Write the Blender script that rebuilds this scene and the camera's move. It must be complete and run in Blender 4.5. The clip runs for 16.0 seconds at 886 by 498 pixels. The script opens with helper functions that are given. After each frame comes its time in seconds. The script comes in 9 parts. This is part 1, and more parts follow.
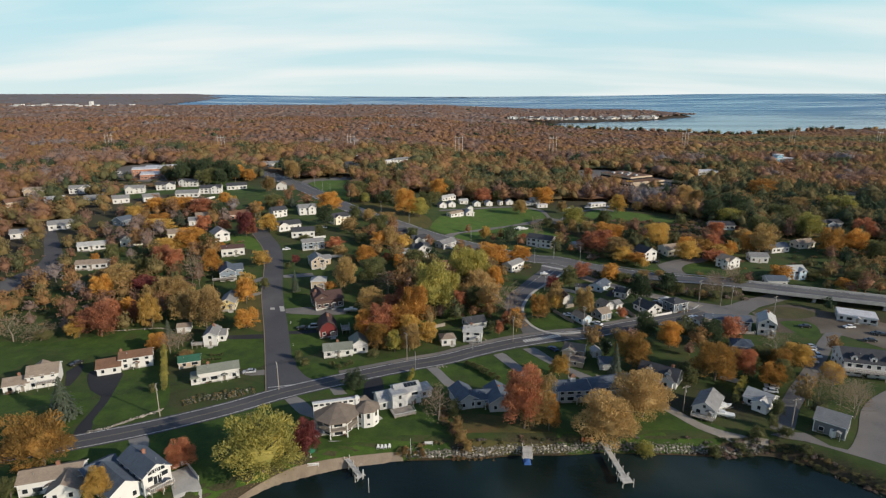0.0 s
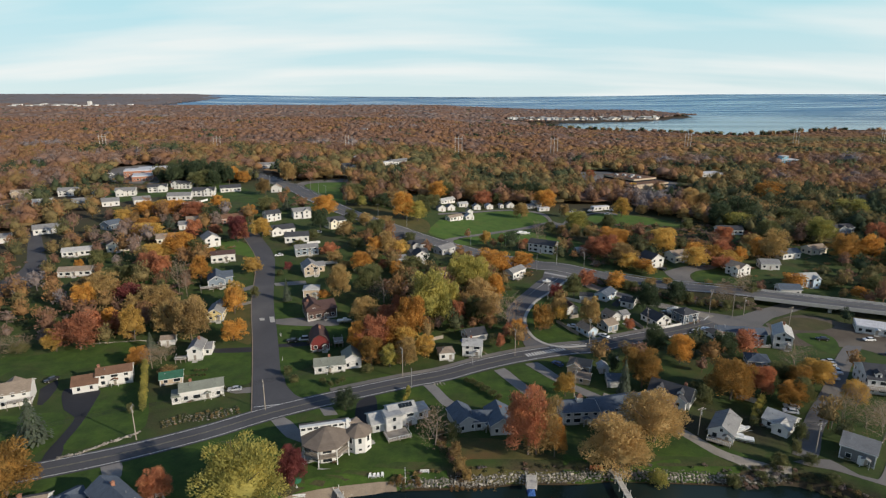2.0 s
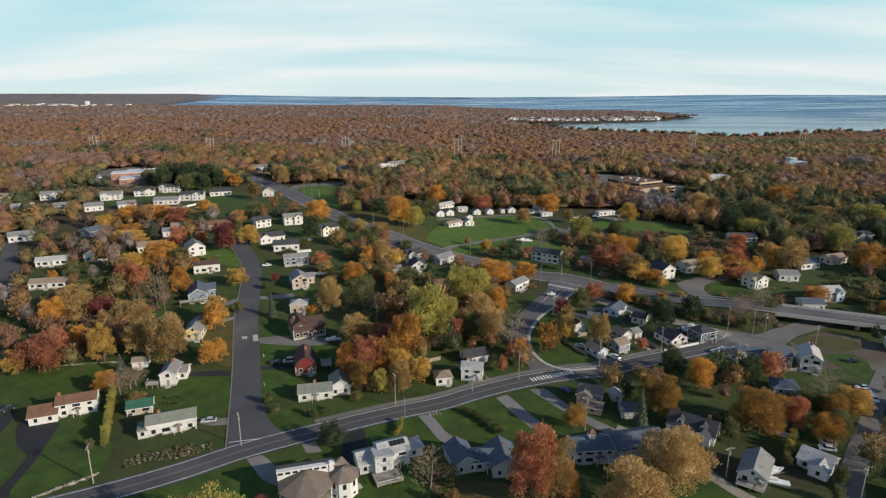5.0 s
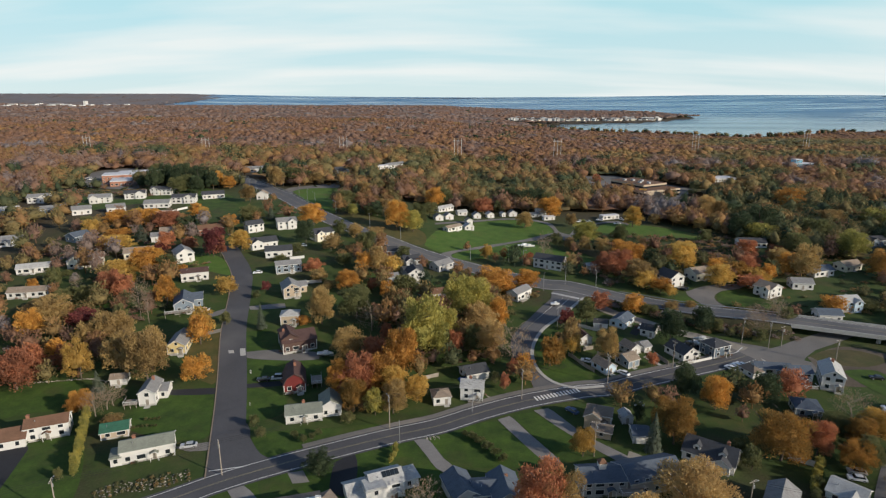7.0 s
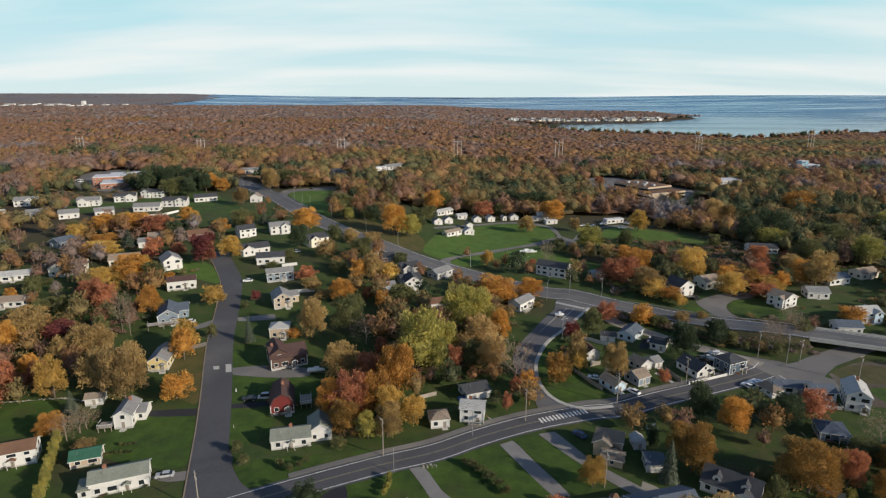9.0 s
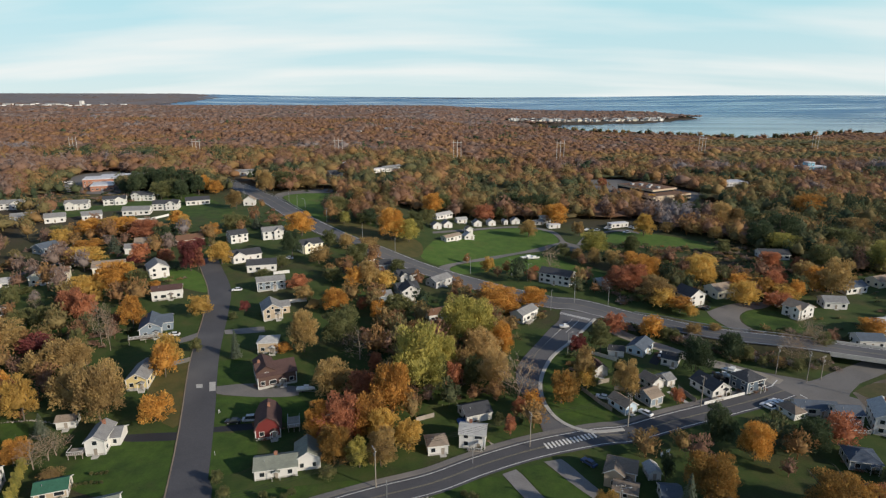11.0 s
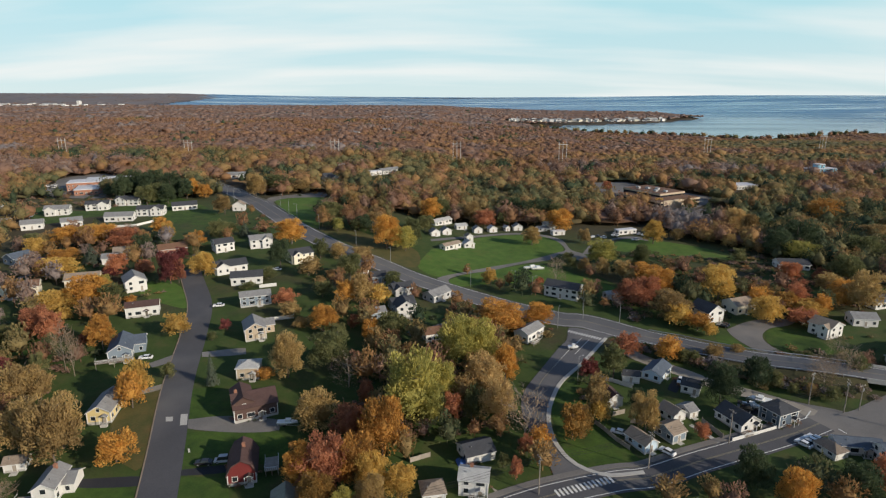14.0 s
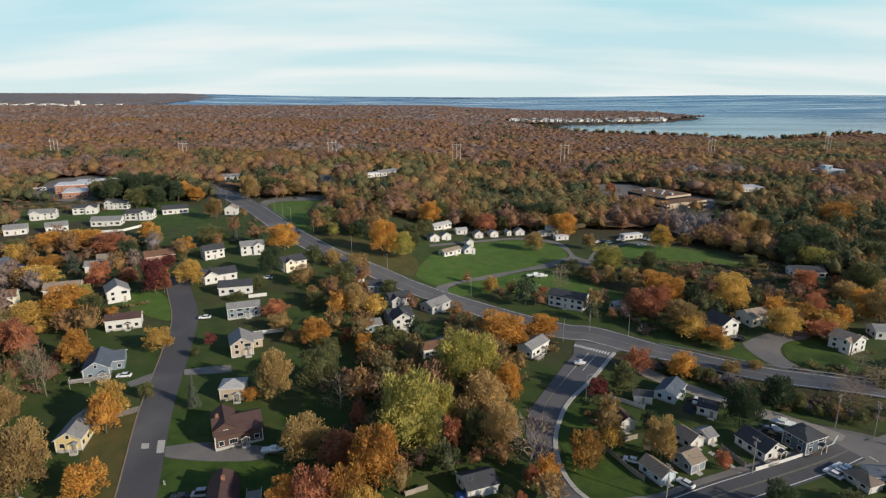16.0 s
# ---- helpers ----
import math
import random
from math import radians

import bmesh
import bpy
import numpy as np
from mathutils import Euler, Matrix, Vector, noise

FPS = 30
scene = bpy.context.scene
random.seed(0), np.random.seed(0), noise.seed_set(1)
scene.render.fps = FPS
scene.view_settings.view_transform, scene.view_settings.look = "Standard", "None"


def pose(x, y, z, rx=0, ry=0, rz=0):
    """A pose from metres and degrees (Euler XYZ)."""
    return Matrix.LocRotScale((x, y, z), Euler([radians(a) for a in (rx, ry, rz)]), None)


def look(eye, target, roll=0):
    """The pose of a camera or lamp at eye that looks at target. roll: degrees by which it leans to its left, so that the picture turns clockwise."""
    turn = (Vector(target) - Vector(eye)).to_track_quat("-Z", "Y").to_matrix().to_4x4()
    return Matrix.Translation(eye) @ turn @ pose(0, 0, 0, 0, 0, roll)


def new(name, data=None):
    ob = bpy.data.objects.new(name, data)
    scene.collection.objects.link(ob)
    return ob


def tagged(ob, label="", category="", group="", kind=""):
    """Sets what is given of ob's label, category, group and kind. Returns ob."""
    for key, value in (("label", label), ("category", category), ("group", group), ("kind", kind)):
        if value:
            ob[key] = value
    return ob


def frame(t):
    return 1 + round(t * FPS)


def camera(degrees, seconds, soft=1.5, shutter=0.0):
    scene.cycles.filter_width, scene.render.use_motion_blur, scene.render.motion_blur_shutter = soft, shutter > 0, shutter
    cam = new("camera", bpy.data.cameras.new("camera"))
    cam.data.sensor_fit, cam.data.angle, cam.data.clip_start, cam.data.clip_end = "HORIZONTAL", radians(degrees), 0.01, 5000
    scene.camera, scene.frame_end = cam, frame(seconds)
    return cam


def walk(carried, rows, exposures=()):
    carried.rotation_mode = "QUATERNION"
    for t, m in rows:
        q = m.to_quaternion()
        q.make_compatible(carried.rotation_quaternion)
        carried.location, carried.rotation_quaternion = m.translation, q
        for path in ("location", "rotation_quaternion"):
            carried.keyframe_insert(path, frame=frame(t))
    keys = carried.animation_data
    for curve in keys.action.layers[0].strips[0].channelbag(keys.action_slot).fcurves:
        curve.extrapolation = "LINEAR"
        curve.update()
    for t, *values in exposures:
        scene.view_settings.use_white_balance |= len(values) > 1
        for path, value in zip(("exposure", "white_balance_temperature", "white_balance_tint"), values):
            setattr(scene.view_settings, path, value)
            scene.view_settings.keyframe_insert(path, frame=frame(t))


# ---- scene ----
cam = camera(73.7, 16.0, soft=1.25)
PATH = [
    (0, (0.484, 0.000, 98.137), (-2.053, 96.579, 72.328), -0.076),
    (2, (0.812, 13.192, 98.018), (-1.699, 109.781, 72.241), -0.025),
    (4, (1.099, 26.470, 97.912), (-1.385, 123.065, 72.161), 0.017),
    (6, (1.347, 39.836, 97.821), (-1.111, 136.437, 72.087), 0.052),
    (8, (1.554, 53.296, 97.744), (-0.877, 149.900, 72.021), 0.079),
    (10, (1.721, 66.853, 97.681), (-0.683, 163.459, 71.961), 0.098),
    (12, (1.848, 80.513, 97.632), (-0.530, 177.119, 71.909), 0.109),
    (14, (1.935, 94.279, 97.597), (-0.416, 190.882, 71.863), 0.112),
    (16, (1.981, 108.155, 97.577), (-0.342, 204.755, 71.825), 0.108),
]
walk(cam, [(t, look(eye, target, roll)) for t, eye, target, roll in PATH])

SUN_POWER, SUN_COLOUR = 5.0, (1.0, 0.88, 0.71)
HORIZON, UPPER, CLOUD = (4.35, 5.3, 5.4, 1), (3.2, 5.15, 5.5, 1), (5.8, 6.05, 5.95, 1)
scene.view_settings.exposure = 0.0

# world and sun ------------------------------------------------------------
SUN_AZ, SUN_EL = radians(118), radians(21)   # clockwise from +y, above the horizon
world = bpy.data.worlds.new("sky")
scene.world = world
world.use_nodes = True
wt = world.node_tree
for n in list(wt.nodes):
    wt.nodes.remove(n)


def wn(kind, **kw):
    n = wt.nodes.new(kind)
    for k, v in kw.items():
        n.inputs[k].default_value = v
    return n


w_out = wn("ShaderNodeOutputWorld")
w_bg = wn("ShaderNodeBackground", Strength=0.15)
sky = wn("ShaderNodeTexSky")
sky.sky_type, sky.sun_disc = "NISHITA", False
sky.sun_elevation, sky.sun_rotation = SUN_EL, SUN_AZ
sky.air_density, sky.dust_density, sky.ozone_density = 0.64, 0.1, 3.4
w_co = wn("ShaderNodeTexCoord")
w_sep = wn("ShaderNodeSeparateXYZ")
wt.links.new(w_co.outputs["Generated"], w_sep.inputs[0])
# cloud sheets: direction projected on a flat layer overhead
w_add = wn("ShaderNodeMath")
w_add.operation = "ADD"
w_add.inputs[1].default_value = 0.16
wt.links.new(w_sep.outputs["Z"], w_add.inputs[0])
w_comb = wn("ShaderNodeCombineXYZ")
for ax in "XY":
    d = wn("ShaderNodeMath")
    d.operation = "DIVIDE"
    wt.links.new(w_sep.outputs[ax], d.inputs[0])
    wt.links.new(w_add.outputs[0], d.inputs[1])
    wt.links.new(d.outputs[0], w_comb.inputs[ax])
w_map = wn("ShaderNodeMapping")
w_map.inputs["Scale"].default_value = (0.30, 0.85, 1.0)
w_map.inputs["Rotation"].default_value = (0, 0, radians(8))
w_map.inputs["Location"].default_value = (0.7, 0.35, 0.0)
wt.links.new(w_comb.outputs[0], w_map.inputs[0])
w_noise = wn("ShaderNodeTexNoise", Scale=1.0, Detail=5.0, Roughness=0.46)
wt.links.new(w_map.outputs[0], w_noise.inputs["Vector"])
w_ramp = wn("ShaderNodeValToRGB")
w_ramp.color_ramp.elements[0].position, w_ramp.color_ramp.elements[1].position = 0.41, 0.6
w_ramp.color_ramp.elements[0].color = (0.0, 0.0, 0.0, 1)
w_thin = wn("ShaderNodeMapRange", **{"From Min": 0.16, "From Max": 0.6, "To Min": 0.85, "To Max": 0.03})
wt.links.new(w_sep.outputs["Z"], w_thin.inputs[0])
w_mul = wn("ShaderNodeMath")
w_mul.operation = "MULTIPLY"
wt.links.new(w_thin.outputs[0], w_mul.inputs[1])
wt.links.new(w_noise.outputs["Fac"], w_ramp.inputs[0])
# pale haze low down, bluer above it, then the thin bright cloud streaks
w_tone = wn("ShaderNodeMapRange", **{"From Min": 0.0, "From Max": 0.13, "To Min": 0.0, "To Max": 1.0})
wt.links.new(w_sep.outputs["Z"], w_tone.inputs[0])
w_haze = wn("ShaderNodeMix")
w_haze.data_type = "RGBA"
w_haze.inputs[6].default_value, w_haze.inputs[7].default_value = HORIZON, UPPER
wt.links.new(w_tone.outputs[0], w_haze.inputs[0])
w_low = wn("ShaderNodeMapRange", **{"From Min": 0.15, "From Max": 0.32, "To Min": 0.94, "To Max": 0.05})
wt.links.new(w_sep.outputs["Z"], w_low.inputs[0])
w_base = wn("ShaderNodeMix")
w_base.data_type = "RGBA"
wt.links.new(w_low.outputs[0], w_base.inputs[0])
wt.links.new(sky.outputs[0], w_base.inputs[6])
wt.links.new(w_haze.outputs[2], w_base.inputs[7])
w_cloud = wn("ShaderNodeMix")
w_cloud.data_type = "RGBA"
w_cloud.inputs[7].default_value = CLOUD
wt.links.new(w_ramp.outputs[0], w_mul.inputs[0])
wt.links.new(w_mul.outputs[0], w_cloud.inputs[0])
wt.links.new(w_base.outputs[2], w_cloud.inputs[6])
wt.links.new(w_cloud.outputs[2], w_bg.inputs["Color"])
wt.links.new(w_bg.outputs[0], w_out.inputs[0])

sun_data = bpy.data.lights.new("sun", "SUN")
sun_data.energy, sun_data.angle, sun_data.color = SUN_POWER, radians(0.6), SUN_COLOUR
sun = new("sun", sun_data)
sun.matrix_world = look((0, 0, 300), Vector((0, 0, 300)) - Vector((math.sin(SUN_AZ) * math.cos(SUN_EL), math.cos(SUN_AZ) * math.cos(SUN_EL), math.sin(SUN_EL))))

# materials ----------------------------------------------------------------


def shader(name, rough=0.8, metal=0.0):
    m = bpy.data.materials.new(name)
    m.use_nodes = True
    b = m.node_tree.nodes["Principled BSDF"]
    b.inputs["Roughness"].default_value, b.inputs["Metallic"].default_value = rough, metal
    b.inputs["Specular IOR Level"].default_value = 0.3
    return m, m.node_tree, b


def node(t, kind, **kw):
    n = t.nodes.new(kind)
    for k, v in kw.items():
        n.inputs[k].default_value = v
    return n


def ramp(t, source, stops):
    r = node(t, "ShaderNodeValToRGB")
    e = r.color_ramp.elements
    while len(e) < len(stops):
        e.new(0.5)
    for el, (at, col) in zip(e, stops):
        el.position, el.color = at, (*col, 1)
    t.links.new(source, r.inputs[0])
    return r.outputs[0]


def mixed(t, fac, a, b, mode="MIX"):
    m = node(t, "ShaderNodeMix")
    m.data_type, m.blend_type = "RGBA", mode
    for s, v in ((0, fac), (6, a), (7, b)):
        if hasattr(v, "is_output"):
            t.links.new(v, m.inputs[s])
        else:
            m.inputs[s].default_value = v if s == 0 else (*v, 1)
    return m.outputs[2]


def noisy(t, scale, detail=4, rough=0.6, coord="Object", stretch=None):
    c = node(t, "ShaderNodeTexCoord")
    src = c.outputs[coord]
    if stretch:
        mp = node(t, "ShaderNodeMapping")
        mp.inputs["Scale"].default_value = stretch
        t.links.new(src, mp.inputs[0])
        src = mp.outputs[0]
    n = node(t, "ShaderNodeTexNoise", Scale=scale, Detail=detail, Roughness=rough)
    t.links.new(src, n.inputs["Vector"])
    return n.outputs["Fac"]


def bumped(t, b, height, strength=0.4, distance=0.05):
    n = node(t, "ShaderNodeBump", Strength=strength, Distance=distance)
    t.links.new(height, n.inputs["Height"])
    t.links.new(n.outputs[0], b.inputs["Normal"])


def two_scale(name, dark, light, big, small, rough=0.8, metal=0.0, bump=0.3, wear=None, spread=0.0, stretch=None):
    """Colour between dark and light by noise at two scales; spread: how far one object differs from the next."""
    m, t, b = shader(name, rough, metal)
    c = ramp(t, noisy(t, big, 4, stretch=stretch), ((0.3, dark), (0.7, light)))
    fine = noisy(t, small, 5, 0.7, stretch=stretch)
    c = mixed(t, 0.45, c, ramp(t, fine, ((0.25, tuple(v * 0.55 for v in dark)), (0.75, tuple(min(1, v * 1.25) for v in light)))))
    if wear:
        c = mixed(t, ramp(t, noisy(t, big * 0.4, 3), ((0.5, (0, 0, 0)), (0.68, (0.8,) * 3))), c, wear)
    if spread:
        i = node(t, "ShaderNodeObjectInfo")
        hs = node(t, "ShaderNodeHueSaturation")
        mr = node(t, "ShaderNodeMapRange", **{"To Min": 1 - spread, "To Max": 1 + spread})
        t.links.new(i.outputs["Random"], mr.inputs[0])
        t.links.new(mr.outputs[0], hs.inputs["Value"])
        t.links.new(c, hs.inputs["Color"])
        c = hs.outputs[0]
    t.links.new(c, b.inputs["Base Color"])
    bumped(t, b, fine, bump)
    return m


def siding(name, col, pitch=6.0):
    """Painted clapboard: fine level laps, dirt at two scales."""
    m, t, b = shader(name, 0.6)
    c0 = node(t, "ShaderNodeTexCoord")
    wv = node(t, "ShaderNodeTexWave", Scale=pitch * 0.16, Distortion=0.0)
    wv.bands_direction, wv.wave_profile = "Z", "SAW"
    t.links.new(c0.outputs["Object"], wv.inputs["Vector"])
    c = mixed(t, 0.22, col, ramp(t, noisy(t, 0.5, 4), ((0.3, tuple(v * 0.6 for v in col)), (0.7, col))))
    c = mixed(t, 0.16, c, ramp(t, noisy(t, 5.0, 4), ((0.3, tuple(v * 0.55 for v in col)), (0.7, tuple(min(1, v * 1.1) for v in col)))))
    t.links.new(c, b.inputs["Base Color"])
    bumped(t, b, wv.outputs["Fac"], 0.5, 0.03)
    return m


def shingle(name, col):
    m, t, b = shader(name, 0.9)
    c0 = node(t, "ShaderNodeTexCoord")
    br = node(t, "ShaderNodeTexBrick", Scale=1.0)
    br.inputs["Color1"].default_value, br.inputs["Color2"].default_value = (*[v * 0.8 for v in col], 1), (*[min(1, v * 1.2) for v in col], 1)
    br.inputs["Mortar"].default_value = (*[v * 0.45 for v in col], 1)
    br.inputs["Mortar Size"].default_value, br.inputs["Brick Width"].default_value, br.inputs["Row Height"].default_value = 0.012, 0.6, 0.22
    t.links.new(c0.outputs["Object"], br.inputs["Vector"])
    c = mixed(t, 0.5, br.outputs["Color"], ramp(t, noisy(t, 0.35, 5), ((0.3, tuple(v * 0.75 for v in col)), (0.72, tuple(min(1, v * 1.3) for v in col)))))
    t.links.new(c, b.inputs["Base Color"])
    bumped(t, b, br.outputs["Fac"], 0.4, 0.02)
    return m


def foliage(name, stops, dim=0.55):
    """Leaves: hue by leaf clump, shifted from tree to tree, with light coming through."""
    m, t, b = shader(name, 0.75)
    g = node(t, "ShaderNodeNewGeometry")
    i = node(t, "ShaderNodeObjectInfo")
    n = noisy(t, 3.4, 4)
    a1 = node(t, "ShaderNodeMath")
    a1.operation = "MULTIPLY_ADD"
    a1.inputs[1].default_value = 0.16
    t.links.new(g.outputs["Random Per Island"], a1.inputs[0])
    a2 = node(t, "ShaderNodeMath")
    a2.operation = "MULTIPLY_ADD"
    a2.inputs[1].default_value = 1.25
    a2.inputs[2].default_value = -0.42
    t.links.new(n, a2.inputs[0])
    t.links.new(a2.outputs[0], a1.inputs[2])
    a3 = node(t, "ShaderNodeMath")
    a3.operation = "MULTIPLY_ADD"
    a3.inputs[1].default_value = 0.36
    t.links.new(i.outputs["Random"], a3.inputs[0])
    t.links.new(a1.outputs[0], a3.inputs[2])
    c = ramp(t, a3.outputs[0], stops)
    t.links.new(c, b.inputs["Base Color"])
    tr = node(t, "ShaderNodeBsdfTranslucent")
    t.links.new(c, tr.inputs["Color"])
    ms = node(t, "ShaderNodeMixShader", Fac=0.38)
    t.links.new(b.outputs[0], ms.inputs[1])
    t.links.new(tr.outputs[0], ms.inputs[2])
    t.links.new(ms.outputs[0], t.nodes["Material Output"].inputs["Surface"])
    return m


def sampled(name, attribute, stops, rough=0.85):
    """For joined woods: each tree's own hue, stored on its vertices."""
    m, t, b = shader(name, rough)
    a = node(t, "ShaderNodeAttribute")
    a.attribute_name = attribute
    g = node(t, "ShaderNodeNewGeometry")
    k = node(t, "ShaderNodeMath")
    k.operation = "MULTIPLY_ADD"
    k.inputs[1].default_value = 0.08
    t.links.new(g.outputs["Random Per Island"], k.inputs[0])
    t.links.new(a.outputs["Fac"], k.inputs[2])
    c = ramp(t, k.outputs[0], stops)
    fine = noisy(t, 0.9, 3, 0.7)
    c = mixed(t, 0.35, c, ramp(t, fine, ((0.3, (0.45,) * 3), (0.7, (1.0,) * 3))), "MULTIPLY")
    t.links.new(c, b.inputs["Base Color"])
    bumped(t, b, fine, 0.5, 0.5)
    tr = node(t, "ShaderNodeBsdfTranslucent")
    t.links.new(c, tr.inputs["Color"])
    ms = node(t, "ShaderNodeMixShader", Fac=0.3)
    t.links.new(b.outputs[0], ms.inputs[1])
    t.links.new(tr.outputs[0], ms.inputs[2])
    t.links.new(ms.outputs[0], t.nodes["Material Output"].inputs["Surface"])
    return m


LEAF = {
    "o": foliage("orange_leaves", ((0.0, (0.18, 0.095, 0.030)), (0.35, (0.42, 0.210, 0.052)), (0.65, (0.62, 0.32, 0.07)), (1.0, (0.66, 0.45, 0.12)))),
    "g": foliage("golden_leaves", ((0.0, (0.230, 0.149, 0.047)), (0.4, (0.506, 0.322, 0.084)), (0.7, (0.644, 0.428, 0.115)), (1.0, (0.580, 0.472, 0.148)))),
    "r": foliage("russet_leaves", ((0.0, (0.150, 0.070, 0.042)), (0.4, (0.36, 0.145, 0.080)), (0.7, (0.52, 0.215, 0.105)), (1.0, (0.55, 0.30, 0.13)))),
    "m": foliage("maroon_leaves", ((0.0, (0.057, 0.021, 0.023)), (0.5, (0.182, 0.050, 0.048)), (1.0, (0.296, 0.091, 0.075)))),
    "b": foliage("tan_leaves", ((0.0, (0.135, 0.092, 0.042)), (0.4, (0.31, 0.21, 0.088)), (0.7, (0.46, 0.32, 0.125)), (1.0, (0.50, 0.38, 0.16)))),
    "d": foliage("dark_rust_leaves", ((0.0, (0.11, 0.075, 0.026)), (0.35, (0.26, 0.155, 0.045)), (0.65, (0.46, 0.24, 0.058)), (1.0, (0.56, 0.33, 0.085)))),
    "t": foliage("pale_gold_leaves", ((0.0, (0.21, 0.135, 0.064)), (0.4, (0.41, 0.275, 0.115)), (0.7, (0.54, 0.37, 0.155)), (1.0, (0.55, 0.415, 0.19)))),
    "l": foliage("lime_leaves", ((0.0, (0.13, 0.14, 0.04)), (0.35, (0.29, 0.275, 0.078)), (0.65, (0.46, 0.39, 0.10)), (1.0, (0.60, 0.44, 0.10)))),
    "y": foliage("olive_leaves", ((0.0, (0.059, 0.068, 0.029)), (0.4, (0.124, 0.135, 0.054)), (0.7, (0.188, 0.182, 0.074)), (1.0, (0.256, 0.213, 0.083)))),
    "p": foliage("pine_needles", ((0.0, (0.03, 0.048, 0.026)), (0.5, (0.065, 0.092, 0.045)), (1.0, (0.115, 0.14, 0.065)))),
    "s": foliage("spruce_needles", ((0.0, (0.05, 0.066, 0.048)), (0.5, (0.095, 0.118, 0.083)), (1.0, (0.16, 0.175, 0.12)))),
    "k": foliage("dry_twigs", ((0.0, (0.17, 0.118, 0.080)), (0.5, (0.31, 0.222, 0.145)), (1.0, (0.43, 0.315, 0.21)))),
}
BARK = two_scale("bark", (0.07, 0.055, 0.045), (0.17, 0.14, 0.115), 2.0, 14.0, 0.95, stretch=(1, 1, 0.25))
PALE_BARK = two_scale("pale_bark", (0.19, 0.155, 0.12), (0.36, 0.30, 0.24), 2.0, 14.0, 0.95, stretch=(1, 1, 0.25))
WALLS = {k: siding("siding_" + n, c) for k, n, c in (
    ("white", "white", (0.65, 0.64, 0.615)), ("cream", "cream", (0.74, 0.68, 0.54)), ("tan", "tan", (0.46, 0.37, 0.27)), ("grey", "grey", (0.42, 0.42, 0.42)),
    ("blue", "blue", (0.16, 0.23, 0.32)), ("slate", "slate", (0.20, 0.25, 0.30)), ("charcoal", "charcoal", (0.15, 0.155, 0.155)), ("navy", "navy", (0.095, 0.13, 0.17)), ("sky", "pale_blue", (0.48, 0.60, 0.70)), ("aqua", "aqua", (0.20, 0.44, 0.58)), ("brown", "brown", (0.10, 0.06, 0.05)),
    ("red", "barn_red", (0.165, 0.03, 0.028)), ("yellow", "yellow", (0.66, 0.53, 0.26)), ("brick", "brick_tone", (0.36, 0.17, 0.11)))}
ROOFS = {k: shingle("shingle_" + n, c) for k, n, c in (
    ("grey", "grey", (0.22, 0.22, 0.22)), ("light", "light_grey", (0.40, 0.40, 0.39)), ("dark", "charcoal", (0.055, 0.058, 0.066)), ("tan", "weathered_tan", (0.27, 0.215, 0.165)),
    ("taupe", "taupe", (0.185, 0.15, 0.12)), ("brown", "brown", (0.17, 0.095, 0.06)), ("maroon", "dark_brown", (0.085, 0.05, 0.045)), ("blue", "blue_grey", (0.09, 0.112, 0.145)), ("sage", "sage", (0.20, 0.215, 0.18)),
    ("green", "green_sheet", (0.035, 0.115, 0.075)), ("flat", "membrane", (0.58, 0.58, 0.60)))}
TRIM = two_scale("white_trim", (0.56, 0.56, 0.54), (0.69, 0.69, 0.67), 1.0, 12.0, 0.5, bump=0.05)
BRICK = two_scale("chimney_brick", (0.20, 0.09, 0.06), (0.34, 0.17, 0.11), 2.0, 9.0, 0.9)
CONCRETE = two_scale("concrete", (0.34, 0.33, 0.31), (0.47, 0.46, 0.43), 0.4, 6.0, 0.9)
ASPHALT = two_scale("asphalt", (0.060, 0.060, 0.067), (0.094, 0.094, 0.102), 0.06, 3.0, 0.9, wear=(0.13, 0.127, 0.128))
OLD_ASPHALT = two_scale("old_asphalt", (0.12, 0.115, 0.112), (0.185, 0.176, 0.168), 0.08, 3.0, 0.92, wear=(0.225, 0.205, 0.185))
HIGHWAY_ASPHALT = two_scale("highway_asphalt", (0.088, 0.088, 0.095), (0.130, 0.130, 0.138), 0.07, 3.0, 0.9, wear=(0.165, 0.158, 0.153))
PALE_DRIVE = two_scale("pale_drive", (0.165, 0.155, 0.15), (0.25, 0.24, 0.23), 0.15, 4.0, 0.92, wear=(0.13, 0.12, 0.11))
NEW_ASPHALT = two_scale("new_asphalt", (0.018, 0.019, 0.023), (0.033, 0.034, 0.04), 0.1, 4.0, 0.85)
GRAVEL = two_scale("gravel", (0.21, 0.188, 0.16), (0.34, 0.31, 0.265), 0.15, 5.0, 0.95, wear=(0.18, 0.155, 0.115))
PALE_WOOD = two_scale("pale_dock_wood", (0.36, 0.34, 0.31), (0.58, 0.56, 0.52), 0.8, 10.0, 0.9, spread=0.15, stretch=(1, 1, 4))
DIRT = two_scale("bare_dirt", (0.055, 0.043, 0.034), (0.13, 0.105, 0.08), 0.06, 2.5, 0.95, wear=(0.19, 0.165, 0.135))
WEED = two_scale("rockweed", (0.035, 0.024, 0.012), (0.10, 0.065, 0.03), 0.5, 4.0, 0.8)
SAND = two_scale("beach_sand", (0.17, 0.132, 0.095), (0.31, 0.25, 0.185), 0.2, 4.0, 0.95)
PAINT = two_scale("road_paint", (0.55, 0.55, 0.53), (0.75, 0.75, 0.72), 0.5, 8.0, 0.7, bump=0.1)
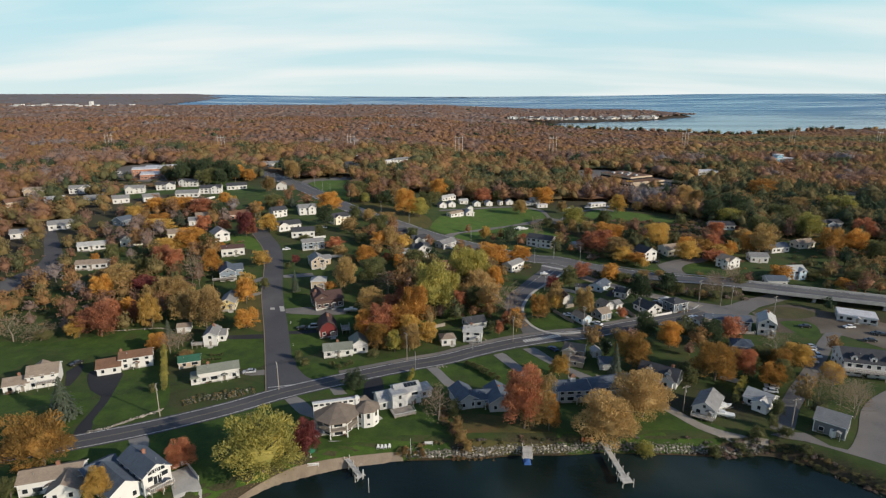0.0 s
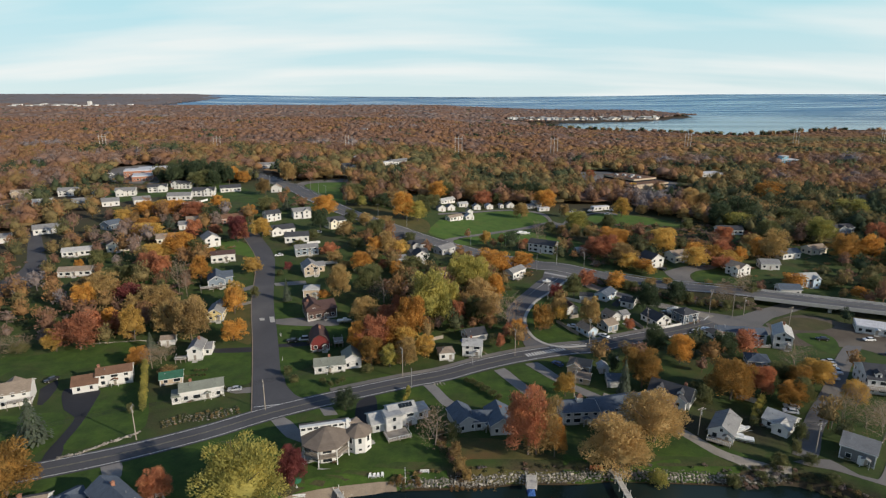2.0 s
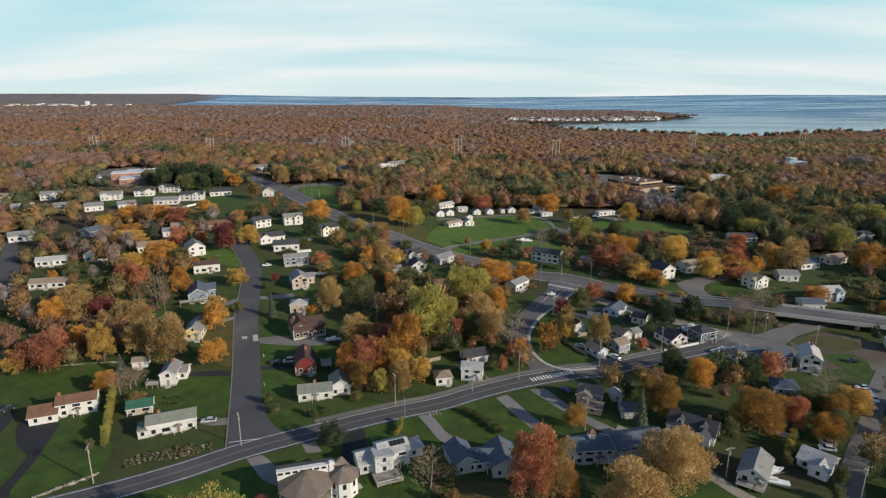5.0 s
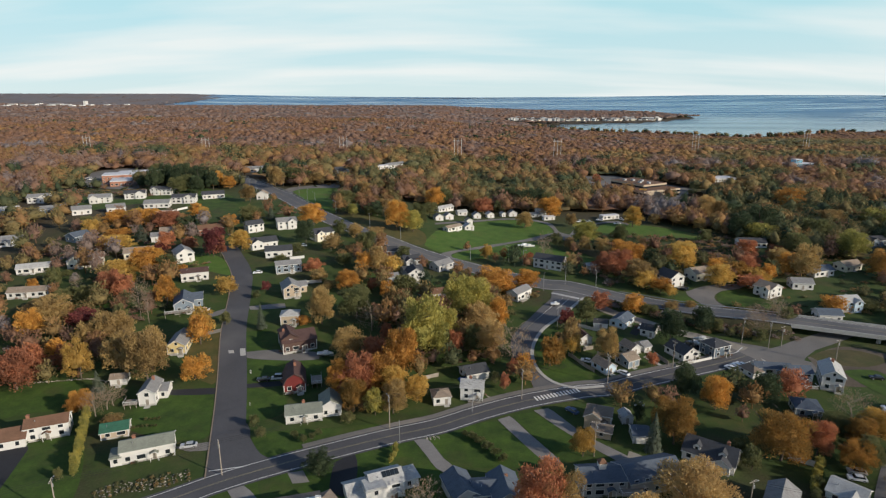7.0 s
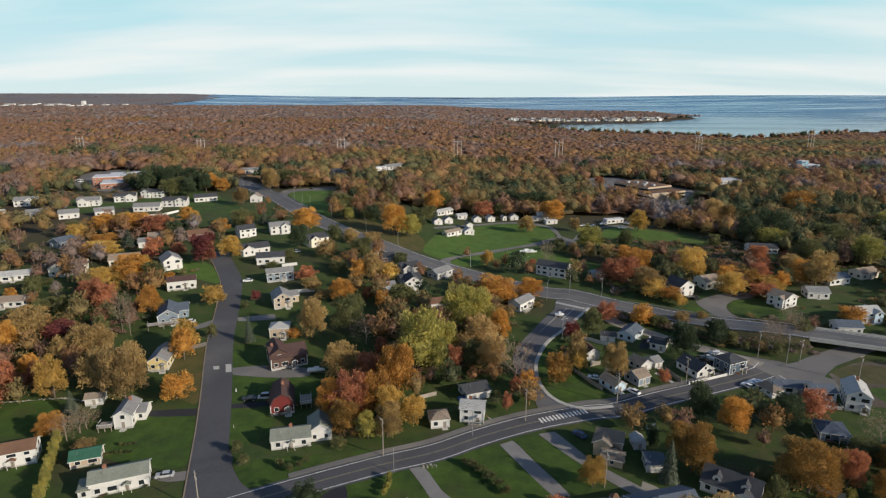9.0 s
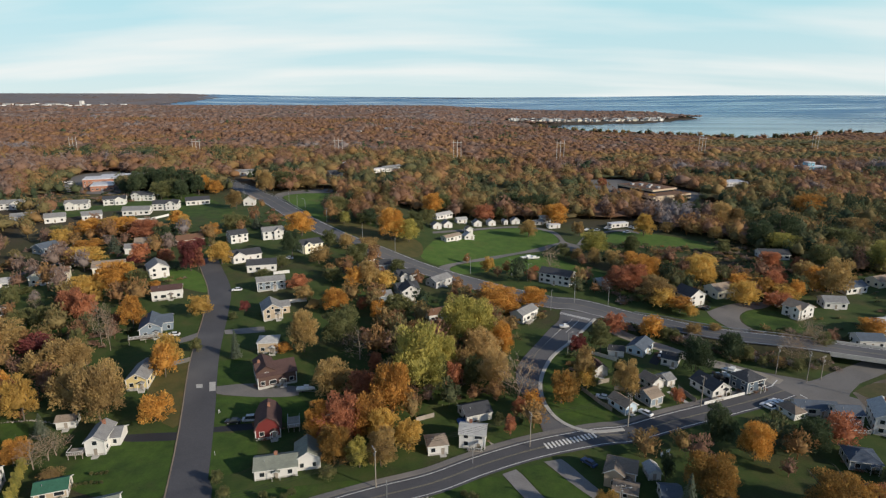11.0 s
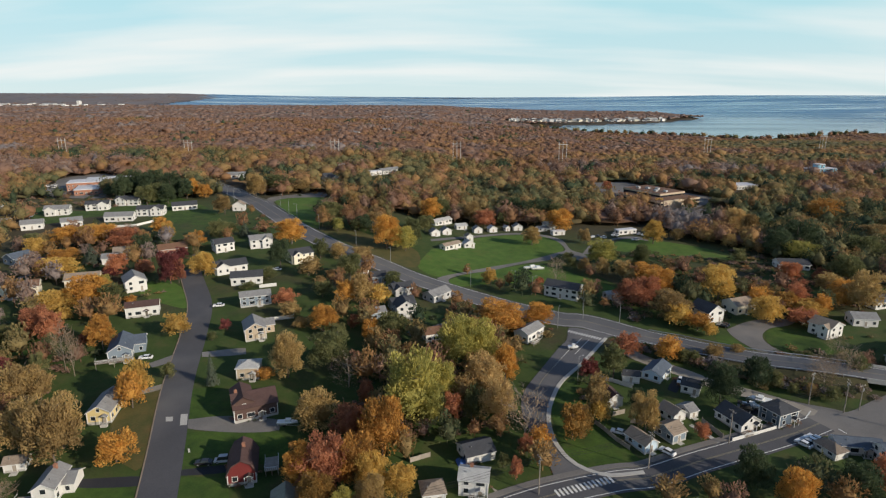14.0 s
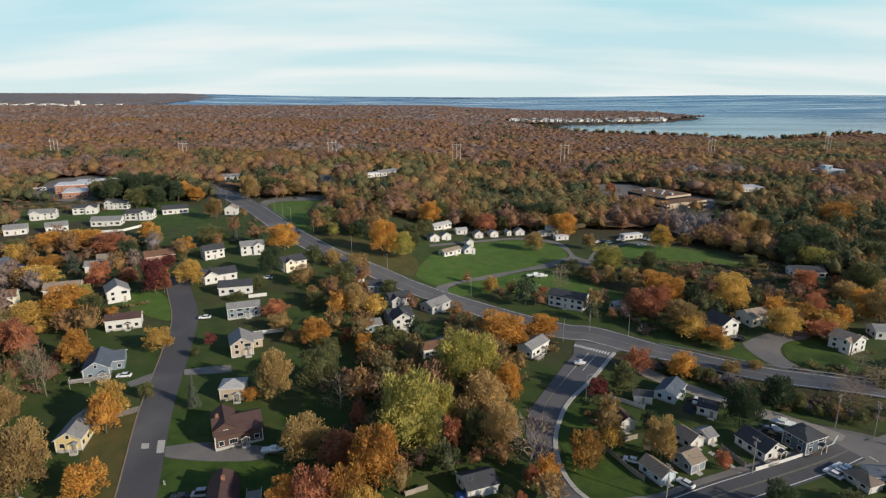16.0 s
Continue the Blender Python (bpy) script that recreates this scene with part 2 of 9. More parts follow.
YELLOW_PAINT = two_scale("yellow_paint", (0.20, 0.18, 0.12), (0.28, 0.25, 0.17), 0.5, 8.0, 0.7, bump=0.1)
WOOD = two_scale("weathered_wood", (0.20, 0.17, 0.14), (0.38, 0.34, 0.29), 0.8, 10.0, 0.9, spread=0.15, stretch=(1, 1, 4))
STONE = two_scale("granite", (0.11, 0.096, 0.075), (0.45, 0.415, 0.355), 0.9, 5.0, 0.95, spread=0.5)
STEEL = two_scale("galvanised_steel", (0.34, 0.35, 0.36), (0.5, 0.51, 0.52), 0.8, 9.0, 0.5, 0.7, bump=0.1)
PALE_STEEL = two_scale("pale_painted_steel", (0.42, 0.40, 0.37), (0.58, 0.56, 0.52), 0.8, 9.0, 0.6, bump=0.1)
RUBBER = two_scale("tyre_rubber", (0.015,) * 3, (0.03,) * 3, 3.0, 20.0, 0.9)


def plain_glass():
    m, t, b = shader("window_glass", 0.08)
    b.inputs["Base Color"].default_value = (0.02, 0.025, 0.03, 1)
    b.inputs["Specular IOR Level"].default_value = 0.6
    return m


GLASS = plain_glass()


def car_paint(name, col):
    m, t, b = shader(name, 0.3)
    b.inputs["Coat Weight"].default_value = 0.5
    t.links.new(mixed(t, 0.1, col, ramp(t, noisy(t, 3, 4), ((0.3, tuple(v * 0.6 for v in col)), (0.7, col)))), b.inputs["Base Color"])
    return m


CARS = {"white": car_paint("white_car_paint", (0.75, 0.75, 0.75)), "silver": car_paint("silver_car_paint", (0.42, 0.43, 0.45)), "black": car_paint("black_car_paint", (0.02, 0.02, 0.022)),
        "blue": car_paint("blue_car_paint", (0.04, 0.07, 0.16)), "red": car_paint("red_car_paint", (0.3, 0.03, 0.03))}
PLASTIC = {"white": car_paint("white_gelcoat", (0.78, 0.78, 0.76)), "orange": car_paint("orange_plastic", (0.6, 0.16, 0.03)), "blue": car_paint("blue_tarp", (0.03, 0.12, 0.42)), "green": car_paint("green_plastic", (0.03, 0.18, 0.1))}


def ground_material():
    m, t, b = shader("grass_and_leaf_litter", 0.95)
    big = noisy(t, 0.018, 5, 0.6)
    mid = noisy(t, 0.12, 5, 0.65)
    fine = noisy(t, 1.6, 4, 0.7)
    grass = ramp(t, mid, ((0.25, (0.026, 0.050, 0.010)), (0.5, (0.045, 0.074, 0.015)), (0.78, (0.085, 0.080, 0.027))))
    litter = ramp(t, fine, ((0.3, (0.028, 0.022, 0.014)), (0.7, (0.082, 0.062, 0.037))))
    c = mixed(t, ramp(t, big, ((0.53, (0, 0, 0)), (0.66, (0.85,) * 3))), grass, litter)
    c = mixed(t, 0.4, c, ramp(t, fine, ((0.25, (0.45,) * 3), (0.75, (1.15,) * 3))), "MULTIPLY")
    at = node(t, "ShaderNodeAttribute")
    at.attribute_name = "wild"
    c = mixed(t, at.outputs["Fac"], c, litter)
    t.links.new(c, b.inputs["Base Color"])
    bumped(t, b, fine, 0.5, 0.1)
    return m


def lawn_material(name, dark, light, patch=(0.10, 0.075, 0.03)):
    m, t, b = shader(name, 0.95)
    fine = noisy(t, 2.2, 4, 0.7)
    mid = noisy(t, 0.16, 5, 0.65)
    c = ramp(t, mid, ((0.28, dark), (0.72, light)))
    c = mixed(t, ramp(t, noisy(t, 0.05, 4), ((0.56, (0, 0, 0)), (0.72, (0.7,) * 3))), c, patch)
    worn = noisy(t, 0.3, 6, 0.75)
    c = mixed(t, ramp(t, worn, ((0.5, (0, 0, 0)), (0.72, (0.55,) * 3))), c, tuple(0.5 * (u + v) for u, v in zip(light, patch)))
    c = mixed(t, 0.5, c, ramp(t, fine, ((0.25, (0.42,) * 3), (0.75, (1.15,) * 3))), "MULTIPLY")
    t.links.new(c, b.inputs["Base Color"])
    bumped(t, b, fine, 0.4, 0.06)
    return m


LAWN = lawn_material("mown_lawn", (0.021, 0.048, 0.008), (0.068, 0.122, 0.016), (0.078, 0.074, 0.026))
MEADOW = lawn_material("bright_field", (0.052, 0.108, 0.014), (0.095, 0.170, 0.026), (0.145, 0.105, 0.045))
DRY = lawn_material("leafy_lawn", (0.060, 0.068, 0.018), (0.115, 0.098, 0.032), (0.17, 0.085, 0.036))
BRUSH = lawn_material("brush_ground", (0.060, 0.058, 0.024), (0.115, 0.095, 0.042), (0.055, 0.07, 0.02))


def water_material():
    m, t, b = shader("bay_water", 0.12)
    b.inputs["IOR"].default_value = 1.33
    b.inputs["Specular IOR Level"].default_value = 0.36
    wind = noisy(t, 0.004, 3, 0.5, stretch=(0.35, 1.6, 1))
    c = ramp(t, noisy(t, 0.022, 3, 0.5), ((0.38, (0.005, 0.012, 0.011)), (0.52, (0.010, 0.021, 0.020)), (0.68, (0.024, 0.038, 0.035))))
    deep = node(t, "ShaderNodeTexCoord")              # bluer with distance out to sea
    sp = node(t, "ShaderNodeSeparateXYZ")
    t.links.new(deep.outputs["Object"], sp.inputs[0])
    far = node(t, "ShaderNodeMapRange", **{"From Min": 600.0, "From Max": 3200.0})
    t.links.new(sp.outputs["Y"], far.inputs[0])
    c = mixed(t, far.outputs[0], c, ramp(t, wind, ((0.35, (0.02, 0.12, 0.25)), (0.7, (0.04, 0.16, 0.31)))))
    t.links.new(c, b.inputs["Base Color"])
    rr = node(t, "ShaderNodeMapRange", **{"From Min": 0.35, "From Max": 0.65, "To Min": 0.17, "To Max": 0.40})
    t.links.new(wind, rr.inputs[0])
    calm = node(t, "ShaderNodeMix")
    calm.inputs[2].default_value = 0.14             # ruffled out at sea, calm by the shore
    off = node(t, "ShaderNodeMapRange", **{"From Min": 1500.0, "From Max": 2600.0})
    t.links.new(sp.outputs["Y"], off.inputs[0])
    t.links.new(off.outputs[0], calm.inputs[0])
    t.links.new(rr.outputs[0], calm.inputs[3])
    t.links.new(calm.outputs[0], b.inputs["Roughness"])
    bumped(t, b, noisy(t, 0.6, 4, 0.6), 0.4, 0.14)
    return m


WATER = water_material()

# mesh helpers ---------------------------------------------------------------
SHARED = {}


def smooth(a, b, x):
    u = np.clip((np.asarray(x, float) - a) / (b - a), 0, 1)
    return u * u * (3 - 2 * u)


def mesh_of(name, verts, faces, mats, index=None):
    me = bpy.data.meshes.new(name)
    me.from_pydata([tuple(v) for v in verts], [], [tuple(f) for f in faces])
    for m in mats if isinstance(mats, (list, tuple)) else [mats]:
        me.materials.append(m)
    if index is not None:
        me.polygons.foreach_set("material_index", index)
    me.update()
    return me


def part(name, me, parent=None, at=None, label=""):
    ob = new(name, me)
    if parent is not None:
        ob.parent = parent
    if at is not None:
        ob.matrix_basis = at
    if label:
        tagged(ob, label)
    return ob


def thing(name, m, label, category, group="", kind=""):
    ob = new(name)
    ob.empty_display_size = 0.5
    ob.matrix_basis = m
    return tagged(ob, label, category, group, kind)


def boxes(*items):
    """Joined boxes (x0, y0, z0, x1, y1, z1) as verts and faces."""
    v, f = [], []
    for x0, y0, z0, x1, y1, z1 in items:
        k = len(v)
        v += [(x, y, z) for z in (z0, z1) for x, y in ((x0, y0), (x1, y0), (x1, y1), (x0, y1))]
        f += [[k + i for i in q] for q in ((3, 2, 1, 0), (4, 5, 6, 7), (0, 1, 5, 4), (1, 2, 6, 5), (2, 3, 7, 6), (3, 0, 4, 7))]
    return v, f


def tube(points, radii, sides=6, v=None, f=None):
    """A tapered tube along points."""
    v = [] if v is None else v
    f = [] if f is None else f
    k = len(v)
    pts = [Vector(p) for p in points]
    for i, p in enumerate(pts):
        d = (pts[min(i + 1, len(pts) - 1)] - pts[max(i - 1, 0)]).normalized()
        a = d.orthogonal().normalized()
        b = d.cross(a)
        for s in range(sides):
            q = 2 * math.pi * s / sides
            v.append(tuple(p + (a * math.cos(q) + b * math.sin(q)) * radii[i]))
    for i in range(len(pts) - 1):
        for s in range(sides):
            n = (s + 1) % sides
            f.append((k + i * sides + s, k + i * sides + n, k + (i + 1) * sides + n, k + (i + 1) * sides + s))
    f.append(tuple(k + s for s in reversed(range(sides))))
    f.append(tuple(k + (len(pts) - 1) * sides + s for s in range(sides)))
    return v, f


def cached(key, make):
    if key not in SHARED:
        SHARED[key] = make()
    return SHARED[key]


SHORE_X = [-900, -117.0, -79.2, -60.2, -53.3, -48.9, -38.0, -29.2, -16.9, -7.3, 7.2, 19.4, 31.6, 41.6, 60.9, 78.3, 86.7, 95.1, 103.0, 111.6, 130.3, 900]
SHORE_Y = [-53.7, 96.3, 113.0, 125.0, 129.9, 134.6, 139.6, 142.9, 146.1, 147.1, 147.4, 149.4, 149.6, 151.3, 150.9, 150.2, 151.0, 148.8, 143.6, 134.4, 118.1, -81.9]
BAY = [(198.1, 1788.6), (214.4, 1654.5), (275.3, 1561.1), (403.6, 1498.3), (501.4, 1459.4), (572.3, 1369.6), (660.8, 1370.4), (777.4, 1424.1), (928.6, 1502.0), (960.0, 1425.5), (1400, 1250), (4900, 900), (4900, 4990), (900, 4990), (-400, 3300)]
PENINSULA = [(136.0, 1980.9), (213.2, 1848.5), (347.8, 1981.1), (507.8, 2035.7), (663.1, 2112.9), (838.6, 2383.3), (967.1, 2461.4), (907.1, 2551.4), (850, 2900), (500, 3050), (0, 3200), (-600, 3300), (-600, 1900)]

# land -----------------------------------------------------------------------
SEA = -3.0


def shore(x):
    """y of the near water's edge."""
    return np.interp(x, SHORE_X, SHORE_Y)


def inside(px, py, poly):
    r = np.zeros(np.shape(px), bool)
    for (x0, y0), (x1, y1) in zip(poly, poly[1:] + poly[:1]):
        if y0 != y1:
            r ^= ((y0 > py) != (y1 > py)) & (px < (x1 - x0) * (py - y0) / (y1 - y0) + x0)
    return r


def ground_z(x, y):
    x, y = np.asarray(x, float), np.asarray(y, float)

    def rise(y0, s):
        return 1 - np.exp(-np.maximum((y - y0) / s, 0) ** 1.2)
    w = smooth(-82, 36, x)
    z = (1 - w) * 20 * rise(213, 163) + w * 9 * rise(218, 200)
    z = z + (14 - 0.45 * z) * smooth(700, 1500, y) * smooth(300, -600, x - 0.1 * y)      # far country
    z = z - (z - 1.5) * smooth(700, 1250, y) * smooth(-300, 350, x - 0.1 * y)             # low ground by the bay
    z = z + 9 * np.exp(-((x - 560) / 420) ** 2 - ((y - 2700) / 260) ** 2)                # the peninsula's spine
    z = z + 8 * np.exp(-((x - 1000) / 170) ** 2 - ((y - 1380) / 120) ** 2)               # the wooded headland
    return z


def sea_share(x, y):
    """1 in the far bay and the open sea, 0 on land."""
    x, y = np.asarray(x, float), np.asarray(y, float)
    s = inside(x, y, BAY) & ~inside(x, y, PENINSULA)
    s |= (y > 3350 + 0.05 * x) & (x > -1830 + 0.02 * y)
    return s


def land_z(x, y):
    x, y = np.asarray(x, float), np.asarray(y, float)
    z = ground_z(x, y)
    d = y - shore(x)
    near = np.where(d < 0, np.maximum(SEA - 0.2 + d * 0.25, -7), SEA + (z - SEA) * smooth(-1, 7, d))
    z = np.where(y < 400, near, z)
    far = sea_share(x, y)
    z = np.where(far, -7.0, z)
    z = np.where((y > 3000) & ~far, SEA + 1.0 + (z - SEA - 1.0) * smooth(0, 500, -1830 + 0.02 * y - x + 2500 * smooth(3360, 3200, y - 0.05 * x)), z)
    u = np.clip((np.hypot(x, y) - 3000) / 2300, 0, 1) ** 1.6
    z = np.where((y > 400) & ~far, z * (1 - 0.75 * smooth(2700, 4300, np.hypot(x, y))), z)
    return z + np.where(y > 400, np.where(far, 78, 68) * u, 0)


def gridlines(lo, hi, fine0, fine1, step, grow):
    a = list(np.arange(fine0, fine1 + step, step))
    s, v = step, a[-1]
    while v < hi:
        s *= grow
        v += s
        a.append(min(v, hi))
    s, v = step, a[0]
    while v > lo:
        s *= grow
        v -= s
        a.insert(0, max(v, lo))
    return np.array(a)


def sheet(name, X, Y, Z, mats):
    nx, ny = len(X), len(Y)
    gx, gy = np.meshgrid(X, Y)
    co = np.stack([gx, gy, Z(gx, gy)], -1).reshape(-1, 3)
    i = np.arange((nx - 1) * (ny - 1))
    a = (i // (nx - 1)) * nx + i % (nx - 1)
    q = np.stack([a, a + 1, a + 1 + nx, a + nx], -1)
    return raw_mesh(name, co, q, mats)


def raw_mesh(name, co, quads, mats, **attributes):
    """A mesh from arrays: co (n, 3), quads (m, 3 or 4), and point attributes."""
    me = bpy.data.meshes.new(name)
    n, k = quads.shape
    me.vertices.add(len(co))
    me.vertices.foreach_set("co", np.ascontiguousarray(co, np.float32).ravel())
    me.loops.add(n * k)
    me.loops.foreach_set("vertex_index", np.ascontiguousarray(quads, np.int32).ravel())
    me.polygons.add(n)
    me.polygons.foreach_set("loop_start", np.arange(0, n * k, k, dtype=np.int32))
    me.polygons.foreach_set("loop_total", np.full(n, k, np.int32))
    for m in mats if isinstance(mats, (list, tuple)) else [mats]:
        me.materials.append(m)
    for an, av in attributes.items():
        at = me.attributes.new(an, "FLOAT", "POINT")
        at.data.foreach_set("value", np.ascontiguousarray(av, np.float32))
    me.update(calc_edges=True)
    return me


def spline(points, step=3.0):
    """Points along a smooth line through the given ones."""
    P = [Vector((p[0], p[1], 0)) for p in points]
    P = [P[0] * 2 - P[1]] + P + [P[-1] * 2 - P[-2]]
    out = []
    for i in range(1, len(P) - 2):
        n = max(1, int((P[i + 1] - P[i]).length / step))
        for k in range(n):
            u = k / n
            a, b, c, d = P[i - 1], P[i], P[i + 1], P[i + 2]
            out.append(0.5 * (2 * b + (c - a) * u + (2 * a - 5 * b + 4 * c - d) * u * u + (3 * b - a - 3 * c + d) * u ** 3))
    out.append(P[-2])
    return out


def sides_of(line):
    n = []
    for i in range(len(line)):
        d = (line[min(i + 1, len(line) - 1)] - line[max(i - 1, 0)]).normalized()
        n.append(Vector((-d.y, d.x, 0)))
    return n


def strip(name, line, left, right, lift, mat, thick=0.0, height=None, across=2, taper=None):
    """A ribbon along a line from offset left to offset right, lying lift above the land."""
    nrm = sides_of(line)
    v, f = [], []
    for p, n in zip(line, nrm):
        for k in range(across + 1):
            q = p + n * (left + (right - left) * k / across + (0 if taper is None else taper(p) * (-1 if left + (right - left) * (k / across if across > 1 else 0.5) > 0 else 1)))
            z = float(ground_z(q.x, q.y)) if height is None else height(q)
            v.append((q.x, q.y, z + lift))
    m = across + 1
    for i in range(len(line) - 1):
        for k in range(across):
            a = i * m + k
            f.append((a, a + m, a + m + 1, a + 1))
    if thick:
        k0 = len(v)
        v += [(x, y, z - thick) for x, y, z in v]
        for i in range(len(line) - 1):
            for e, rev in ((0, 1), (across, 0)):
                a, b = i * m + e, (i + 1) * m + e
                f.append((a, a + k0, b + k0, b) if not rev else (b, b + k0, a + k0, a))
        f.append(tuple(range(m)) + tuple(k0 + k for k in reversed(range(m))))
        e0 = (len(line) - 1) * m
        f.append(tuple(e0 + k for k in reversed(range(m))) + tuple(k0 + e0 + k for k in range(m)))
    if left < right:
        f = [tuple(reversed(q)) for q in f]
    return mesh_of(name, v, f, mat)


ROADS = []          # (line, half width) for keeping trees off
KEEP = []           # (x, y, r) of houses and yards
FIELDS = []         # outlines of open grass
OPEN = []           # outlines that stay free of woods


def patch(name, pts, mat, lift, label="", category="", grid=4.0):
    """A flat piece of ground cover that follows the land, from its outline."""
    if name != "brush":
        OPEN.append(list(pts))
    if category == "field":
        FIELDS.append(list(pts))
    bm = bmesh.new()
    line = spline(list(pts) + [pts[0]], 3.0)[:-1]
    f = bm.faces.new([bm.verts.new((p.x, p.y, 0)) for p in line])
    if f.normal.z < 0:
        f.normal_flip()
    xs, ys = [p.x for p in line], [p.y for p in line]
    for lo, hi, nv in ((min(xs), max(xs), (1, 0, 0)), (min(ys), max(ys), (0, 1, 0))):
        for c in np.arange(lo + grid, hi, grid):
            bmesh.ops.bisect_plane(bm, geom=bm.verts[:] + bm.edges[:] + bm.faces[:], plane_co=(c, c, 0), plane_no=nv)
    bmesh.ops.triangulate(bm, faces=[q for q in bm.faces if len(q.verts) > 4])
    for v in bm.verts:
        v.co.z = float(land_z(v.co.x, v.co.y)) + lift
    bm.normal_update()
    for q in bm.faces:
        if q.normal.z < 0:
            q.normal_flip()
    me = bpy.data.meshes.new(name)
    bm.to_mesh(me)
    bm.free()
    me.materials.append(mat)
    return tagged(new(name, me), label, category, kind="structure")

# houses -----------------------------------------------------------------------


def wall_mesh(w, d, h, ridge, rise, roof, mat):
    v, f = boxes((-w / 2, -d / 2, -1.6, w / 2, d / 2, h))
    if roof == "gable":
        k = len(v)
        if ridge == "x":
            v += [(-w / 2, 0, h + rise), (w / 2, 0, h + rise)]
            f += [(4, 7, k)[::-1], (5, 6, k + 1)]
        else:
            v += [(0, -d / 2, h + rise), (0, d / 2, h + rise)]
            f += [(4, 5, k), (7, 6, k + 1)[::-1]]
    if roof == "gambrel":
        for y, turn in ((-d / 2, 1), (d / 2, -1)):
            k = len(v)
            v += [(-w / 2, y, h), (w / 2, y, h), (0.33 * w, y, h + 0.64 * rise), (0, y, h + rise), (-0.33 * w, y, h + 0.64 * rise)]
            f.append(tuple(range(k, k + 5))[::turn])
    return mesh_of("wall", v, f, mat)


def roof_mesh(w, d, h, ridge, rise, roof, mat, edge=None):
    o, th = 0.45, 0.22
    if roof == "flat":
        v, f = boxes((-w / 2 - 0.25, -d / 2 - 0.25, h, w / 2 + 0.25, d / 2 + 0.25, h + 0.35), (-w / 2, -d / 2, h + 0.35, w / 2, d / 2, h + 0.55))
        return mesh_of("roof", v, f, mat)
    if roof == "gable":
        a, b = (w, d) if ridge == "x" else (d, w)
        drop = o * rise / (b / 2)
        sec = [(-b / 2 - o, h - drop), (0, h + rise), (b / 2 + o, h - drop), (b / 2 + o, h - drop + th), (0, h + rise + th * 1.2), (-b / 2 - o, h - drop + th)]
        v = [(x, s, z) for x in (-a / 2 - o, a / 2 + o) for s, z in sec]
        if ridge == "y":
            v = [(-y, x, z) for x, y, z in v]
        f = [(0, 6, 7, 1), (1, 7, 8, 2), (2, 8, 9, 3), (3, 9, 10, 4), (4, 10, 11, 5), (5, 11, 6, 0), (0, 1, 4, 5), (1, 2, 3, 4), (11, 10, 7, 6), (10, 9, 8, 7)]
        return mesh_of("roof", v, f, [mat, edge or TRIM], [1, 1, 1, 0, 0, 1, 1, 1, 1, 1])
    if roof == "gambrel":
        b = w / 2
        low = [(-b - 0.25, h - 0.4), (-0.66 * b, h + 0.64 * rise), (0, h + rise), (0.66 * b, h + 0.64 * rise), (b + 0.25, h - 0.4)]
        top = [(b + 0.5, h - 0.36), (0.70 * b, h + 0.64 * rise + th), (0, h + rise + th * 1.2), (-0.70 * b, h + 0.64 * rise + th), (-b - 0.5, h - 0.36)]
        v = [(x, y, z) for y in (-d / 2 - 0.35, d / 2 + 0.35) for x, z in low + top]
        f = [(i, (i + 1) % 10, (i + 1) % 10 + 10, i + 10)[::-1] for i in range(10)]
        f += [(i, i + 1, 8 - i, 9 - i) for i in range(4)] + [(i + 10, 19 - i, 18 - i, i + 11) for i in range(4)]
        return mesh_of("roof", v, f, [mat, edge or TRIM], [1] * 5 + [0] * 4 + [1] * 9)
    # hip
    L, a = max(w, d), min(w, d)
    g = (L - a) / 2 if L > a * 1.05 else 0.3
    W, D = w / 2 + o, d / 2 + o
    low = h - o * rise / (a / 2)
    v = [(-W, -D, low), (W, -D, low), (W, D, low), (-W, D, low), (-W, -D, low + th), (W, -D, low + th), (W, D, low + th), (-W, D, low + th)]
    v += [(-g, 0, h + rise), (g, 0, h + rise)] if w >= d else [(0, -g, h + rise), (0, g, h + rise)]
    f = [(3, 2, 1, 0), (0, 1, 5, 4), (1, 2, 6, 5), (2, 3, 7, 6), (3, 0, 4, 7)]
    f += [(4, 5, 9, 8), (5, 6, 9), (6, 7, 8, 9), (7, 4, 8)] if w >= d else [(4, 5, 8), (5, 6, 9, 8), (6, 7, 9), (7, 4, 8, 9)]
    return mesh_of("roof", v, f, [mat, edge or TRIM], [1] * 5 + [0] * 4)


def window_frame(w, h):
    t = 0.12
    ring = [(-w / 2 - t, -h / 2 - t), (w / 2 + t, -h / 2 - t), (w / 2 + t, h / 2 + t), (-w / 2 - t, h / 2 + t), (-w / 2, -h / 2), (w / 2, -h / 2), (w / 2, h / 2), (-w / 2, h / 2)]
    v = [(x, y, z) for y in (-0.07, 0.05) for x, z in ring]
    f = []
    for i in range(4):
        n = (i + 1) % 4
        f += [(i, n, 4 + n, 4 + i), (8 + i, 8 + n, n, i), (4 + i, 4 + n, 12 + n, 12 + i)]
    return mesh_of("window", v, f, TRIM)


def window_pane(w, h):
    v, f = boxes((-w / 2, -0.03, -h / 2, w / 2, 0.0, h / 2))
    return mesh_of("pane", v, f, GLASS)


def door_frame(w, h):
    o = [(-w / 2 - 0.12, 0), (-w / 2 - 0.12, h + 0.12), (w / 2 + 0.12, h + 0.12), (w / 2 + 0.12, 0), (w / 2, 0), (w / 2, h), (-w / 2, h), (-w / 2, 0)]
    v = [(x, y, z) for y in (-0.09, 0.03) for x, z in o]
    f = [(0, 7, 6, 1), (1, 6, 5, 2), (2, 5, 4, 3)] + [(i, (i + 1) % 8, 8 + (i + 1) % 8, 8 + i) for i in range(8)]
    return mesh_of("door", v, f, TRIM)


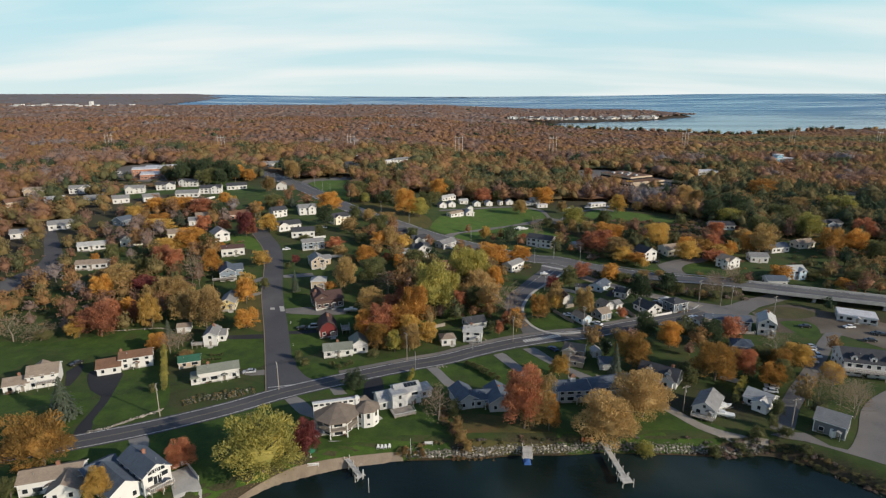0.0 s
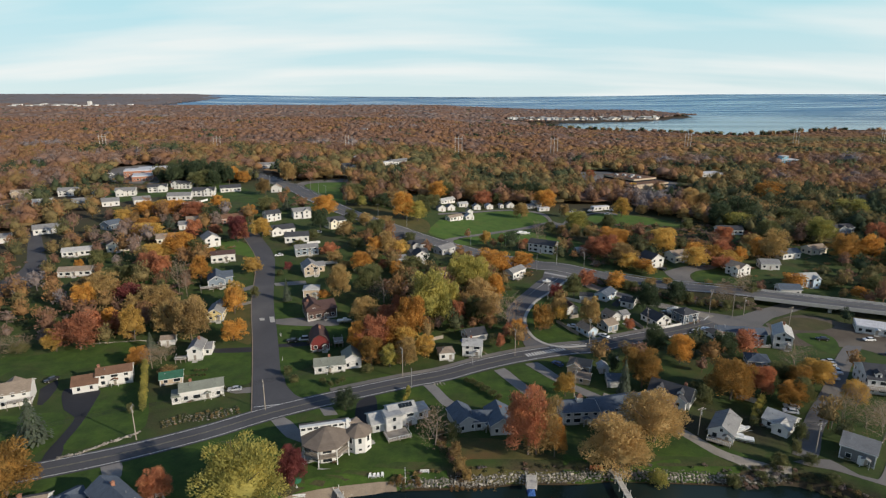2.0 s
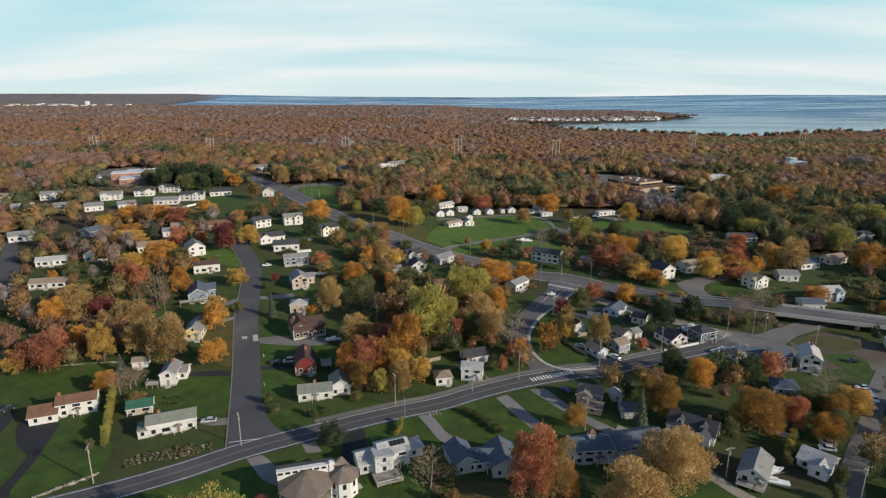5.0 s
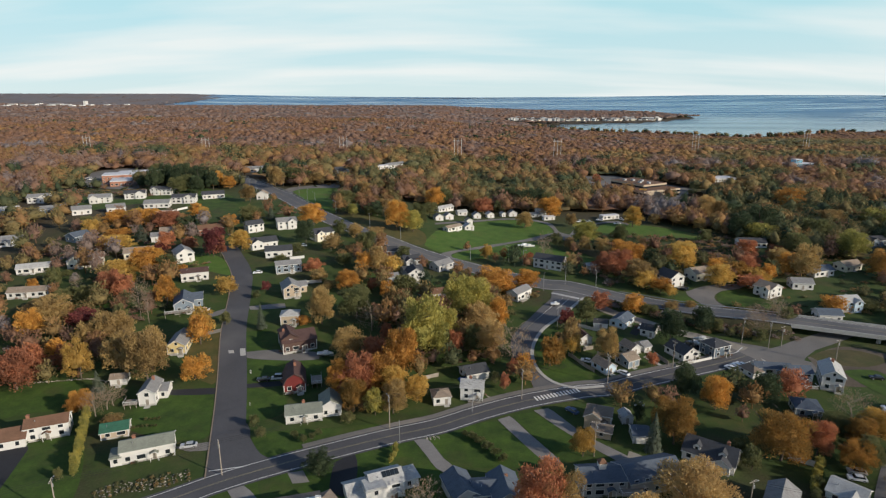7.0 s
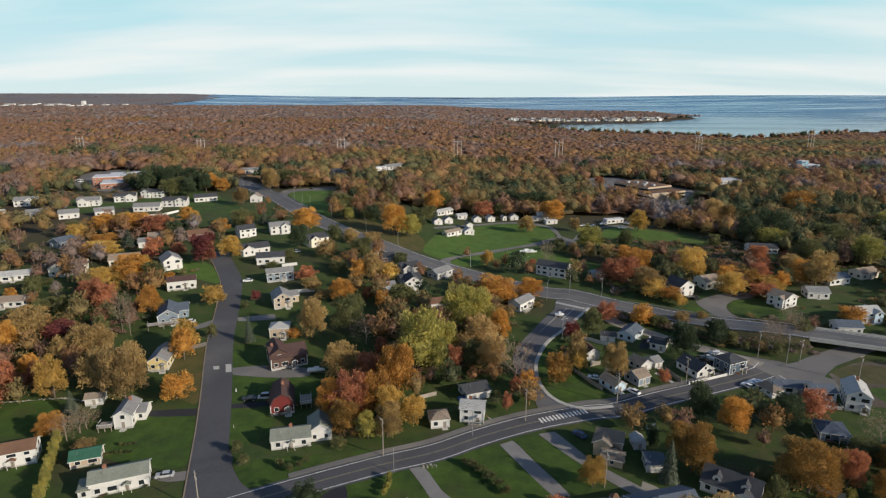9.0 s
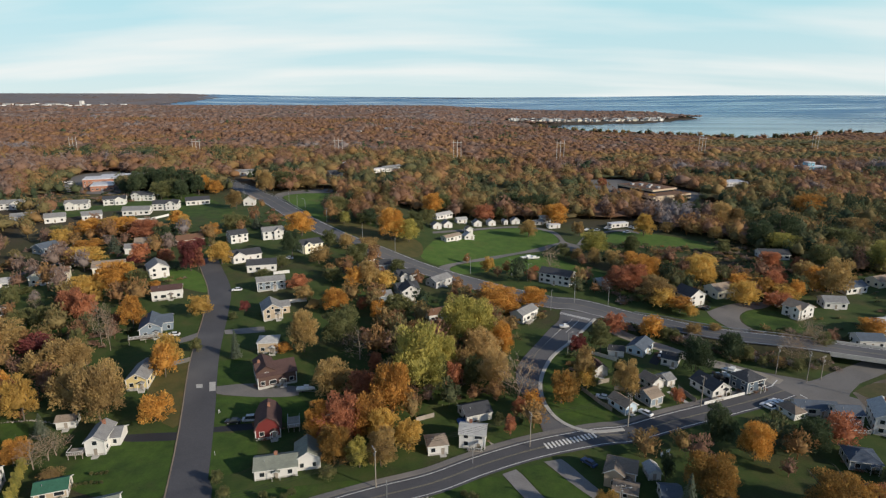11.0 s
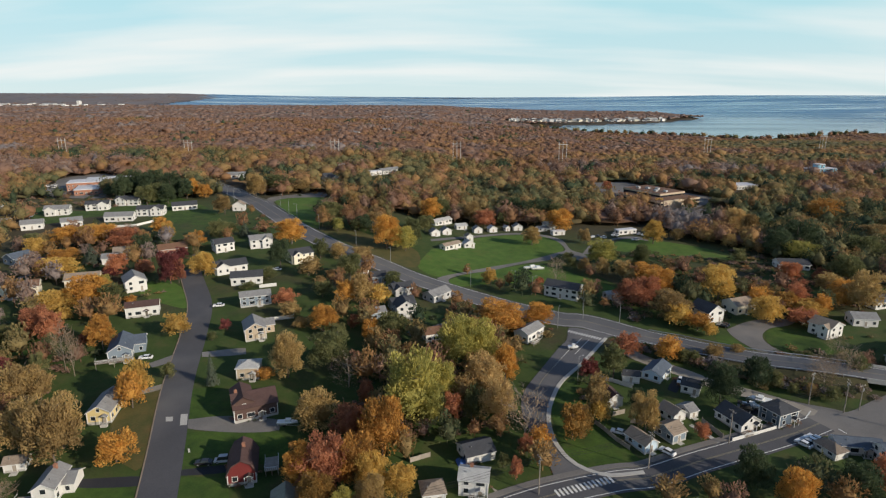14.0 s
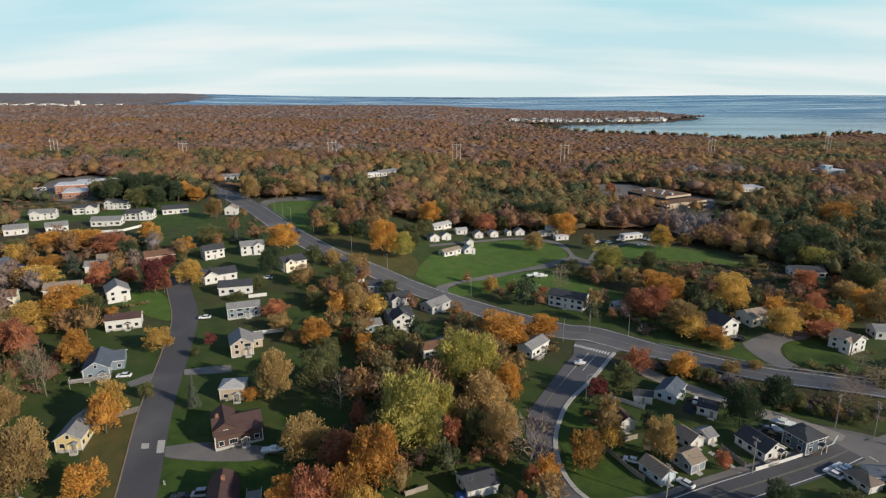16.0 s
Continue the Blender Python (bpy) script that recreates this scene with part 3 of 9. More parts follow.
def door_leaf(w, h, mat):
    v, f = boxes((-w / 2, -0.05, 0, w / 2, 0.02, h))
    return mesh_of("leaf", v, f, mat)


def add_door(root, name, w, h, mat, at):
    a = part(name, cached(("df", w, h), lambda: door_frame(w, h)), root, at)
    part("leaf", cached(("dl", w, h, mat.name), lambda: door_leaf(w, h, mat)), a)


def corner_board(h):
    v, f = boxes((-0.12, -0.12, 0, 0.12, 0.12, h - 0.1))
    return mesh_of("corner_trim", v, f, TRIM)


FACES = {"f": lambda w, d, s, z: pose(s, -d / 2, z), "b": lambda w, d, s, z: pose(s, d / 2, z, 0, 0, 180), "r": lambda w, d, s, z: pose(w / 2, s, z, 0, 0, 90), "l": lambda w, d, s, z: pose(-w / 2, s, z, 0, 0, -90)}


def add_window(root, w, d, side, s, z, ww=1.0, wh=1.25, panes=True):
    a = part("window", cached(("wf", ww, wh), lambda: window_frame(ww, wh)), root, FACES[side](w, d, s, z))
    part("pane", cached(("wp", ww, wh), lambda: window_pane(ww, wh)), a)


def house_mass(root, w, d, h, wall, roof_mat, ridge="x", roof="gable", rise=None, near=True, door=True, bare="", garage=0):
    """One body of a house about the origin of root's frame m: walls, roof, windows, doors, trim."""
    short = d if ridge == "x" else w
    rise = rise if rise is not None else (0 if roof == "flat" else short * (0.24 if ridge == "x" else 0.30))
    part("wall", wall_mesh(w, d, h, ridge, rise, roof, WALLS[wall]), root)
    part("roof", roof_mesh(w, d, h, ridge, rise, roof, ROOFS[roof_mat], ROOFS[roof_mat] if wall in ("brown", "red") else None), root)
    if near:
        for sx in (-1, 1):
            for sy in (-1, 1):
                part("corner_trim", cached(("ct", h), lambda: corner_board(h)), root, pose(sx * w / 2, sy * d / 2, 0))
    floors = max(1, int(round(h / 2.75)))
    for fl in range(floors):
        z = 1.55 + fl * (h / floors)
        for side, span in (("f", w), ("r", d), ("l", d)):
            if side in bare:
                continue
            n = max(1, int(span / (2.7 if near else 3.1)))
            for i in range(n):
                s = -span / 2 + span * (i + 0.5) / n
                if door and side == "f" and fl == 0 and i == n // 2:
                    continue
                if garage and side == "f" and fl == 0 and i < garage * 1.2:
                    continue
                wide = 2.1 if (i % 3 == 1 and side == "f") else 1.2
                add_window(root, w, d, side, s, z, wide, 1.25)
    if near:
        v, f = boxes((-w / 2 - 0.04, -d / 2 - 0.04, -1.6, w / 2 + 0.04, d / 2 + 0.04, 0.42))
        part("foundation", mesh_of("foundation", v, f, CONCRETE), root)
        if roof != "flat":
            if ridge == "x":
                at = pose(-w * 0.27, -d * 0.22, h + rise * 0.56)
            else:
                at = pose(w * 0.22, -d * 0.27, h + rise * 0.56)
            part("vent_pipe", cached(("vent",), lambda: mesh_of("vent_pipe", *tube([(0, 0, -0.3), (0, 0, 0.75)], [0.09, 0.09], 7), STEEL)), root, at)
    if roof == "gable" and rise > 1.6 and near:
        if ridge == "y":
            add_window(root, w, d, "f", 0, h + rise * 0.33, 0.8, 1.0)
        else:
            add_window(root, w, d, "r", 0, h + rise * 0.33, 0.8, 1.0)
    if door:
        n = max(1, int(w / (2.7 if near else 3.1)))
        s = -w / 2 + w * (n // 2 + 0.5) / n
        add_door(root, "door", 0.95, 2.05, WOOD, FACES["f"](w, d, s, 0))
        if near and w > 6:
            hood = [(-1.15, -1.5, 2.3), (0, -1.5, 2.85), (1.15, -1.5, 2.3), (1.15, -1.5, 2.45), (0, -1.5, 3.02), (-1.15, -1.5, 2.45)]
            v = hood + [(x_, 0.0, z_) for x_, _, z_ in hood]
            f = [(0, 1, 4, 5), (1, 2, 3, 4), (11, 10, 7, 6), (10, 9, 8, 7), (5, 4, 10, 11), (4, 3, 9, 10), (0, 6, 7, 1), (1, 7, 8, 2), (0, 5, 11, 6), (2, 8, 9, 3)]
            a = part("entry_hood", cached(("hood", roof_mat), lambda: mesh_of("entry_hood", v, f, [ROOFS[roof_mat], TRIM], [1, 1, 1, 1, 0, 0, 1, 1, 1, 1])), root, FACES["f"](w, d, s, 0))
            for sx in (-1, 1):
                part("post", cached(("hood_post",), lambda: mesh_of("post", *boxes((-0.06, -1.42, -1.0, 0.06, -1.3, 2.36)), TRIM)), a, pose(sx * 1.0, 0, 0))
        for k in range(2):
            part("front_step", cached(("step", k), lambda: mesh_of("front_step", *boxes((-0.9, -1.3 - 0.35 * k, -1.2, 0.9, -1.3 * k, -0.05 - 0.2 * k)), CONCRETE)), root, pose(s, -d / 2 - 0.003, 0))
    for g in range(garage):
        s = -w / 2 + 2.1 + g * 3.4
        add_door(root, "garage_door", 2.6, 2.1, TRIM, FACES["f"](w, d, s, 0))


def chimney(root, x, y, z0, z1):
    v, f = boxes((x - 0.4, y - 0.32, z0, x + 0.4, y + 0.32, z1), (x - 0.48, y - 0.4, z1, x + 0.48, y + 0.4, z1 + 0.16), (x - 0.2, y - 0.14, z1 + 0.16, x + 0.2, y + 0.14, z1 + 0.4))
    part("chimney", mesh_of("chimney", v, f, BRICK), root)


def dormer(root, x, y, z, w=1.9, wall="white", roof_mat="grey"):
    v, f = boxes((x - w / 2, y, z - 0.6, x + w / 2, y + 2.4, z + 1.5))
    k = len(v)
    v += [(x, y, z + 2.3), (x, y + 2.4, z + 2.3)]
    f += [(4, 5, k), (7, 6, k + 1)[::-1]]
    a = part("dormer", mesh_of("dormer", v, f, WALLS[wall]), root)
    rv = [(x + s * (w / 2 + 0.2), yy, z + 1.4 + t) for yy in (y - 0.2, y + 2.6) for s, t in ((-1, 0), (-1, 0.12))] + [(x, yy, z + 2.3 + t) for yy in (y - 0.2, y + 2.6) for t in (0.02, 0.16)] \
        + [(x + (w / 2 + 0.2), yy, z + 1.4 + t) for yy in (y - 0.2, y + 2.6) for t in (0, 0.12)]
    rf = [(0, 4, 6, 2), (1, 3, 7, 5), (4, 8, 10, 6), (5, 7, 11, 9), (0, 1, 5, 4), (4, 5, 9, 8), (2, 6, 7, 3), (6, 10, 11, 7), (0, 2, 3, 1), (8, 9, 11, 10)]
    part("dormer_roof", mesh_of("dormer_roof", rv, rf, ROOFS[roof_mat]), root)
    b = part("window", cached(("wf", 0.8, 1.0), lambda: window_frame(0.8, 1.0)), root, pose(x, y, z + 0.8))
    part("pane", cached(("wp", 0.8, 1.0), lambda: window_pane(0.8, 1.0)), b)


def deck(root, x0, y0, x1, y1, z, rail=True):
    v, f = boxes((x0, y0, z - 0.2, x1, y1, z), *[(x - 0.08, y - 0.08, -1.2, x + 0.08, y + 0.08, z - 0.2) for x in (x0 + 0.2, (x0 + x1) / 2, x1 - 0.2) for y in (y0 + 0.2,)])
    part("deck", mesh_of("deck", v, f, WOOD), root)
    if rail:
        it = [(x0, y0, z + 0.85, x1, y0 + 0.08, z + 0.95), (x0, y0, z + 0.85, x0 + 0.08, y1, z + 0.95), (x1 - 0.08, y0, z + 0.85, x1, y1, z + 0.95)]
        n = int((x1 - x0) / 0.45)
        it += [(x0 + (x1 - x0) * i / n - 0.03, y0, z, x0 + (x1 - x0) * i / n + 0.03, y0 + 0.06, z + 0.85) for i in range(n + 1)]
        v, f = boxes(*it)
        part("railing", mesh_of("railing", v, f, TRIM), root)


WORDS = {"white": "white clapboard", "cream": "cream-painted", "tan": "tan shingled", "grey": "grey shingled", "blue": "dark blue", "slate": "slate-blue", "sky": "pale blue", "navy": "dark slate-blue", "charcoal": "charcoal-grey", "aqua": "aqua blue", "brown": "dark brown", "red": "barn-red", "yellow": "pale yellow", "brick": "brick-toned"}
ROOF_WORDS = {"grey": "grey shingle", "light": "light grey", "dark": "charcoal", "tan": "weathered tan", "taupe": "taupe", "brown": "brown shingle", "maroon": "dark brown", "blue": "blue-grey", "sage": "sage-grey", "green": "green sheet", "flat": "pale flat"}


def house(x, y, rz, w, d, h, wall, roof_mat, ridge="x", roof="gable", rise=None, near=True, stack=None, wings=(), name="house", where="among autumn trees", garage=0, door=True, bare="", dormers=0, porch=None, solar=False, cupola=False, glazed=False):
    z = float(ground_z(x, y))
    root = thing(name, pose(x, y, z, 0, 0, rz), f"{WORDS[wall]} {'two-storey ' if h > 4.6 else ''}{name.replace('_', ' ')} with {ROOF_WORDS[roof_mat]} {'hip ' if roof == 'hip' else ''}roof {where}", name.replace("_", " "), "buildings of the town")
    house_mass(root, w, d, h, wall, roof_mat, ridge, roof, rise, near, door, bare, garage)
    KEEP.append((x, y, max(w, d) * 0.55 + 1.0))
    KEEP.append((x - 0.25 * x / 20, y - d / 2 - 6, w * 0.42 + 1.0))
    if not near or y > 290:
        for back in ((15, 26) if not near else (15,)):
            KEEP.append((x * (1 - back / y), y - d / 2 - back, w * 0.45))
    short = d if ridge == "x" else w
    rise = rise if rise is not None else (0 if roof == "flat" else short * (0.24 if ridge == "x" else 0.30))
    if stack is not None:
        cx, cy = (stack * w / 2, 0.4) if ridge == "x" else (0.4, stack * d / 2)
        chimney(root, cx, cy, h, h + rise + 0.9)
    for k in range(dormers):
        dormer(root, -w / 2 + w * (k + 0.5) / dormers, -d / 2 + 0.9, h + 0.3, 1.9, wall, roof_mat)
    for i, (wx, wy, wr, ww, wd, wh, wridge, wroof) in enumerate(wings):
        sub = part("wing", wall_mesh(ww, wd, wh, wridge, 0 if wroof == "flat" else (wd * 0.24 if wridge == "x" else ww * 0.30), wroof, WALLS[wall]), root, pose(wx, wy, 0, 0, 0, wr))
        part("wing_roof", roof_mesh(ww, wd, wh, wridge, 0 if wroof == "flat" else (wd * 0.24 if wridge == "x" else ww * 0.30), wroof, ROOFS[roof_mat], ROOFS[roof_mat] if wall in ("brown", "red") else None), sub)
        n = max(1, int(ww / 2.9))
        for fl in range(max(1, int(round(wh / 2.75)))):
            for j in range(n):
                add_window(sub, ww, wd, "f", -ww / 2 + ww * (j + 0.5) / n, 1.55 + fl * 2.7, 0.95, 1.25)
        c, s = math.cos(radians(rz)), math.sin(radians(rz))
        KEEP.append((x + wx * c - wy * s, y + wx * s + wy * c, max(ww, wd) * 0.55))
    if porch:
        deck(root, *porch)
    if solar:
        tilt = math.degrees(math.atan2(rise, d / 2))
        for k in range(4):
            part("solar_panel", cached(("solar",), lambda: mesh_of("solar_panel", *boxes((-0.5, -0.8, 0.2, 0.5, 0.8, 0.27)), GLASS)), root, pose(-1.6 + k * 1.08 + w * 0.15, -d * 0.14, h + rise * 0.72 + 0.1, tilt, 0, 0))
    if glazed:
        for k in range(4):
            for zz, hh in ((h * 0.62, 2.2), (h + rise * 0.22, 1.1)):
                if hh < 2 or k in (1, 2):
                    add_window(root, w, d + 0.06, "f", -w * 0.24 + w * 0.16 * k, zz, 0.95, hh)
    if cupola:
        part("cupola", mesh_of("cupola", *boxes((-0.9, -0.9, h + rise - 0.6, 0.9, 0.9, h + rise + 1.5)), TRIM), root)
        part("cupola_roof", mesh_of("cupola_roof", [(-1.1, -1.1, h + rise + 1.5), (1.1, -1.1, h + rise + 1.5), (1.1, 1.1, h + rise + 1.5), (-1.1, 1.1, h + rise + 1.5), (0, 0, h + rise + 2.6)], [(3, 2, 1, 0), (0, 1, 4), (1, 2, 4), (2, 3, 4), (3, 0, 4)], ROOFS["brown"]), root)
    return root


def ring_points(r, z, n=8, a0=22.5):
    return [(r * math.cos(radians(a0 + 360 * i / n)), r * math.sin(radians(a0 + 360 * i / n)), z) for i in range(n)]


def prism(r, z0, z1, n=8, a0=22.5):
    v = ring_points(r, z0, n, a0) + ring_points(r, z1, n, a0)
    f = [(i, (i + 1) % n, n + (i + 1) % n, n + i) for i in range(n)] + [tuple(range(n))[::-1], tuple(range(n, 2 * n))]
    return v, f


def pavilion_house(x, y, rz):
    """The eight-sided house with two open decks under one wide roof, and a faceted tower beside it."""
    z = float(ground_z(x, y))
    root = thing("house", pose(x, y, z, 0, 0, rz), "white eight-sided house with tan roof and wraparound decks by the water", "house", "buildings of the town")
    part("wall", mesh_of("wall", *prism(4.7, -1.5, 5.2), WALLS["white"]), root)
    v = ring_points(7.0, 5.05) + ring_points(7.0, 5.3) + [(0.4, 1.6, 7.7)]
    f = [(i, (i + 1) % 8, 8 + (i + 1) % 8, 8 + i) for i in range(8)] + [(8 + i, 8 + (i + 1) % 8, 16) for i in range(8)] + [tuple(range(8))[::-1]]
    part("roof", mesh_of("roof", v, f, ROOFS["taupe"]), root)
    part("deck", mesh_of("deck", *prism(6.7, 2.45, 2.7), WOOD), root)
    part("patio", mesh_of("patio", *prism(7.3, -1.2, 0.08, 20), CONCRETE), root)
    L = 2 * 6.5 * math.sin(radians(22.5))
    for i in range(8):
        px_, py_, _ = ring_points(6.5, 0)[i]
        part("post", cached(("oct_post",), lambda: mesh_of("post", *boxes((-0.13, -0.13, 0, 0.13, 0.13, 5.1)), TRIM)), root, pose(px_, py_, 0))
        qx, qy, _ = ring_points(6.5 * math.cos(radians(22.5)), 0, 8, 45)[i]
        part("railing", cached(("oct_rail",), lambda: mesh_of("railing", *boxes((-0.05, -L / 2, 3.5, 0.05, L / 2, 3.6), (-0.04, -L / 2, 2.75, 0.04, L / 2, 2.83), *[(-0.03, -L / 2 + L * k / 12 - 0.03, 2.7, 0.03, -L / 2 + L * k / 12 + 0.03, 3.5) for k in range(13)]), WOOD)), root, pose(qx, qy, 0, 0, 0, 45 * i + 45))
        wx, wy, _ = ring_points(4.7 * math.cos(radians(22.5)), 0, 8, 45)[i]
        for zz in (1.3, 4.0):
            a = part("window", cached(("wf", 2.4, 1.9), lambda: window_frame(2.4, 1.9)), root, pose(wx, wy, zz, 0, 0, 45 * i + 135))
            part("pane", cached(("wp", 2.4, 1.9), lambda: window_pane(2.4, 1.9)), a)
    part("clerestory", mesh_of("clerestory", *boxes((-6.6, 2.3, 5.3, 7.2, 3.2, 7.6), (-6.8, 2.1, 7.6, 7.4, 3.5, 7.85)), TRIM), root)
    for k in range(8):
        part("clerestory_pane", cached(("clere",), lambda: mesh_of("clerestory_pane", *boxes((-0.6, -0.04, -0.3, 0.6, 0.0, 0.3)), GLASS)), root, pose(-5.8 + 1.75 * k, 2.3, 7.1))
    part("chimney", mesh_of("chimney", *boxes((6.0, 2.0, 5.5, 6.9, 2.8, 8.6)), TRIM), root)
    part("rear_wing", mesh_of("rear_wing", *boxes((-6.5, 3.2, -1.2, 7.0, 8.2, 5.2)), WALLS["white"]), root)
    part("rear_roof", mesh_of("rear_roof", [(-6.9, 3.2, 7.3), (7.4, 3.2, 7.3), (7.4, 8.7, 5.1), (-6.9, 8.7, 5.1), (-6.9, 3.2, 7.55), (7.4, 3.2, 7.55), (7.4, 8.7, 5.35), (-6.9, 8.7, 5.35)], [(3, 2, 1, 0), (4, 5, 6, 7), (0, 1, 5, 4), (1, 2, 6, 5), (2, 3, 7, 6), (3, 0, 4, 7)], ROOFS["taupe"]), root)
    at = pose(9.2, 1.0, 0)
    tower = part("tower", mesh_of("tower", *prism(3.7, -1.5, 5.2), WALLS["white"]), root, at)
    v = ring_points(4.2, 5.1) + ring_points(4.2, 5.32) + [(0, 0, 7.4)]
    f = [(i, (i + 1) % 8, 8 + (i + 1) % 8, 8 + i) for i in range(8)] + [(8 + i, 8 + (i + 1) % 8, 16) for i in range(8)] + [tuple(range(8))[::-1]]
    part("tower_roof", mesh_of("tower_roof", v, f, ROOFS["taupe"]), tower)
    for i in range(8):
        wx, wy, _ = ring_points(3.7 * math.cos(radians(22.5)), 0, 8, 45)[i]
        for zz, wh in ((1.2, 0.6), (3.9, 1.6)):
            a = part("window", cached(("wf", 0.9, wh), lambda: window_frame(0.9, wh)), tower, pose(wx, wy, zz, 0, 0, 45 * i + 135))
            part("pane", cached(("wp", 0.9, wh), lambda: window_pane(0.9, wh)), a)
    part("terrace", mesh_of("terrace", *prism(4.9, -1.2, 0.06, 20), CONCRETE), tower)
    KEEP.append((x, y, 9))


# trees -------------------------------------------------------------------------


def leaf_cloud(rng, n, lobes, size, tilt=0.55, fuzz=0.014, slim=0.5):
    """Leaf sprays (slim triangles pointing outwards along the boughs) over the outsides of lobes (cx, cy, cz, rx, ry, rz)."""
    L = np.array(lobes)
    vol = (L[:, 3] * L[:, 4] * L[:, 5]) ** (2 / 3)
    pick = rng.choice(len(L), n, p=vol / vol.sum())
    d = rng.normal(size=(n, 3))
    d /= np.linalg.norm(d, axis=1)[:, None]
    d[:, 2] = np.where(d[:, 2] < -0.35, -d[:, 2] * 0.6, d[:, 2])
    r = rng.uniform(0.5, 1.1, n) ** 0.6
    c = L[pick, :3] + d * L[pick, 3:] * r[:, None] + rng.normal(scale=fuzz, size=(n, 3))
    a = c - np.array((0, 0, 0.12)) + rng.normal(scale=0.22, size=(n, 3))
    a /= np.linalg.norm(a, axis=1)[:, None]
    nrm = d + np.array((0, 0, 0.25)) + rng.normal(scale=tilt, size=(n, 3)) * 0.6
    b = np.cross(a, nrm)
    b /= np.linalg.norm(b, axis=1)[:, None] + 1e-9
    s = size * np.exp(rng.normal(scale=0.3, size=n))[:, None]
    e = s * slim * rng.uniform(0.7, 1.2, n)[:, None]
    v = np.stack([c - a * s, c + a * s * 0.9 - b * e, c + a * s * 0.55 + b * e], 1).reshape(-1, 3)
    return v, np.arange(3 * n).reshape(n, 3)


ICO = {}


def ico(level):
    if level not in ICO:
        bm = bmesh.new()
        bmesh.ops.create_icosphere(bm, subdivisions=level, radius=1)
        ICO[level] = (np.array([tuple(v.co) for v in bm.verts]), np.array([[v.index for v in f.verts] for f in bm.faces]))
        bm.free()
    return ICO[level]


def crown_body(rng, lobes, level, fill=0.88, low=0.16, rough=0.05):
    """The dense inside of a crown: the outer skin of all its lobes together, open below."""
    d, tri = ico(level)
    L = np.array(lobes)
    mid = np.array((L[:, 0].mean(), L[:, 1].mean(), 0.42))
    c = L[:, :3] - mid
    rad = (L[:, 3] * L[:, 4] * L[:, 5]) ** (1 / 3)
    along = d @ c.T
    under = rad[None] ** 2 - (c ** 2).sum(1)[None] + along ** 2
    reach = np.where(under > 0, along + np.sqrt(np.maximum(under, 0)), 0.0).max(1)
    reach = np.maximum(reach, 0.16) * fill * (1 + rng.normal(scale=rough, size=len(d)))
    v = mid + d * reach[:, None]
    v[:, 2] = np.maximum(v[:, 2], low)
    tri = tri[(v[tri][:, :, 2] > low + 1e-6).any(1)]
    used = np.unique(tri)
    back = np.full(len(v), -1)
    back[used] = np.arange(len(used))
    return v[used], back[tri]


def joined(*pieces):
    vs, fs, k = [], [], 0
    for v, f in pieces:
        vs.append(v)
        fs.append(f + k)
        k += len(v)
    return np.concatenate(vs), np.concatenate(fs)


def limbs(rng, h, spread, count, r0, start=0.28, levels=2, droop=0.0):
    v, f = tube([(0, 0, -0.4), (rng.uniform(-.1, .1), rng.uniform(-.1, .1), h * 0.3), (rng.uniform(-.3, .3), rng.uniform(-.3, .3), h * 0.62), (rng.uniform(-.5, .5), rng.uniform(-.5, .5), h * 0.9)], [r0 * 1.25, r0 * 0.85, r0 * 0.5, r0 * 0.12], 7)
    for i in range(count):
        u = start + (0.85 - start) * i / max(1, count - 1)
        a = i * 2.4 + rng.uniform(-.4, .4)
        reach = spread * (1.05 - 0.6 * u) * rng.uniform(0.75, 1.1)
        z0 = h * u
        up = h * 0.22 * rng.uniform(0.7, 1.2) - droop * reach
        p0, p1, p2 = (0, 0, z0), (math.cos(a) * reach * 0.5, math.sin(a) * reach * 0.5, z0 + up * 0.6), (math.cos(a) * reach, math.sin(a) * reach, z0 + up)
        tube([p0, p1, p2], [r0 * 0.42 * (1.1 - u), r0 * 0.26 * (1.1 - u), r0 * 0.07], 5, v, f)
        if levels > 1:
            for k in range(levels):
                w = rng.uniform(0.35, 0.95)
                b = a + rng.uniform(-1.1, 1.1)
                q0 = Vector(p1).lerp(Vector(p2), w) if w > .5 else Vector(p0).lerp(Vector(p1), w * 2)
                l = reach * rng.uniform(0.3, 0.55)
                tube([q0, q0 + Vector((math.cos(b) * l, math.sin(b) * l, l * rng.uniform(0.3, 0.9)))], [r0 * 0.13, r0 * 0.04], 4, v, f)
    return v, f


def broad_lobes(rng, count=20, flat=1.0):
    """Unit crown, 1 high above its foot at 0 and 1 wide: many uneven boughs round a core, some reaching out."""
    lean = rng.uniform(-0.06, 0.06, 2)
    out = [(lean[0] * 0.5, lean[1] * 0.5, 0.53, 0.36, 0.36, 0.37 * flat)]
    for i in range(count):
        a = i * 2.399 + rng.uniform(-.6, .6)
        z = 0.17 + 0.70 * (i + 0.5) / count + rng.uniform(-.06, .06)
        r = 0.345 * math.sqrt(max(0.04, 1 - ((z - 0.43) / 0.56) ** 2)) * rng.uniform(0.62, 1.18)
        s = rng.uniform(0.09, 0.2) * (1.12 - 0.3 * z)
        out.append((math.cos(a) * r + lean[0] * z, math.sin(a) * r + lean[1] * z, z, s * rng.uniform(0.85, 1.3), s * rng.uniform(0.85, 1.3), s * rng.uniform(0.6, 1.05) * flat))
    return out


TREE_KINDS = {}


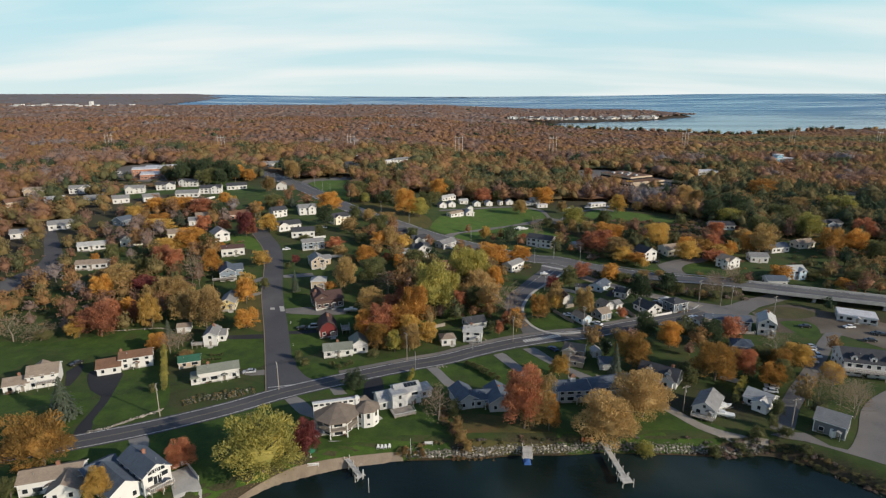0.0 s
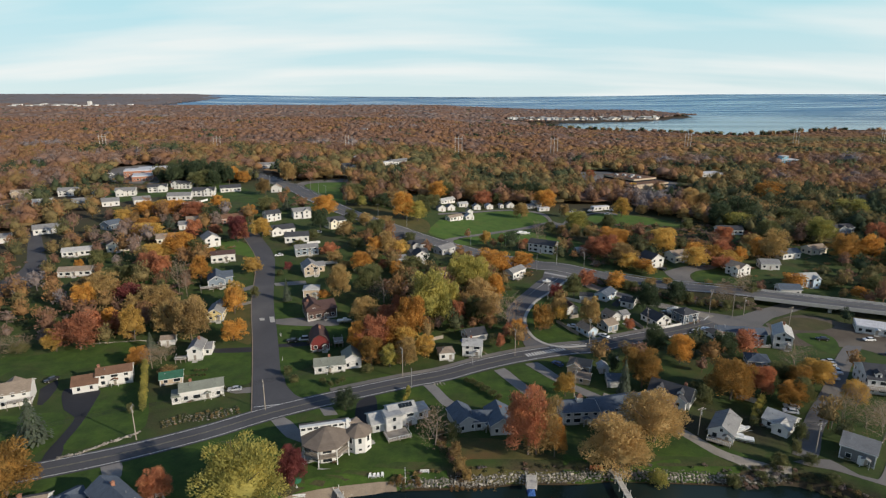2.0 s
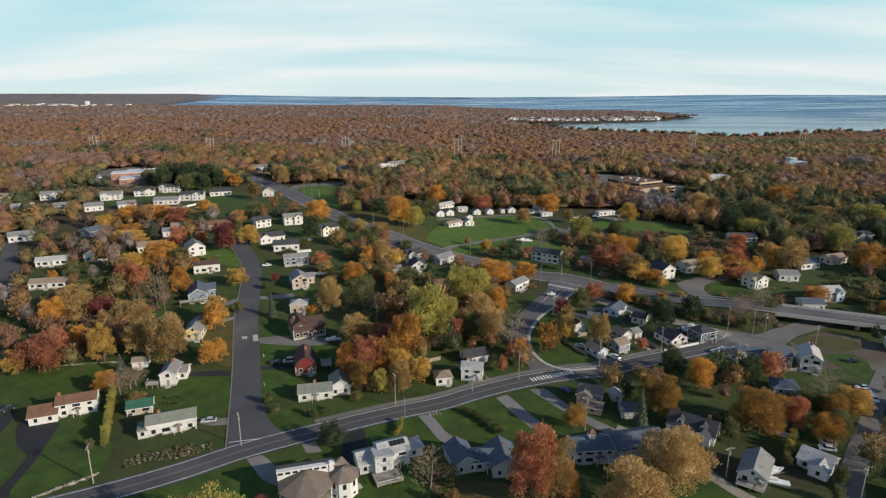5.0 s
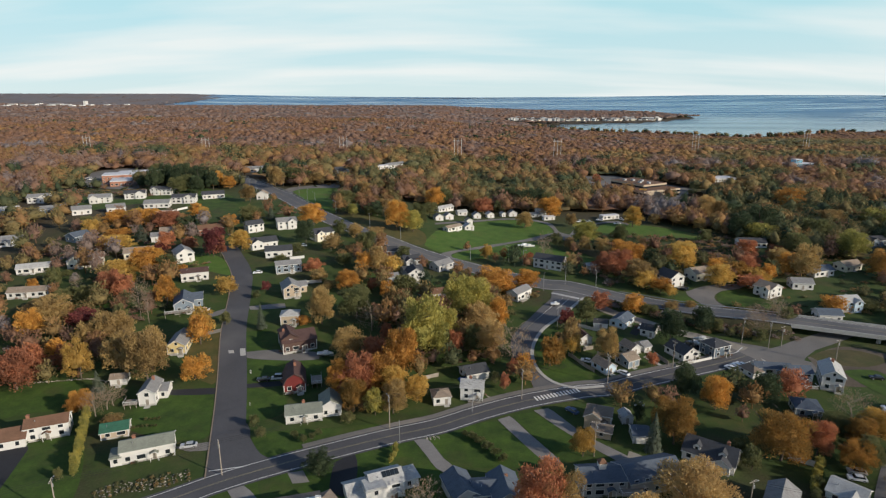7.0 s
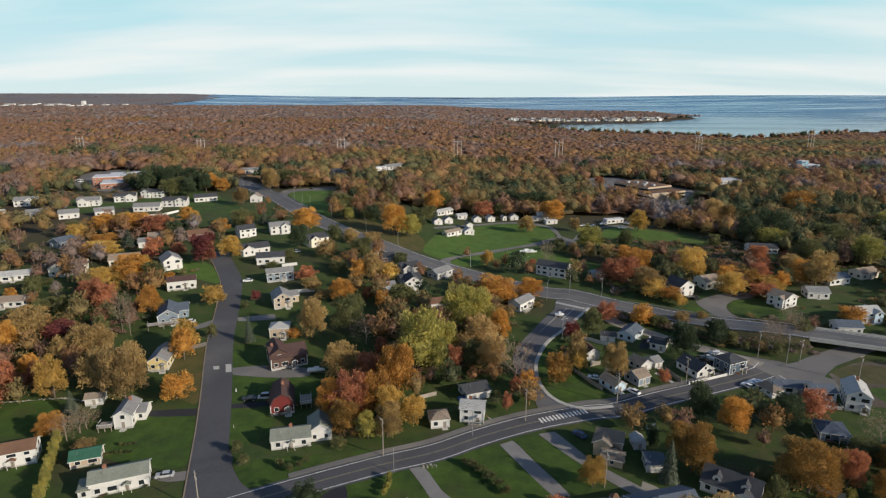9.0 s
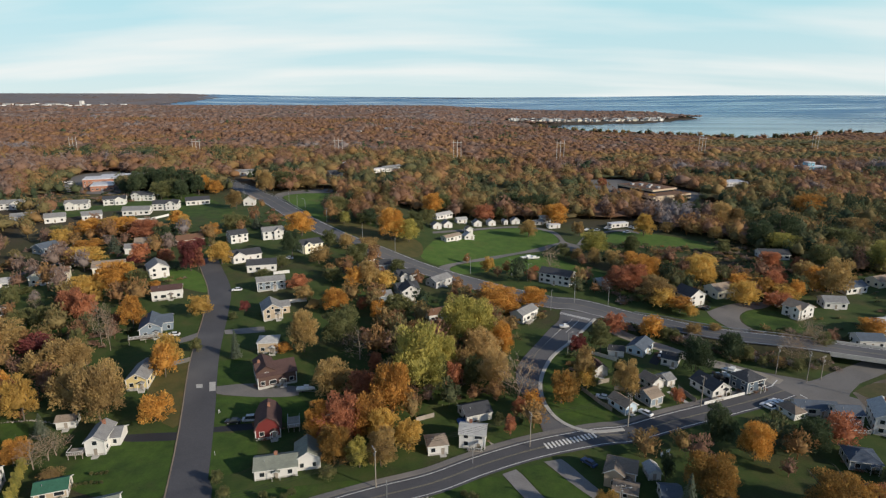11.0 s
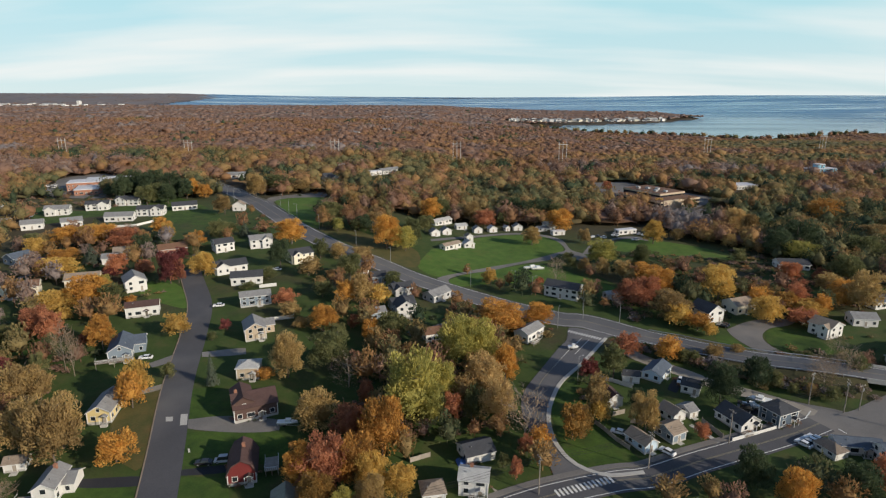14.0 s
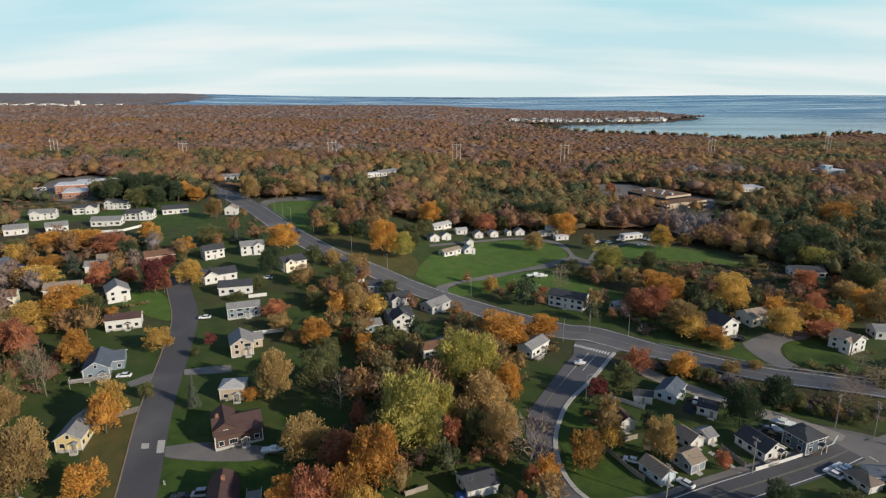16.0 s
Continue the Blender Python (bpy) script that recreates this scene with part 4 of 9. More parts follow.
def build_tree_kinds():
    rng = np.random.default_rng(5)
    for k in range(5):                    # broad crowns, unit size, n sprays
        lo = broad_lobes(rng, 22 + 4 * k)
        TREE_KINDS["crown", k] = joined(leaf_cloud(rng, 2500, lo, 0.031), crown_body(rng, lo, 2, 0.62, 0.3, 0.12))
        TREE_KINDS["big_crown", k] = joined(leaf_cloud(rng, 6800, lo, 0.0215), crown_body(rng, lo, 2, 0.6, 0.3, 0.12))
        TREE_KINDS["huge_crown", k] = joined(leaf_cloud(rng, 16000, lo, 0.0145), crown_body(rng, lo, 2, 0.6, 0.3, 0.12))
        TREE_KINDS["trunk", k] = limbs(rng, 0.92, 0.34, 7, 0.022, 0.25, 2)
    for k in range(3):                    # sparse crowns
        TREE_KINDS["sparse", k] = leaf_cloud(rng, 900, broad_lobes(rng, 22), 0.021, 1.2, 0.03, 0.3)
        TREE_KINDS["bare_trunk", k] = limbs(rng, 0.97, 0.44, 20, 0.017, 0.16, 5)
    for k in range(2):                    # firs
        n = 1100
        u = rng.uniform(0, 1, n) ** 1.4
        a = rng.uniform(0, 2 * math.pi, n)
        tier = 0.82 + 0.18 * np.cos(u * 60 + 0.6 * np.sin(a * 3))
        r = 0.46 * (1 - u) ** 0.85 * tier * rng.uniform(0.55, 1.0, n) + 0.01
        c = np.stack([np.cos(a) * r, np.sin(a) * r, 0.07 + 0.92 * u], 1)
        t = np.stack([-np.sin(a), np.cos(a), np.zeros(n)], 1)
        o = np.stack([np.cos(a), np.sin(a), -0.55 + rng.normal(scale=.25, size=n)], 1)
        s = (0.05 * (1.15 - 0.7 * u) * rng.uniform(.6, 1.2, n))[:, None]
        v = np.stack([c - t * s * .7, c + o * s * 1.1, c + t * s * .7, c - o * s * .7], 1).reshape(-1, 3)
        TREE_KINDS["fir", k] = (v, np.arange(4 * n).reshape(n, 4))
        TREE_KINDS["fir_trunk", k] = tube([(0, 0, -0.02), (0, 0, 0.5), (0, 0, 0.96)], [0.018, 0.012, 0.002], 6)
    for k in range(3):                    # shrubs: leaves to the ground
        lo = [(rng.uniform(-.2, .2), rng.uniform(-.2, .2), rng.uniform(.3, .55), .28, .28, .34) for _ in range(6)]
        TREE_KINDS["shrub", k] = leaf_cloud(rng, 700, lo, 0.065)
        TREE_KINDS["shrub_trunk", k] = limbs(rng, 0.6, 0.3, 5, 0.03, 0.1, 1)


LOOKS = {"o": ("orange", "maple"), "g": ("golden yellow", "maple"), "r": ("russet red", "maple"), "m": ("dark maroon", "maple"), "b": ("tan brown", "oak"), "t": ("pale gold", "oak"), "d": ("dark rust", "maple"), "l": ("yellow-green", "maple"), "y": ("olive green", "tree"),
         "p": ("dark green", "pine"), "s": ("blue-grey", "spruce"), "k": ("nearly bare grey", "tree")}
tree_count = [0]


def tree(kind, x, y, h, w):
    """kind: the leaf colour's letter; h, w: height and crown width in metres."""
    i = tree_count[0] = tree_count[0] + 1
    z = float(land_z(x, y))
    col, sort = LOOKS[kind]
    shrub = h < 3.2 and kind not in "ps"
    fir = kind == "s"
    sparse = kind == "k"
    a, b, n = (("fir", "fir_trunk", 2) if fir else ("shrub", "shrub_trunk", 3) if shrub else ("sparse", "bare_trunk", 3) if sparse else ("crown", "trunk", 5))
    if a == "crown" and w * h > 120 or (a == "crown" and y < 225 and w > 6):
        a = "huge_crown" if y < 215 and w * h > 60 else "big_crown"
    k = i % n
    name = "shrub" if shrub else "pine_tree" if kind == "p" else "spruce_tree" if fir else "bare_tree" if sparse else "oak_tree" if kind in "bt" else "maple_tree"
    size = "small" if h < 6 else "tall" if h > 15 else "mid-sized"
    w = w * 1.1
    m = pose(x, y, z, 0, 0, (i * 137) % 360) @ Matrix.Diagonal((w, w, h, 1))
    root = thing(name, m, f"{size} {name.replace('_', ' ')} with {col} {'needles' if kind in 'ps' else 'twigs' if sparse else 'autumn leaves' if kind not in 'y' else 'leaves'} on the grass", "shrub" if shrub else "tree", "trees of the town")
    bark = PALE_BARK if sparse else BARK

    def leafy():
        v, q = TREE_KINDS[a, k]
        return raw_mesh("crown", v, q, LEAF[kind])
    part("crown", cached(("crown", a, k, kind), leafy), root)
    part("trunk", cached(("trunk", b, k), lambda: mesh_of("trunk", *TREE_KINDS[b, k], bark)), root)
    return root


def scatter(name, label, pts, mat, rng, template, tint, sizes, heights, kind="stuff", category="woods"):
    """Many trees joined in one mesh. template: (verts, quads) of a unit crown; pts (n, 2)."""
    v0, q0 = template
    n, m = len(pts), len(v0)
    a = rng.uniform(0, 2 * math.pi, n)
    c, s = np.cos(a)[:, None], np.sin(a)[:, None]
    x = (v0[None, :, 0] * c - v0[None, :, 1] * s) * sizes[:, None] + pts[:, 0:1]
    y = (v0[None, :, 0] * s + v0[None, :, 1] * c) * sizes[:, None] + pts[:, 1:2]
    z = v0[None, :, 2] * heights[:, None] + land_z(pts[:, 0], pts[:, 1])[:, None]
    co = np.stack([x, y, z], -1).reshape(-1, 3)
    q = (q0[None] + (np.arange(n) * m)[:, None, None]).reshape(-1, q0.shape[1])
    return tagged(new(name, raw_mesh(name, co, q, mat, tint=np.clip(np.repeat(tint, m) + np.repeat(rng.normal(scale=0.012, size=n * m // 3 + 1), 3)[:n * m], 0, 1))), label, category, kind=kind)


build_tree_kinds()
# street furniture, vehicles, boats ---------------------------------------------


def utility_pole(x, y, h=10.5, lamp=0.0, arms=1, rz=0.0):
    z = float(land_z(x, y))
    root = thing("utility_pole", pose(x, y, z, 0, 0, rz), "weathered wooden utility pole with crossarm beside the road" if arms else "slim grey lamp pole beside the road", "utility pole", "poles along the roads")
    part("pole", cached(("pole", h, arms), lambda: mesh_of("pole", *tube([(0, 0, -0.5), (0, 0, h * 0.6), (0, 0, h)], [0.17, 0.14, 0.10] if arms else [0.11, 0.09, 0.07], 8), WOOD if arms else STEEL)), root)
    for k in range(arms):
        part("crossarm", cached(("arm",), lambda: mesh_of("crossarm", *boxes((-1.2, -0.07, -0.08, 1.2, 0.07, 0.08)), WOOD)), root, pose(0, 0.13, h - 0.5 - 0.9 * k))
        for s in (-1.05, -0.4, 0.4, 1.05):
            part("insulator", cached(("ins",), lambda: mesh_of("insulator", *tube([(0, 0, 0), (0, 0, 0.12), (0, 0, 0.22)], [0.03, 0.06, 0.03], 6), PLASTIC["white"])), root, pose(s, 0.13, h - 0.42 - 0.9 * k))
    if arms:
        part("transformer", cached(("trafo",), lambda: mesh_of("transformer", *tube([(0, 0, 0), (0, 0, 0.05), (0, 0, 0.85), (0, 0, 0.95)], [0.18, 0.24, 0.24, 0.1], 10), STEEL)), root, pose(0.36, 0, h - 2.4))
    if lamp:
        part("lamp_arm", cached(("larm", lamp), lambda: mesh_of("lamp_arm", *tube([(0, 0, 0), (lamp * 0.5, 0, 0.35), (lamp, 0, 0.42)], [0.04, 0.035, 0.03], 6), STEEL)), root, pose(0, 0, h - 1.2 if arms else h - 0.3))
        part("lamp_head", cached(("lhead",), lambda: mesh_of("lamp_head", *tube([(0, 0, 0), (0.15, 0, 0.02), (0.7, 0, 0)], [0.05, 0.13, 0.07], 8), STEEL)), root, pose(lamp - 0.1, 0, h - 0.78 if arms else h + 0.12))
    return (x, y, z + h)


def wires(tops, sag=1.1, count=3):
    """Cables slung from pole to pole."""
    for a, b in zip(tops, tops[1:]):
        a, b = Vector(a), Vector(b)
        d = (b - a).normalized()
        n = Vector((-d.y, d.x, 0))
        for k in range(count):
            o = n * (k - (count - 1) / 2) * 0.9 - Vector((0, 0, 0.3))
            pts = [a.lerp(b, u / 8) + o - Vector((0, 0, sag * 4 * (u / 8) * (1 - u / 8))) for u in range(9)]
            tagged(new("cable", mesh_of("cable", *tube(pts, [0.028] * 9, 4), RUBBER)), "thin dark overhead cable slung between poles", "cable", "cables between the poles")


def car(x, y, rz, col="white", van=False):
    z = float(land_z(x, y)) + 0.1
    root = thing("car", pose(x, y, z, 0, 0, rz), f"{col} parked {'van' if van else 'car'} with dark windows", "car", "parked cars")
    top = 1.95 if van else 1.45

    def body():
        prof = [(-2.25, 0.35), (-2.3, 0.8), (-2.15, 0.95), (-1.0 if not van else -1.5, 1.0), (1.75, 1.0), (2.2, 0.9), (2.25, 0.35)]
        v = [(px_, s * (0.88 if pz < 0.9 else 0.84), pz) for s in (-1, 1) for px_, pz in prof]
        n = len(prof)
        f = [(i, i + 1, n + i + 1, n + i)[::-1] for i in range(n - 1)] + [tuple(range(n))[::-1], tuple(range(n, 2 * n))]
        f.append((0, n, 2 * n - 1, n - 1)[::-1])
        return mesh_of("body", v, f, CARS[col])

    def cabin():
        prof = [(-1.1 if not van else -1.6, 0.99), (-0.45 if not van else -1.0, top), (1.2, top), (1.85, 0.99)]
        v = [(px_, s * (0.80 if pz < 1.1 else 0.64), pz) for s in (-1, 1) for px_, pz in prof]
        return mesh_of("cabin", v, [(0, 1, 5, 4)[::-1], (1, 2, 6, 5)[::-1], (2, 3, 7, 6)[::-1], (0, 1, 2, 3)[::-1], (4, 5, 6, 7)], GLASS)

    def roof():
        return mesh_of("roof", *boxes((-0.5 if not van else -1.05, -0.65, top - 0.02, 1.22, 0.65, top + 0.04)), CARS[col])

    def tyre():
        return mesh_of("tyre", *tube([(0, -0.1, 0), (0, -0.07, 0), (0, 0.07, 0), (0, 0.1, 0)], [0.24, 0.33, 0.33, 0.24], 12), RUBBER)

    def rim():
        return mesh_of("rim", *tube([(0, -0.11, 0), (0, 0.11, 0)], [0.19, 0.19], 10), STEEL)

    def lampbox():
        return mesh_of("headlight", *boxes((-0.05, -0.2, -0.07, 0.05, 0.2, 0.07)), PLASTIC["white"])
    part("body", cached(("cb", col, van), body), root)
    part("cabin", cached(("cc", van), cabin), root)
    part("roof", cached(("cr", col, van), roof), root)
    for sx in (-1.4, 1.4):
        for sy in (-0.82, 0.82):
            w = part("wheel", cached(("tyre",), tyre), root, pose(sx, sy, 0.33))
            part("rim", cached(("rim",), rim), w)
    for sy in (-0.6, 0.6):
        part("headlight", cached(("hl",), lampbox), root, pose(-2.28, sy, 0.72))


def boat(x, y, rz, length=6.5, trailer=True):
    z = float(land_z(x, y))
    root = thing("boat", pose(x, y, z, 0, 0, rz), "white motor boat with a small cabin parked on its trailer", "boat", "boats on trailers")
    L = length / 2
    st = [(-L, 0.95, 0.5), (-L * 0.3, 1.1, 0.45), (L * 0.4, 0.95, 0.5), (L * 0.85, 0.4, 0.75), (L, 0.03, 0.95)]
    v, f = [], []
    for sx, hw, kz in st:
        v += [(sx, -hw, 1.5), (sx, -hw * 0.75, kz + 0.35), (sx, 0, kz), (sx, hw * 0.75, kz + 0.35), (sx, hw, 1.5)]
    for i in range(len(st) - 1):
        f += [(i * 5 + k, i * 5 + k + 1, i * 5 + k + 6, i * 5 + k + 5)[::-1] for k in range(4)]
        f.append((i * 5 + 4, i * 5, i * 5 + 5, i * 5 + 9)[::-1])
    f.append((0, 1, 2, 3, 4)[::-1])
    part("hull", mesh_of("hull", v, f, PLASTIC["white"]), root)
    part("cabin", mesh_of("cabin", *boxes((-L * 0.2, -0.6, 1.5, L * 0.35, 0.6, 2.25)), PLASTIC["white"]), root)
    part("windscreen", mesh_of("windscreen", *boxes((L * 0.35, -0.55, 1.7, L * 0.37, 0.55, 2.15)), GLASS), root)
    part("trailer_frame", mesh_of("trailer_frame", *boxes((-L, -0.6, 0.35, L * 1.1, -0.5, 0.45)), STEEL), root)
    part("trailer_frame", mesh_of("trailer_frame", *boxes((-L, 0.5, 0.35, L * 1.1, 0.6, 0.45)), STEEL), root)
    for sy in (-0.85, 0.85):
        part("wheel", cached(("tyre",), lambda: mesh_of("tyre", *tube([(0, -0.1, 0), (0, -0.07, 0), (0, 0.07, 0), (0, 0.1, 0)], [0.24, 0.33, 0.33, 0.24], 12), RUBBER)), root, pose(-L * 0.3, sy, 0.33))


def garden_chair(x, y, rz, col):
    z = float(land_z(x, y)) + 0.05
    root = thing("garden_chair", pose(x, y, z, 0, 0, rz), f"{col} slatted garden chair facing the water", "chair", f"{col} chairs on the lawn")
    m = PLASTIC[col]
    part("seat", cached(("gs", col), lambda: mesh_of("seat", [(x_, y_, z_ + t) for t in (0, 0.05) for x_, y_, z_ in ((-0.3, -0.35, 0.38), (0.3, -0.35, 0.38), (0.3, 0.25, 0.28), (-0.3, 0.25, 0.28))], [(3, 2, 1, 0), (4, 5, 6, 7), (0, 1, 5, 4), (1, 2, 6, 5), (2, 3, 7, 6), (3, 0, 4, 7)], m)), root)
    part("backrest", cached(("gb", col), lambda: mesh_of("backrest", [(x_, y_ + t, z_) for t in (0, 0.05) for x_, y_, z_ in ((-0.28, 0.2, 0.28), (0.28, 0.2, 0.28), (0.33, 0.5, 1.0), (0, 0.52, 1.08), (-0.33, 0.5, 1.0))], [(0, 1, 2, 3, 4), (9, 8, 7, 6, 5), (0, 5, 6, 1), (1, 6, 7, 2), (2, 7, 8, 3), (3, 8, 9, 4), (4, 9, 5, 0)], m)), root)
    for s in (-1, 1):
        part("armrest", cached(("ga", col), lambda: mesh_of("armrest", *boxes((-0.07, -0.4, 0.55, 0.07, 0.3, 0.59)), m)), root, pose(s * 0.36, 0, 0))
        for yy in (-0.35, 0.25):
            part("leg", cached(("gl", col), lambda: mesh_of("leg", *boxes((-0.035, -0.05, 0, 0.035, 0.05, 0.56)), m)), root, pose(s * 0.34, yy, 0))


def dock(pts, width, z, label, posts=True):
    """A plank walkway on piles along pts; planks, piles and rails are parts."""
    line = [Vector((p[0], p[1], z)) for p in pts]
    root = thing("dock", Matrix.Translation(line[0]), label, "dock")
    for a, b in zip(line, line[1:]):
        d = (b - a)
        L = d.length
        ang = math.degrees(math.atan2(d.y, d.x))
        n = max(2, int(L / 0.45))
        for i in range(n):
            q = a.lerp(b, (i + 0.5) / n) - line[0]
            part("plank", cached(("plank", width), lambda: mesh_of("plank", *boxes((-0.19, -width / 2, 0, 0.19, width / 2, 0.07)), PALE_WOOD)), root, pose(q.x, q.y, 0, 0, 0, ang))
        for i in range(int(L / 3) + 1):
            for s in (-1, 1):
                q = a.lerp(b, min(1, i * 3 / L)) - line[0]
                nx = Vector((-d.y, d.x, 0)).normalized() * s * (width / 2 + 0.1)
                part("timber_post", cached(("pile",), lambda: mesh_of("timber_post", *tube([(0, 0, -4.5), (0, 0, 0.9)], [0.13, 0.11], 8), PALE_WOOD)), root, pose(q.x + nx.x, q.y + nx.y, 0))
        for s in (-1, 1):
            nx = Vector((-d.y, d.x, 0)).normalized() * s * (width / 2 - 0.1)
            c = (a + b) / 2 - line[0]
            part("beam", mesh_of("beam", *boxes((-L / 2, -0.07, -0.25, L / 2, 0.07, 0)), PALE_WOOD), root, pose(c.x + nx.x, c.y + nx.y, 0, 0, 0, ang))


def rock_mesh(seed):
    r = np.random.default_rng(seed)
    bm = bmesh.new()
    bmesh.ops.create_icosphere(bm, subdivisions=1, radius=1)
    cuts = r.normal(size=(5, 3))
    for v in bm.verts:
        v.co *= r.uniform(0.75, 1.2)
    for c in cuts:                       # flat broken faces
        c = Vector(c).normalized()
        for v in bm.verts:
            d = v.co.dot(c)
            if d > 0.42:
                v.co -= c * (d - 0.42)
    me = bpy.data.meshes.new("rock")
    bm.to_mesh(me)
    bm.free()
    me.materials.append(STONE)
    return me


ROCKS = [rock_mesh(100 + i) for i in range(8)]


def rock_row(pts, label, category, name, spread, size, gap, rows, rng, base=0.0):
    line = spline(pts, gap)
    nr = sides_of(line)
    p0 = line[0]
    root = thing(name, pose(p0.x, p0.y, float(land_z(p0.x, p0.y))), label, category)
    for p, n in zip(line, nr):
        for k in range(rows):
            q = p + n * (spread * ((k + 0.5) / rows - 0.5) + rng.uniform(-.3, .3))
            s = size * rng.uniform(0.6, 1.3)
            z = max(float(land_z(q.x, q.y)), SEA - 0.4) + base + s * 0.1
            ob = part("rock", ROCKS[int(rng.integers(0, 8))], root, pose(q.x - p0.x, q.y - p0.y, z - root.matrix_basis.translation.z, rng.uniform(-20, 20), rng.uniform(-20, 20), rng.uniform(0, 360)) @ Matrix.Diagonal((s * rng.uniform(1.0, 1.7), s, s * rng.uniform(0.5, 0.85), 1)))


def fence(pts, h, mat, label, solid=True):
    line = [Vector((p[0], p[1], float(land_z(*p)))) for p in pts]
    root = thing("fence", Matrix.Translation(line[0]), label, "fence")
    for a, b in zip(line, line[1:]):
        d = b - a
        L = d.length
        n = max(1, round(L / 2.4))
        ang = math.degrees(math.atan2(d.y, d.x))
        for i in range(n + 1):
            q = a.lerp(b, i / n) - line[0]
            part("post", cached(("fp", h, mat.name), lambda: mesh_of("post", *boxes((-0.07, -0.07, -0.5, 0.07, 0.07, h + 0.1)), mat)), root, pose(q.x, q.y, q.z))
            if i < n:
                c = a.lerp(b, (i + 0.5) / n) - line[0]
                w = L / n
                if solid:
                    part("panel", mesh_of("panel", *boxes((-w / 2, -0.03, 0.05, w / 2, 0.03, h)), mat), root, pose(c.x, c.y, c.z, 0, 0, ang))
                else:
                    for zz in (0.4, 0.8):
                        part("rail", mesh_of("rail", *boxes((-w / 2, -0.04, zz * h, w / 2, 0.04, zz * h + 0.12)), mat), root, pose(c.x, c.y, c.z, 0, 0, ang))


def crosswalk(p, q, bars, length, lift, height=None):
    a, b = Vector((*p, 0)), Vector((*q, 0))
    d = (b - a).normalized()
    n = Vector((-d.y, d.x, 0))
    w = (b - a).length / bars * 0.5
    for i in range(bars):
        c = a.lerp(b, (i + 0.5) / bars)
        v = []
        for s, t in ((-1, -1), (1, -1), (1, 1), (-1, 1)):
            e = c + d * s * w / 2 + n * t * length / 2
            v.append((e.x, e.y, float(ground_z(e.x, e.y)) + lift))
        tagged(new("crosswalk_bar", mesh_of("crosswalk_bar", v, [(0, 1, 2, 3)], PAINT)), "worn white crosswalk bar painted on the asphalt", "road marking", "crosswalk bars", "structure")


def painted_line(pts, width, lift, mat=None, height=None):
    line = spline(pts, 2.0)
    tagged(new("road_marking", strip("road_marking", line, width / 2, -width / 2, lift, mat or PAINT, height=height, across=1)), "white line painted on the asphalt", "road marking", kind="structure")


def guard_rail(line, offset, height, i0, i1):
    nr = sides_of(line)
    pts = [line[i] + nr[i] * offset for i in range(i0, i1)]
    pts = [Vector((p.x, p.y, height(p) + 0.16)) for p in pts]
    root = thing("guard_rail", Matrix.Translation(pts[0]), "galvanised steel guard rail along the highway", "guard rail", "guard rails")
    part("rail", mesh_of("rail", *tube([p - pts[0] + Vector((0, 0, 0.62)) for p in pts], [0.15] * len(pts), 5), STEEL), root)
    for p in pts[::2]:
        q = p - pts[0]
        part("post", cached(("grp",), lambda: mesh_of("post", *boxes((-0.06, -0.06, -0.6, 0.06, 0.06, 0.62)), STEEL)), root, pose(q.x, q.y, q.z))


def pylon(x, y, h):
    z = float(land_z(x, y))
    root = thing("power_pylon", pose(x, y, z), "tall grey steel transmission pole above the woods", "pylon", "pylons of the power line")
    for s in (-4.5, 0, 4.5):
        part("pole", cached(("pyl", h), lambda: mesh_of("pole", *tube([(0, 0, -1), (0, 0, h)], [0.36, 0.24], 8), PALE_STEEL)), root, pose(s, 0, 0))
    part("crossarm", cached(("pya",), lambda: mesh_of("crossarm", *boxes((-6, -0.25, -0.25, 6, 0.25, 0.25)), PALE_STEEL)), root, pose(0, 0, h - 3))
    return (x, y, z + h - 3)


def small_house(x, y, rz, w, d, h, wall, roof_mat, name="cottage", label="small white cottage on the far shore", group="cottages across the bay"):
    root = thing(name, pose(x, y, float(land_z(x, y)), 0, 0, rz), label, name.replace("_", " "), group)
    kind = "flat" if roof_mat == "flat" else "gable"
    rise = 0 if kind == "flat" else d * 0.35
    part("wall", cached(("shw", w, d, h, wall, kind), lambda: wall_mesh(w, d, h, "x", rise, kind, WALLS[wall])), root)
    part("roof", cached(("shr", w, d, h, roof_mat), lambda: roof_mesh(w, d, h, "x", rise, kind, ROOFS[roof_mat])), root)
    KEEP.append((x, y, max(w, d) * 0.8))


def rubble(pts, label, spread, size, gap, rows, rng, base=0.0):
    """Small stones between the boulders, too many to count, in one mesh."""
    line = spline(pts, gap)
    nr = sides_of(line)
    src = []
    for me in ROCKS[:4]:
        co = np.array([tuple(v.co) for v in me.vertices])
        src.append((co, np.array([tuple(p.vertices) for p in me.polygons])))
    vs, fs, k = [], [], 0
    for p, n in zip(line, nr):
        for j in range(rows):
            q = p + n * (spread * ((j + rng.uniform(0, 1)) / rows - 0.5)) + Vector((rng.uniform(-.4, .4), rng.uniform(-.4, .4), 0))
            s = size * rng.uniform(0.5, 1.4)
            co, f = src[int(rng.integers(0, 4))]
            a = rng.uniform(0, 6.28)
            c, d = math.cos(a), math.sin(a)
            z = max(float(land_z(q.x, q.y)), SEA - 0.3) + base + s * 0.2
            vs.append(np.stack([(co[:, 0] * c - co[:, 1] * d) * s * 1.2 + q.x, (co[:, 0] * d + co[:, 1] * c) * s + q.y, co[:, 2] * s * 0.7 + z], 1))
            fs.append(f + k)
            k += len(co)
    tagged(new("rubble", raw_mesh("rubble", np.concatenate(vs), np.concatenate(fs), STONE)), label, "stones", kind="stuff")


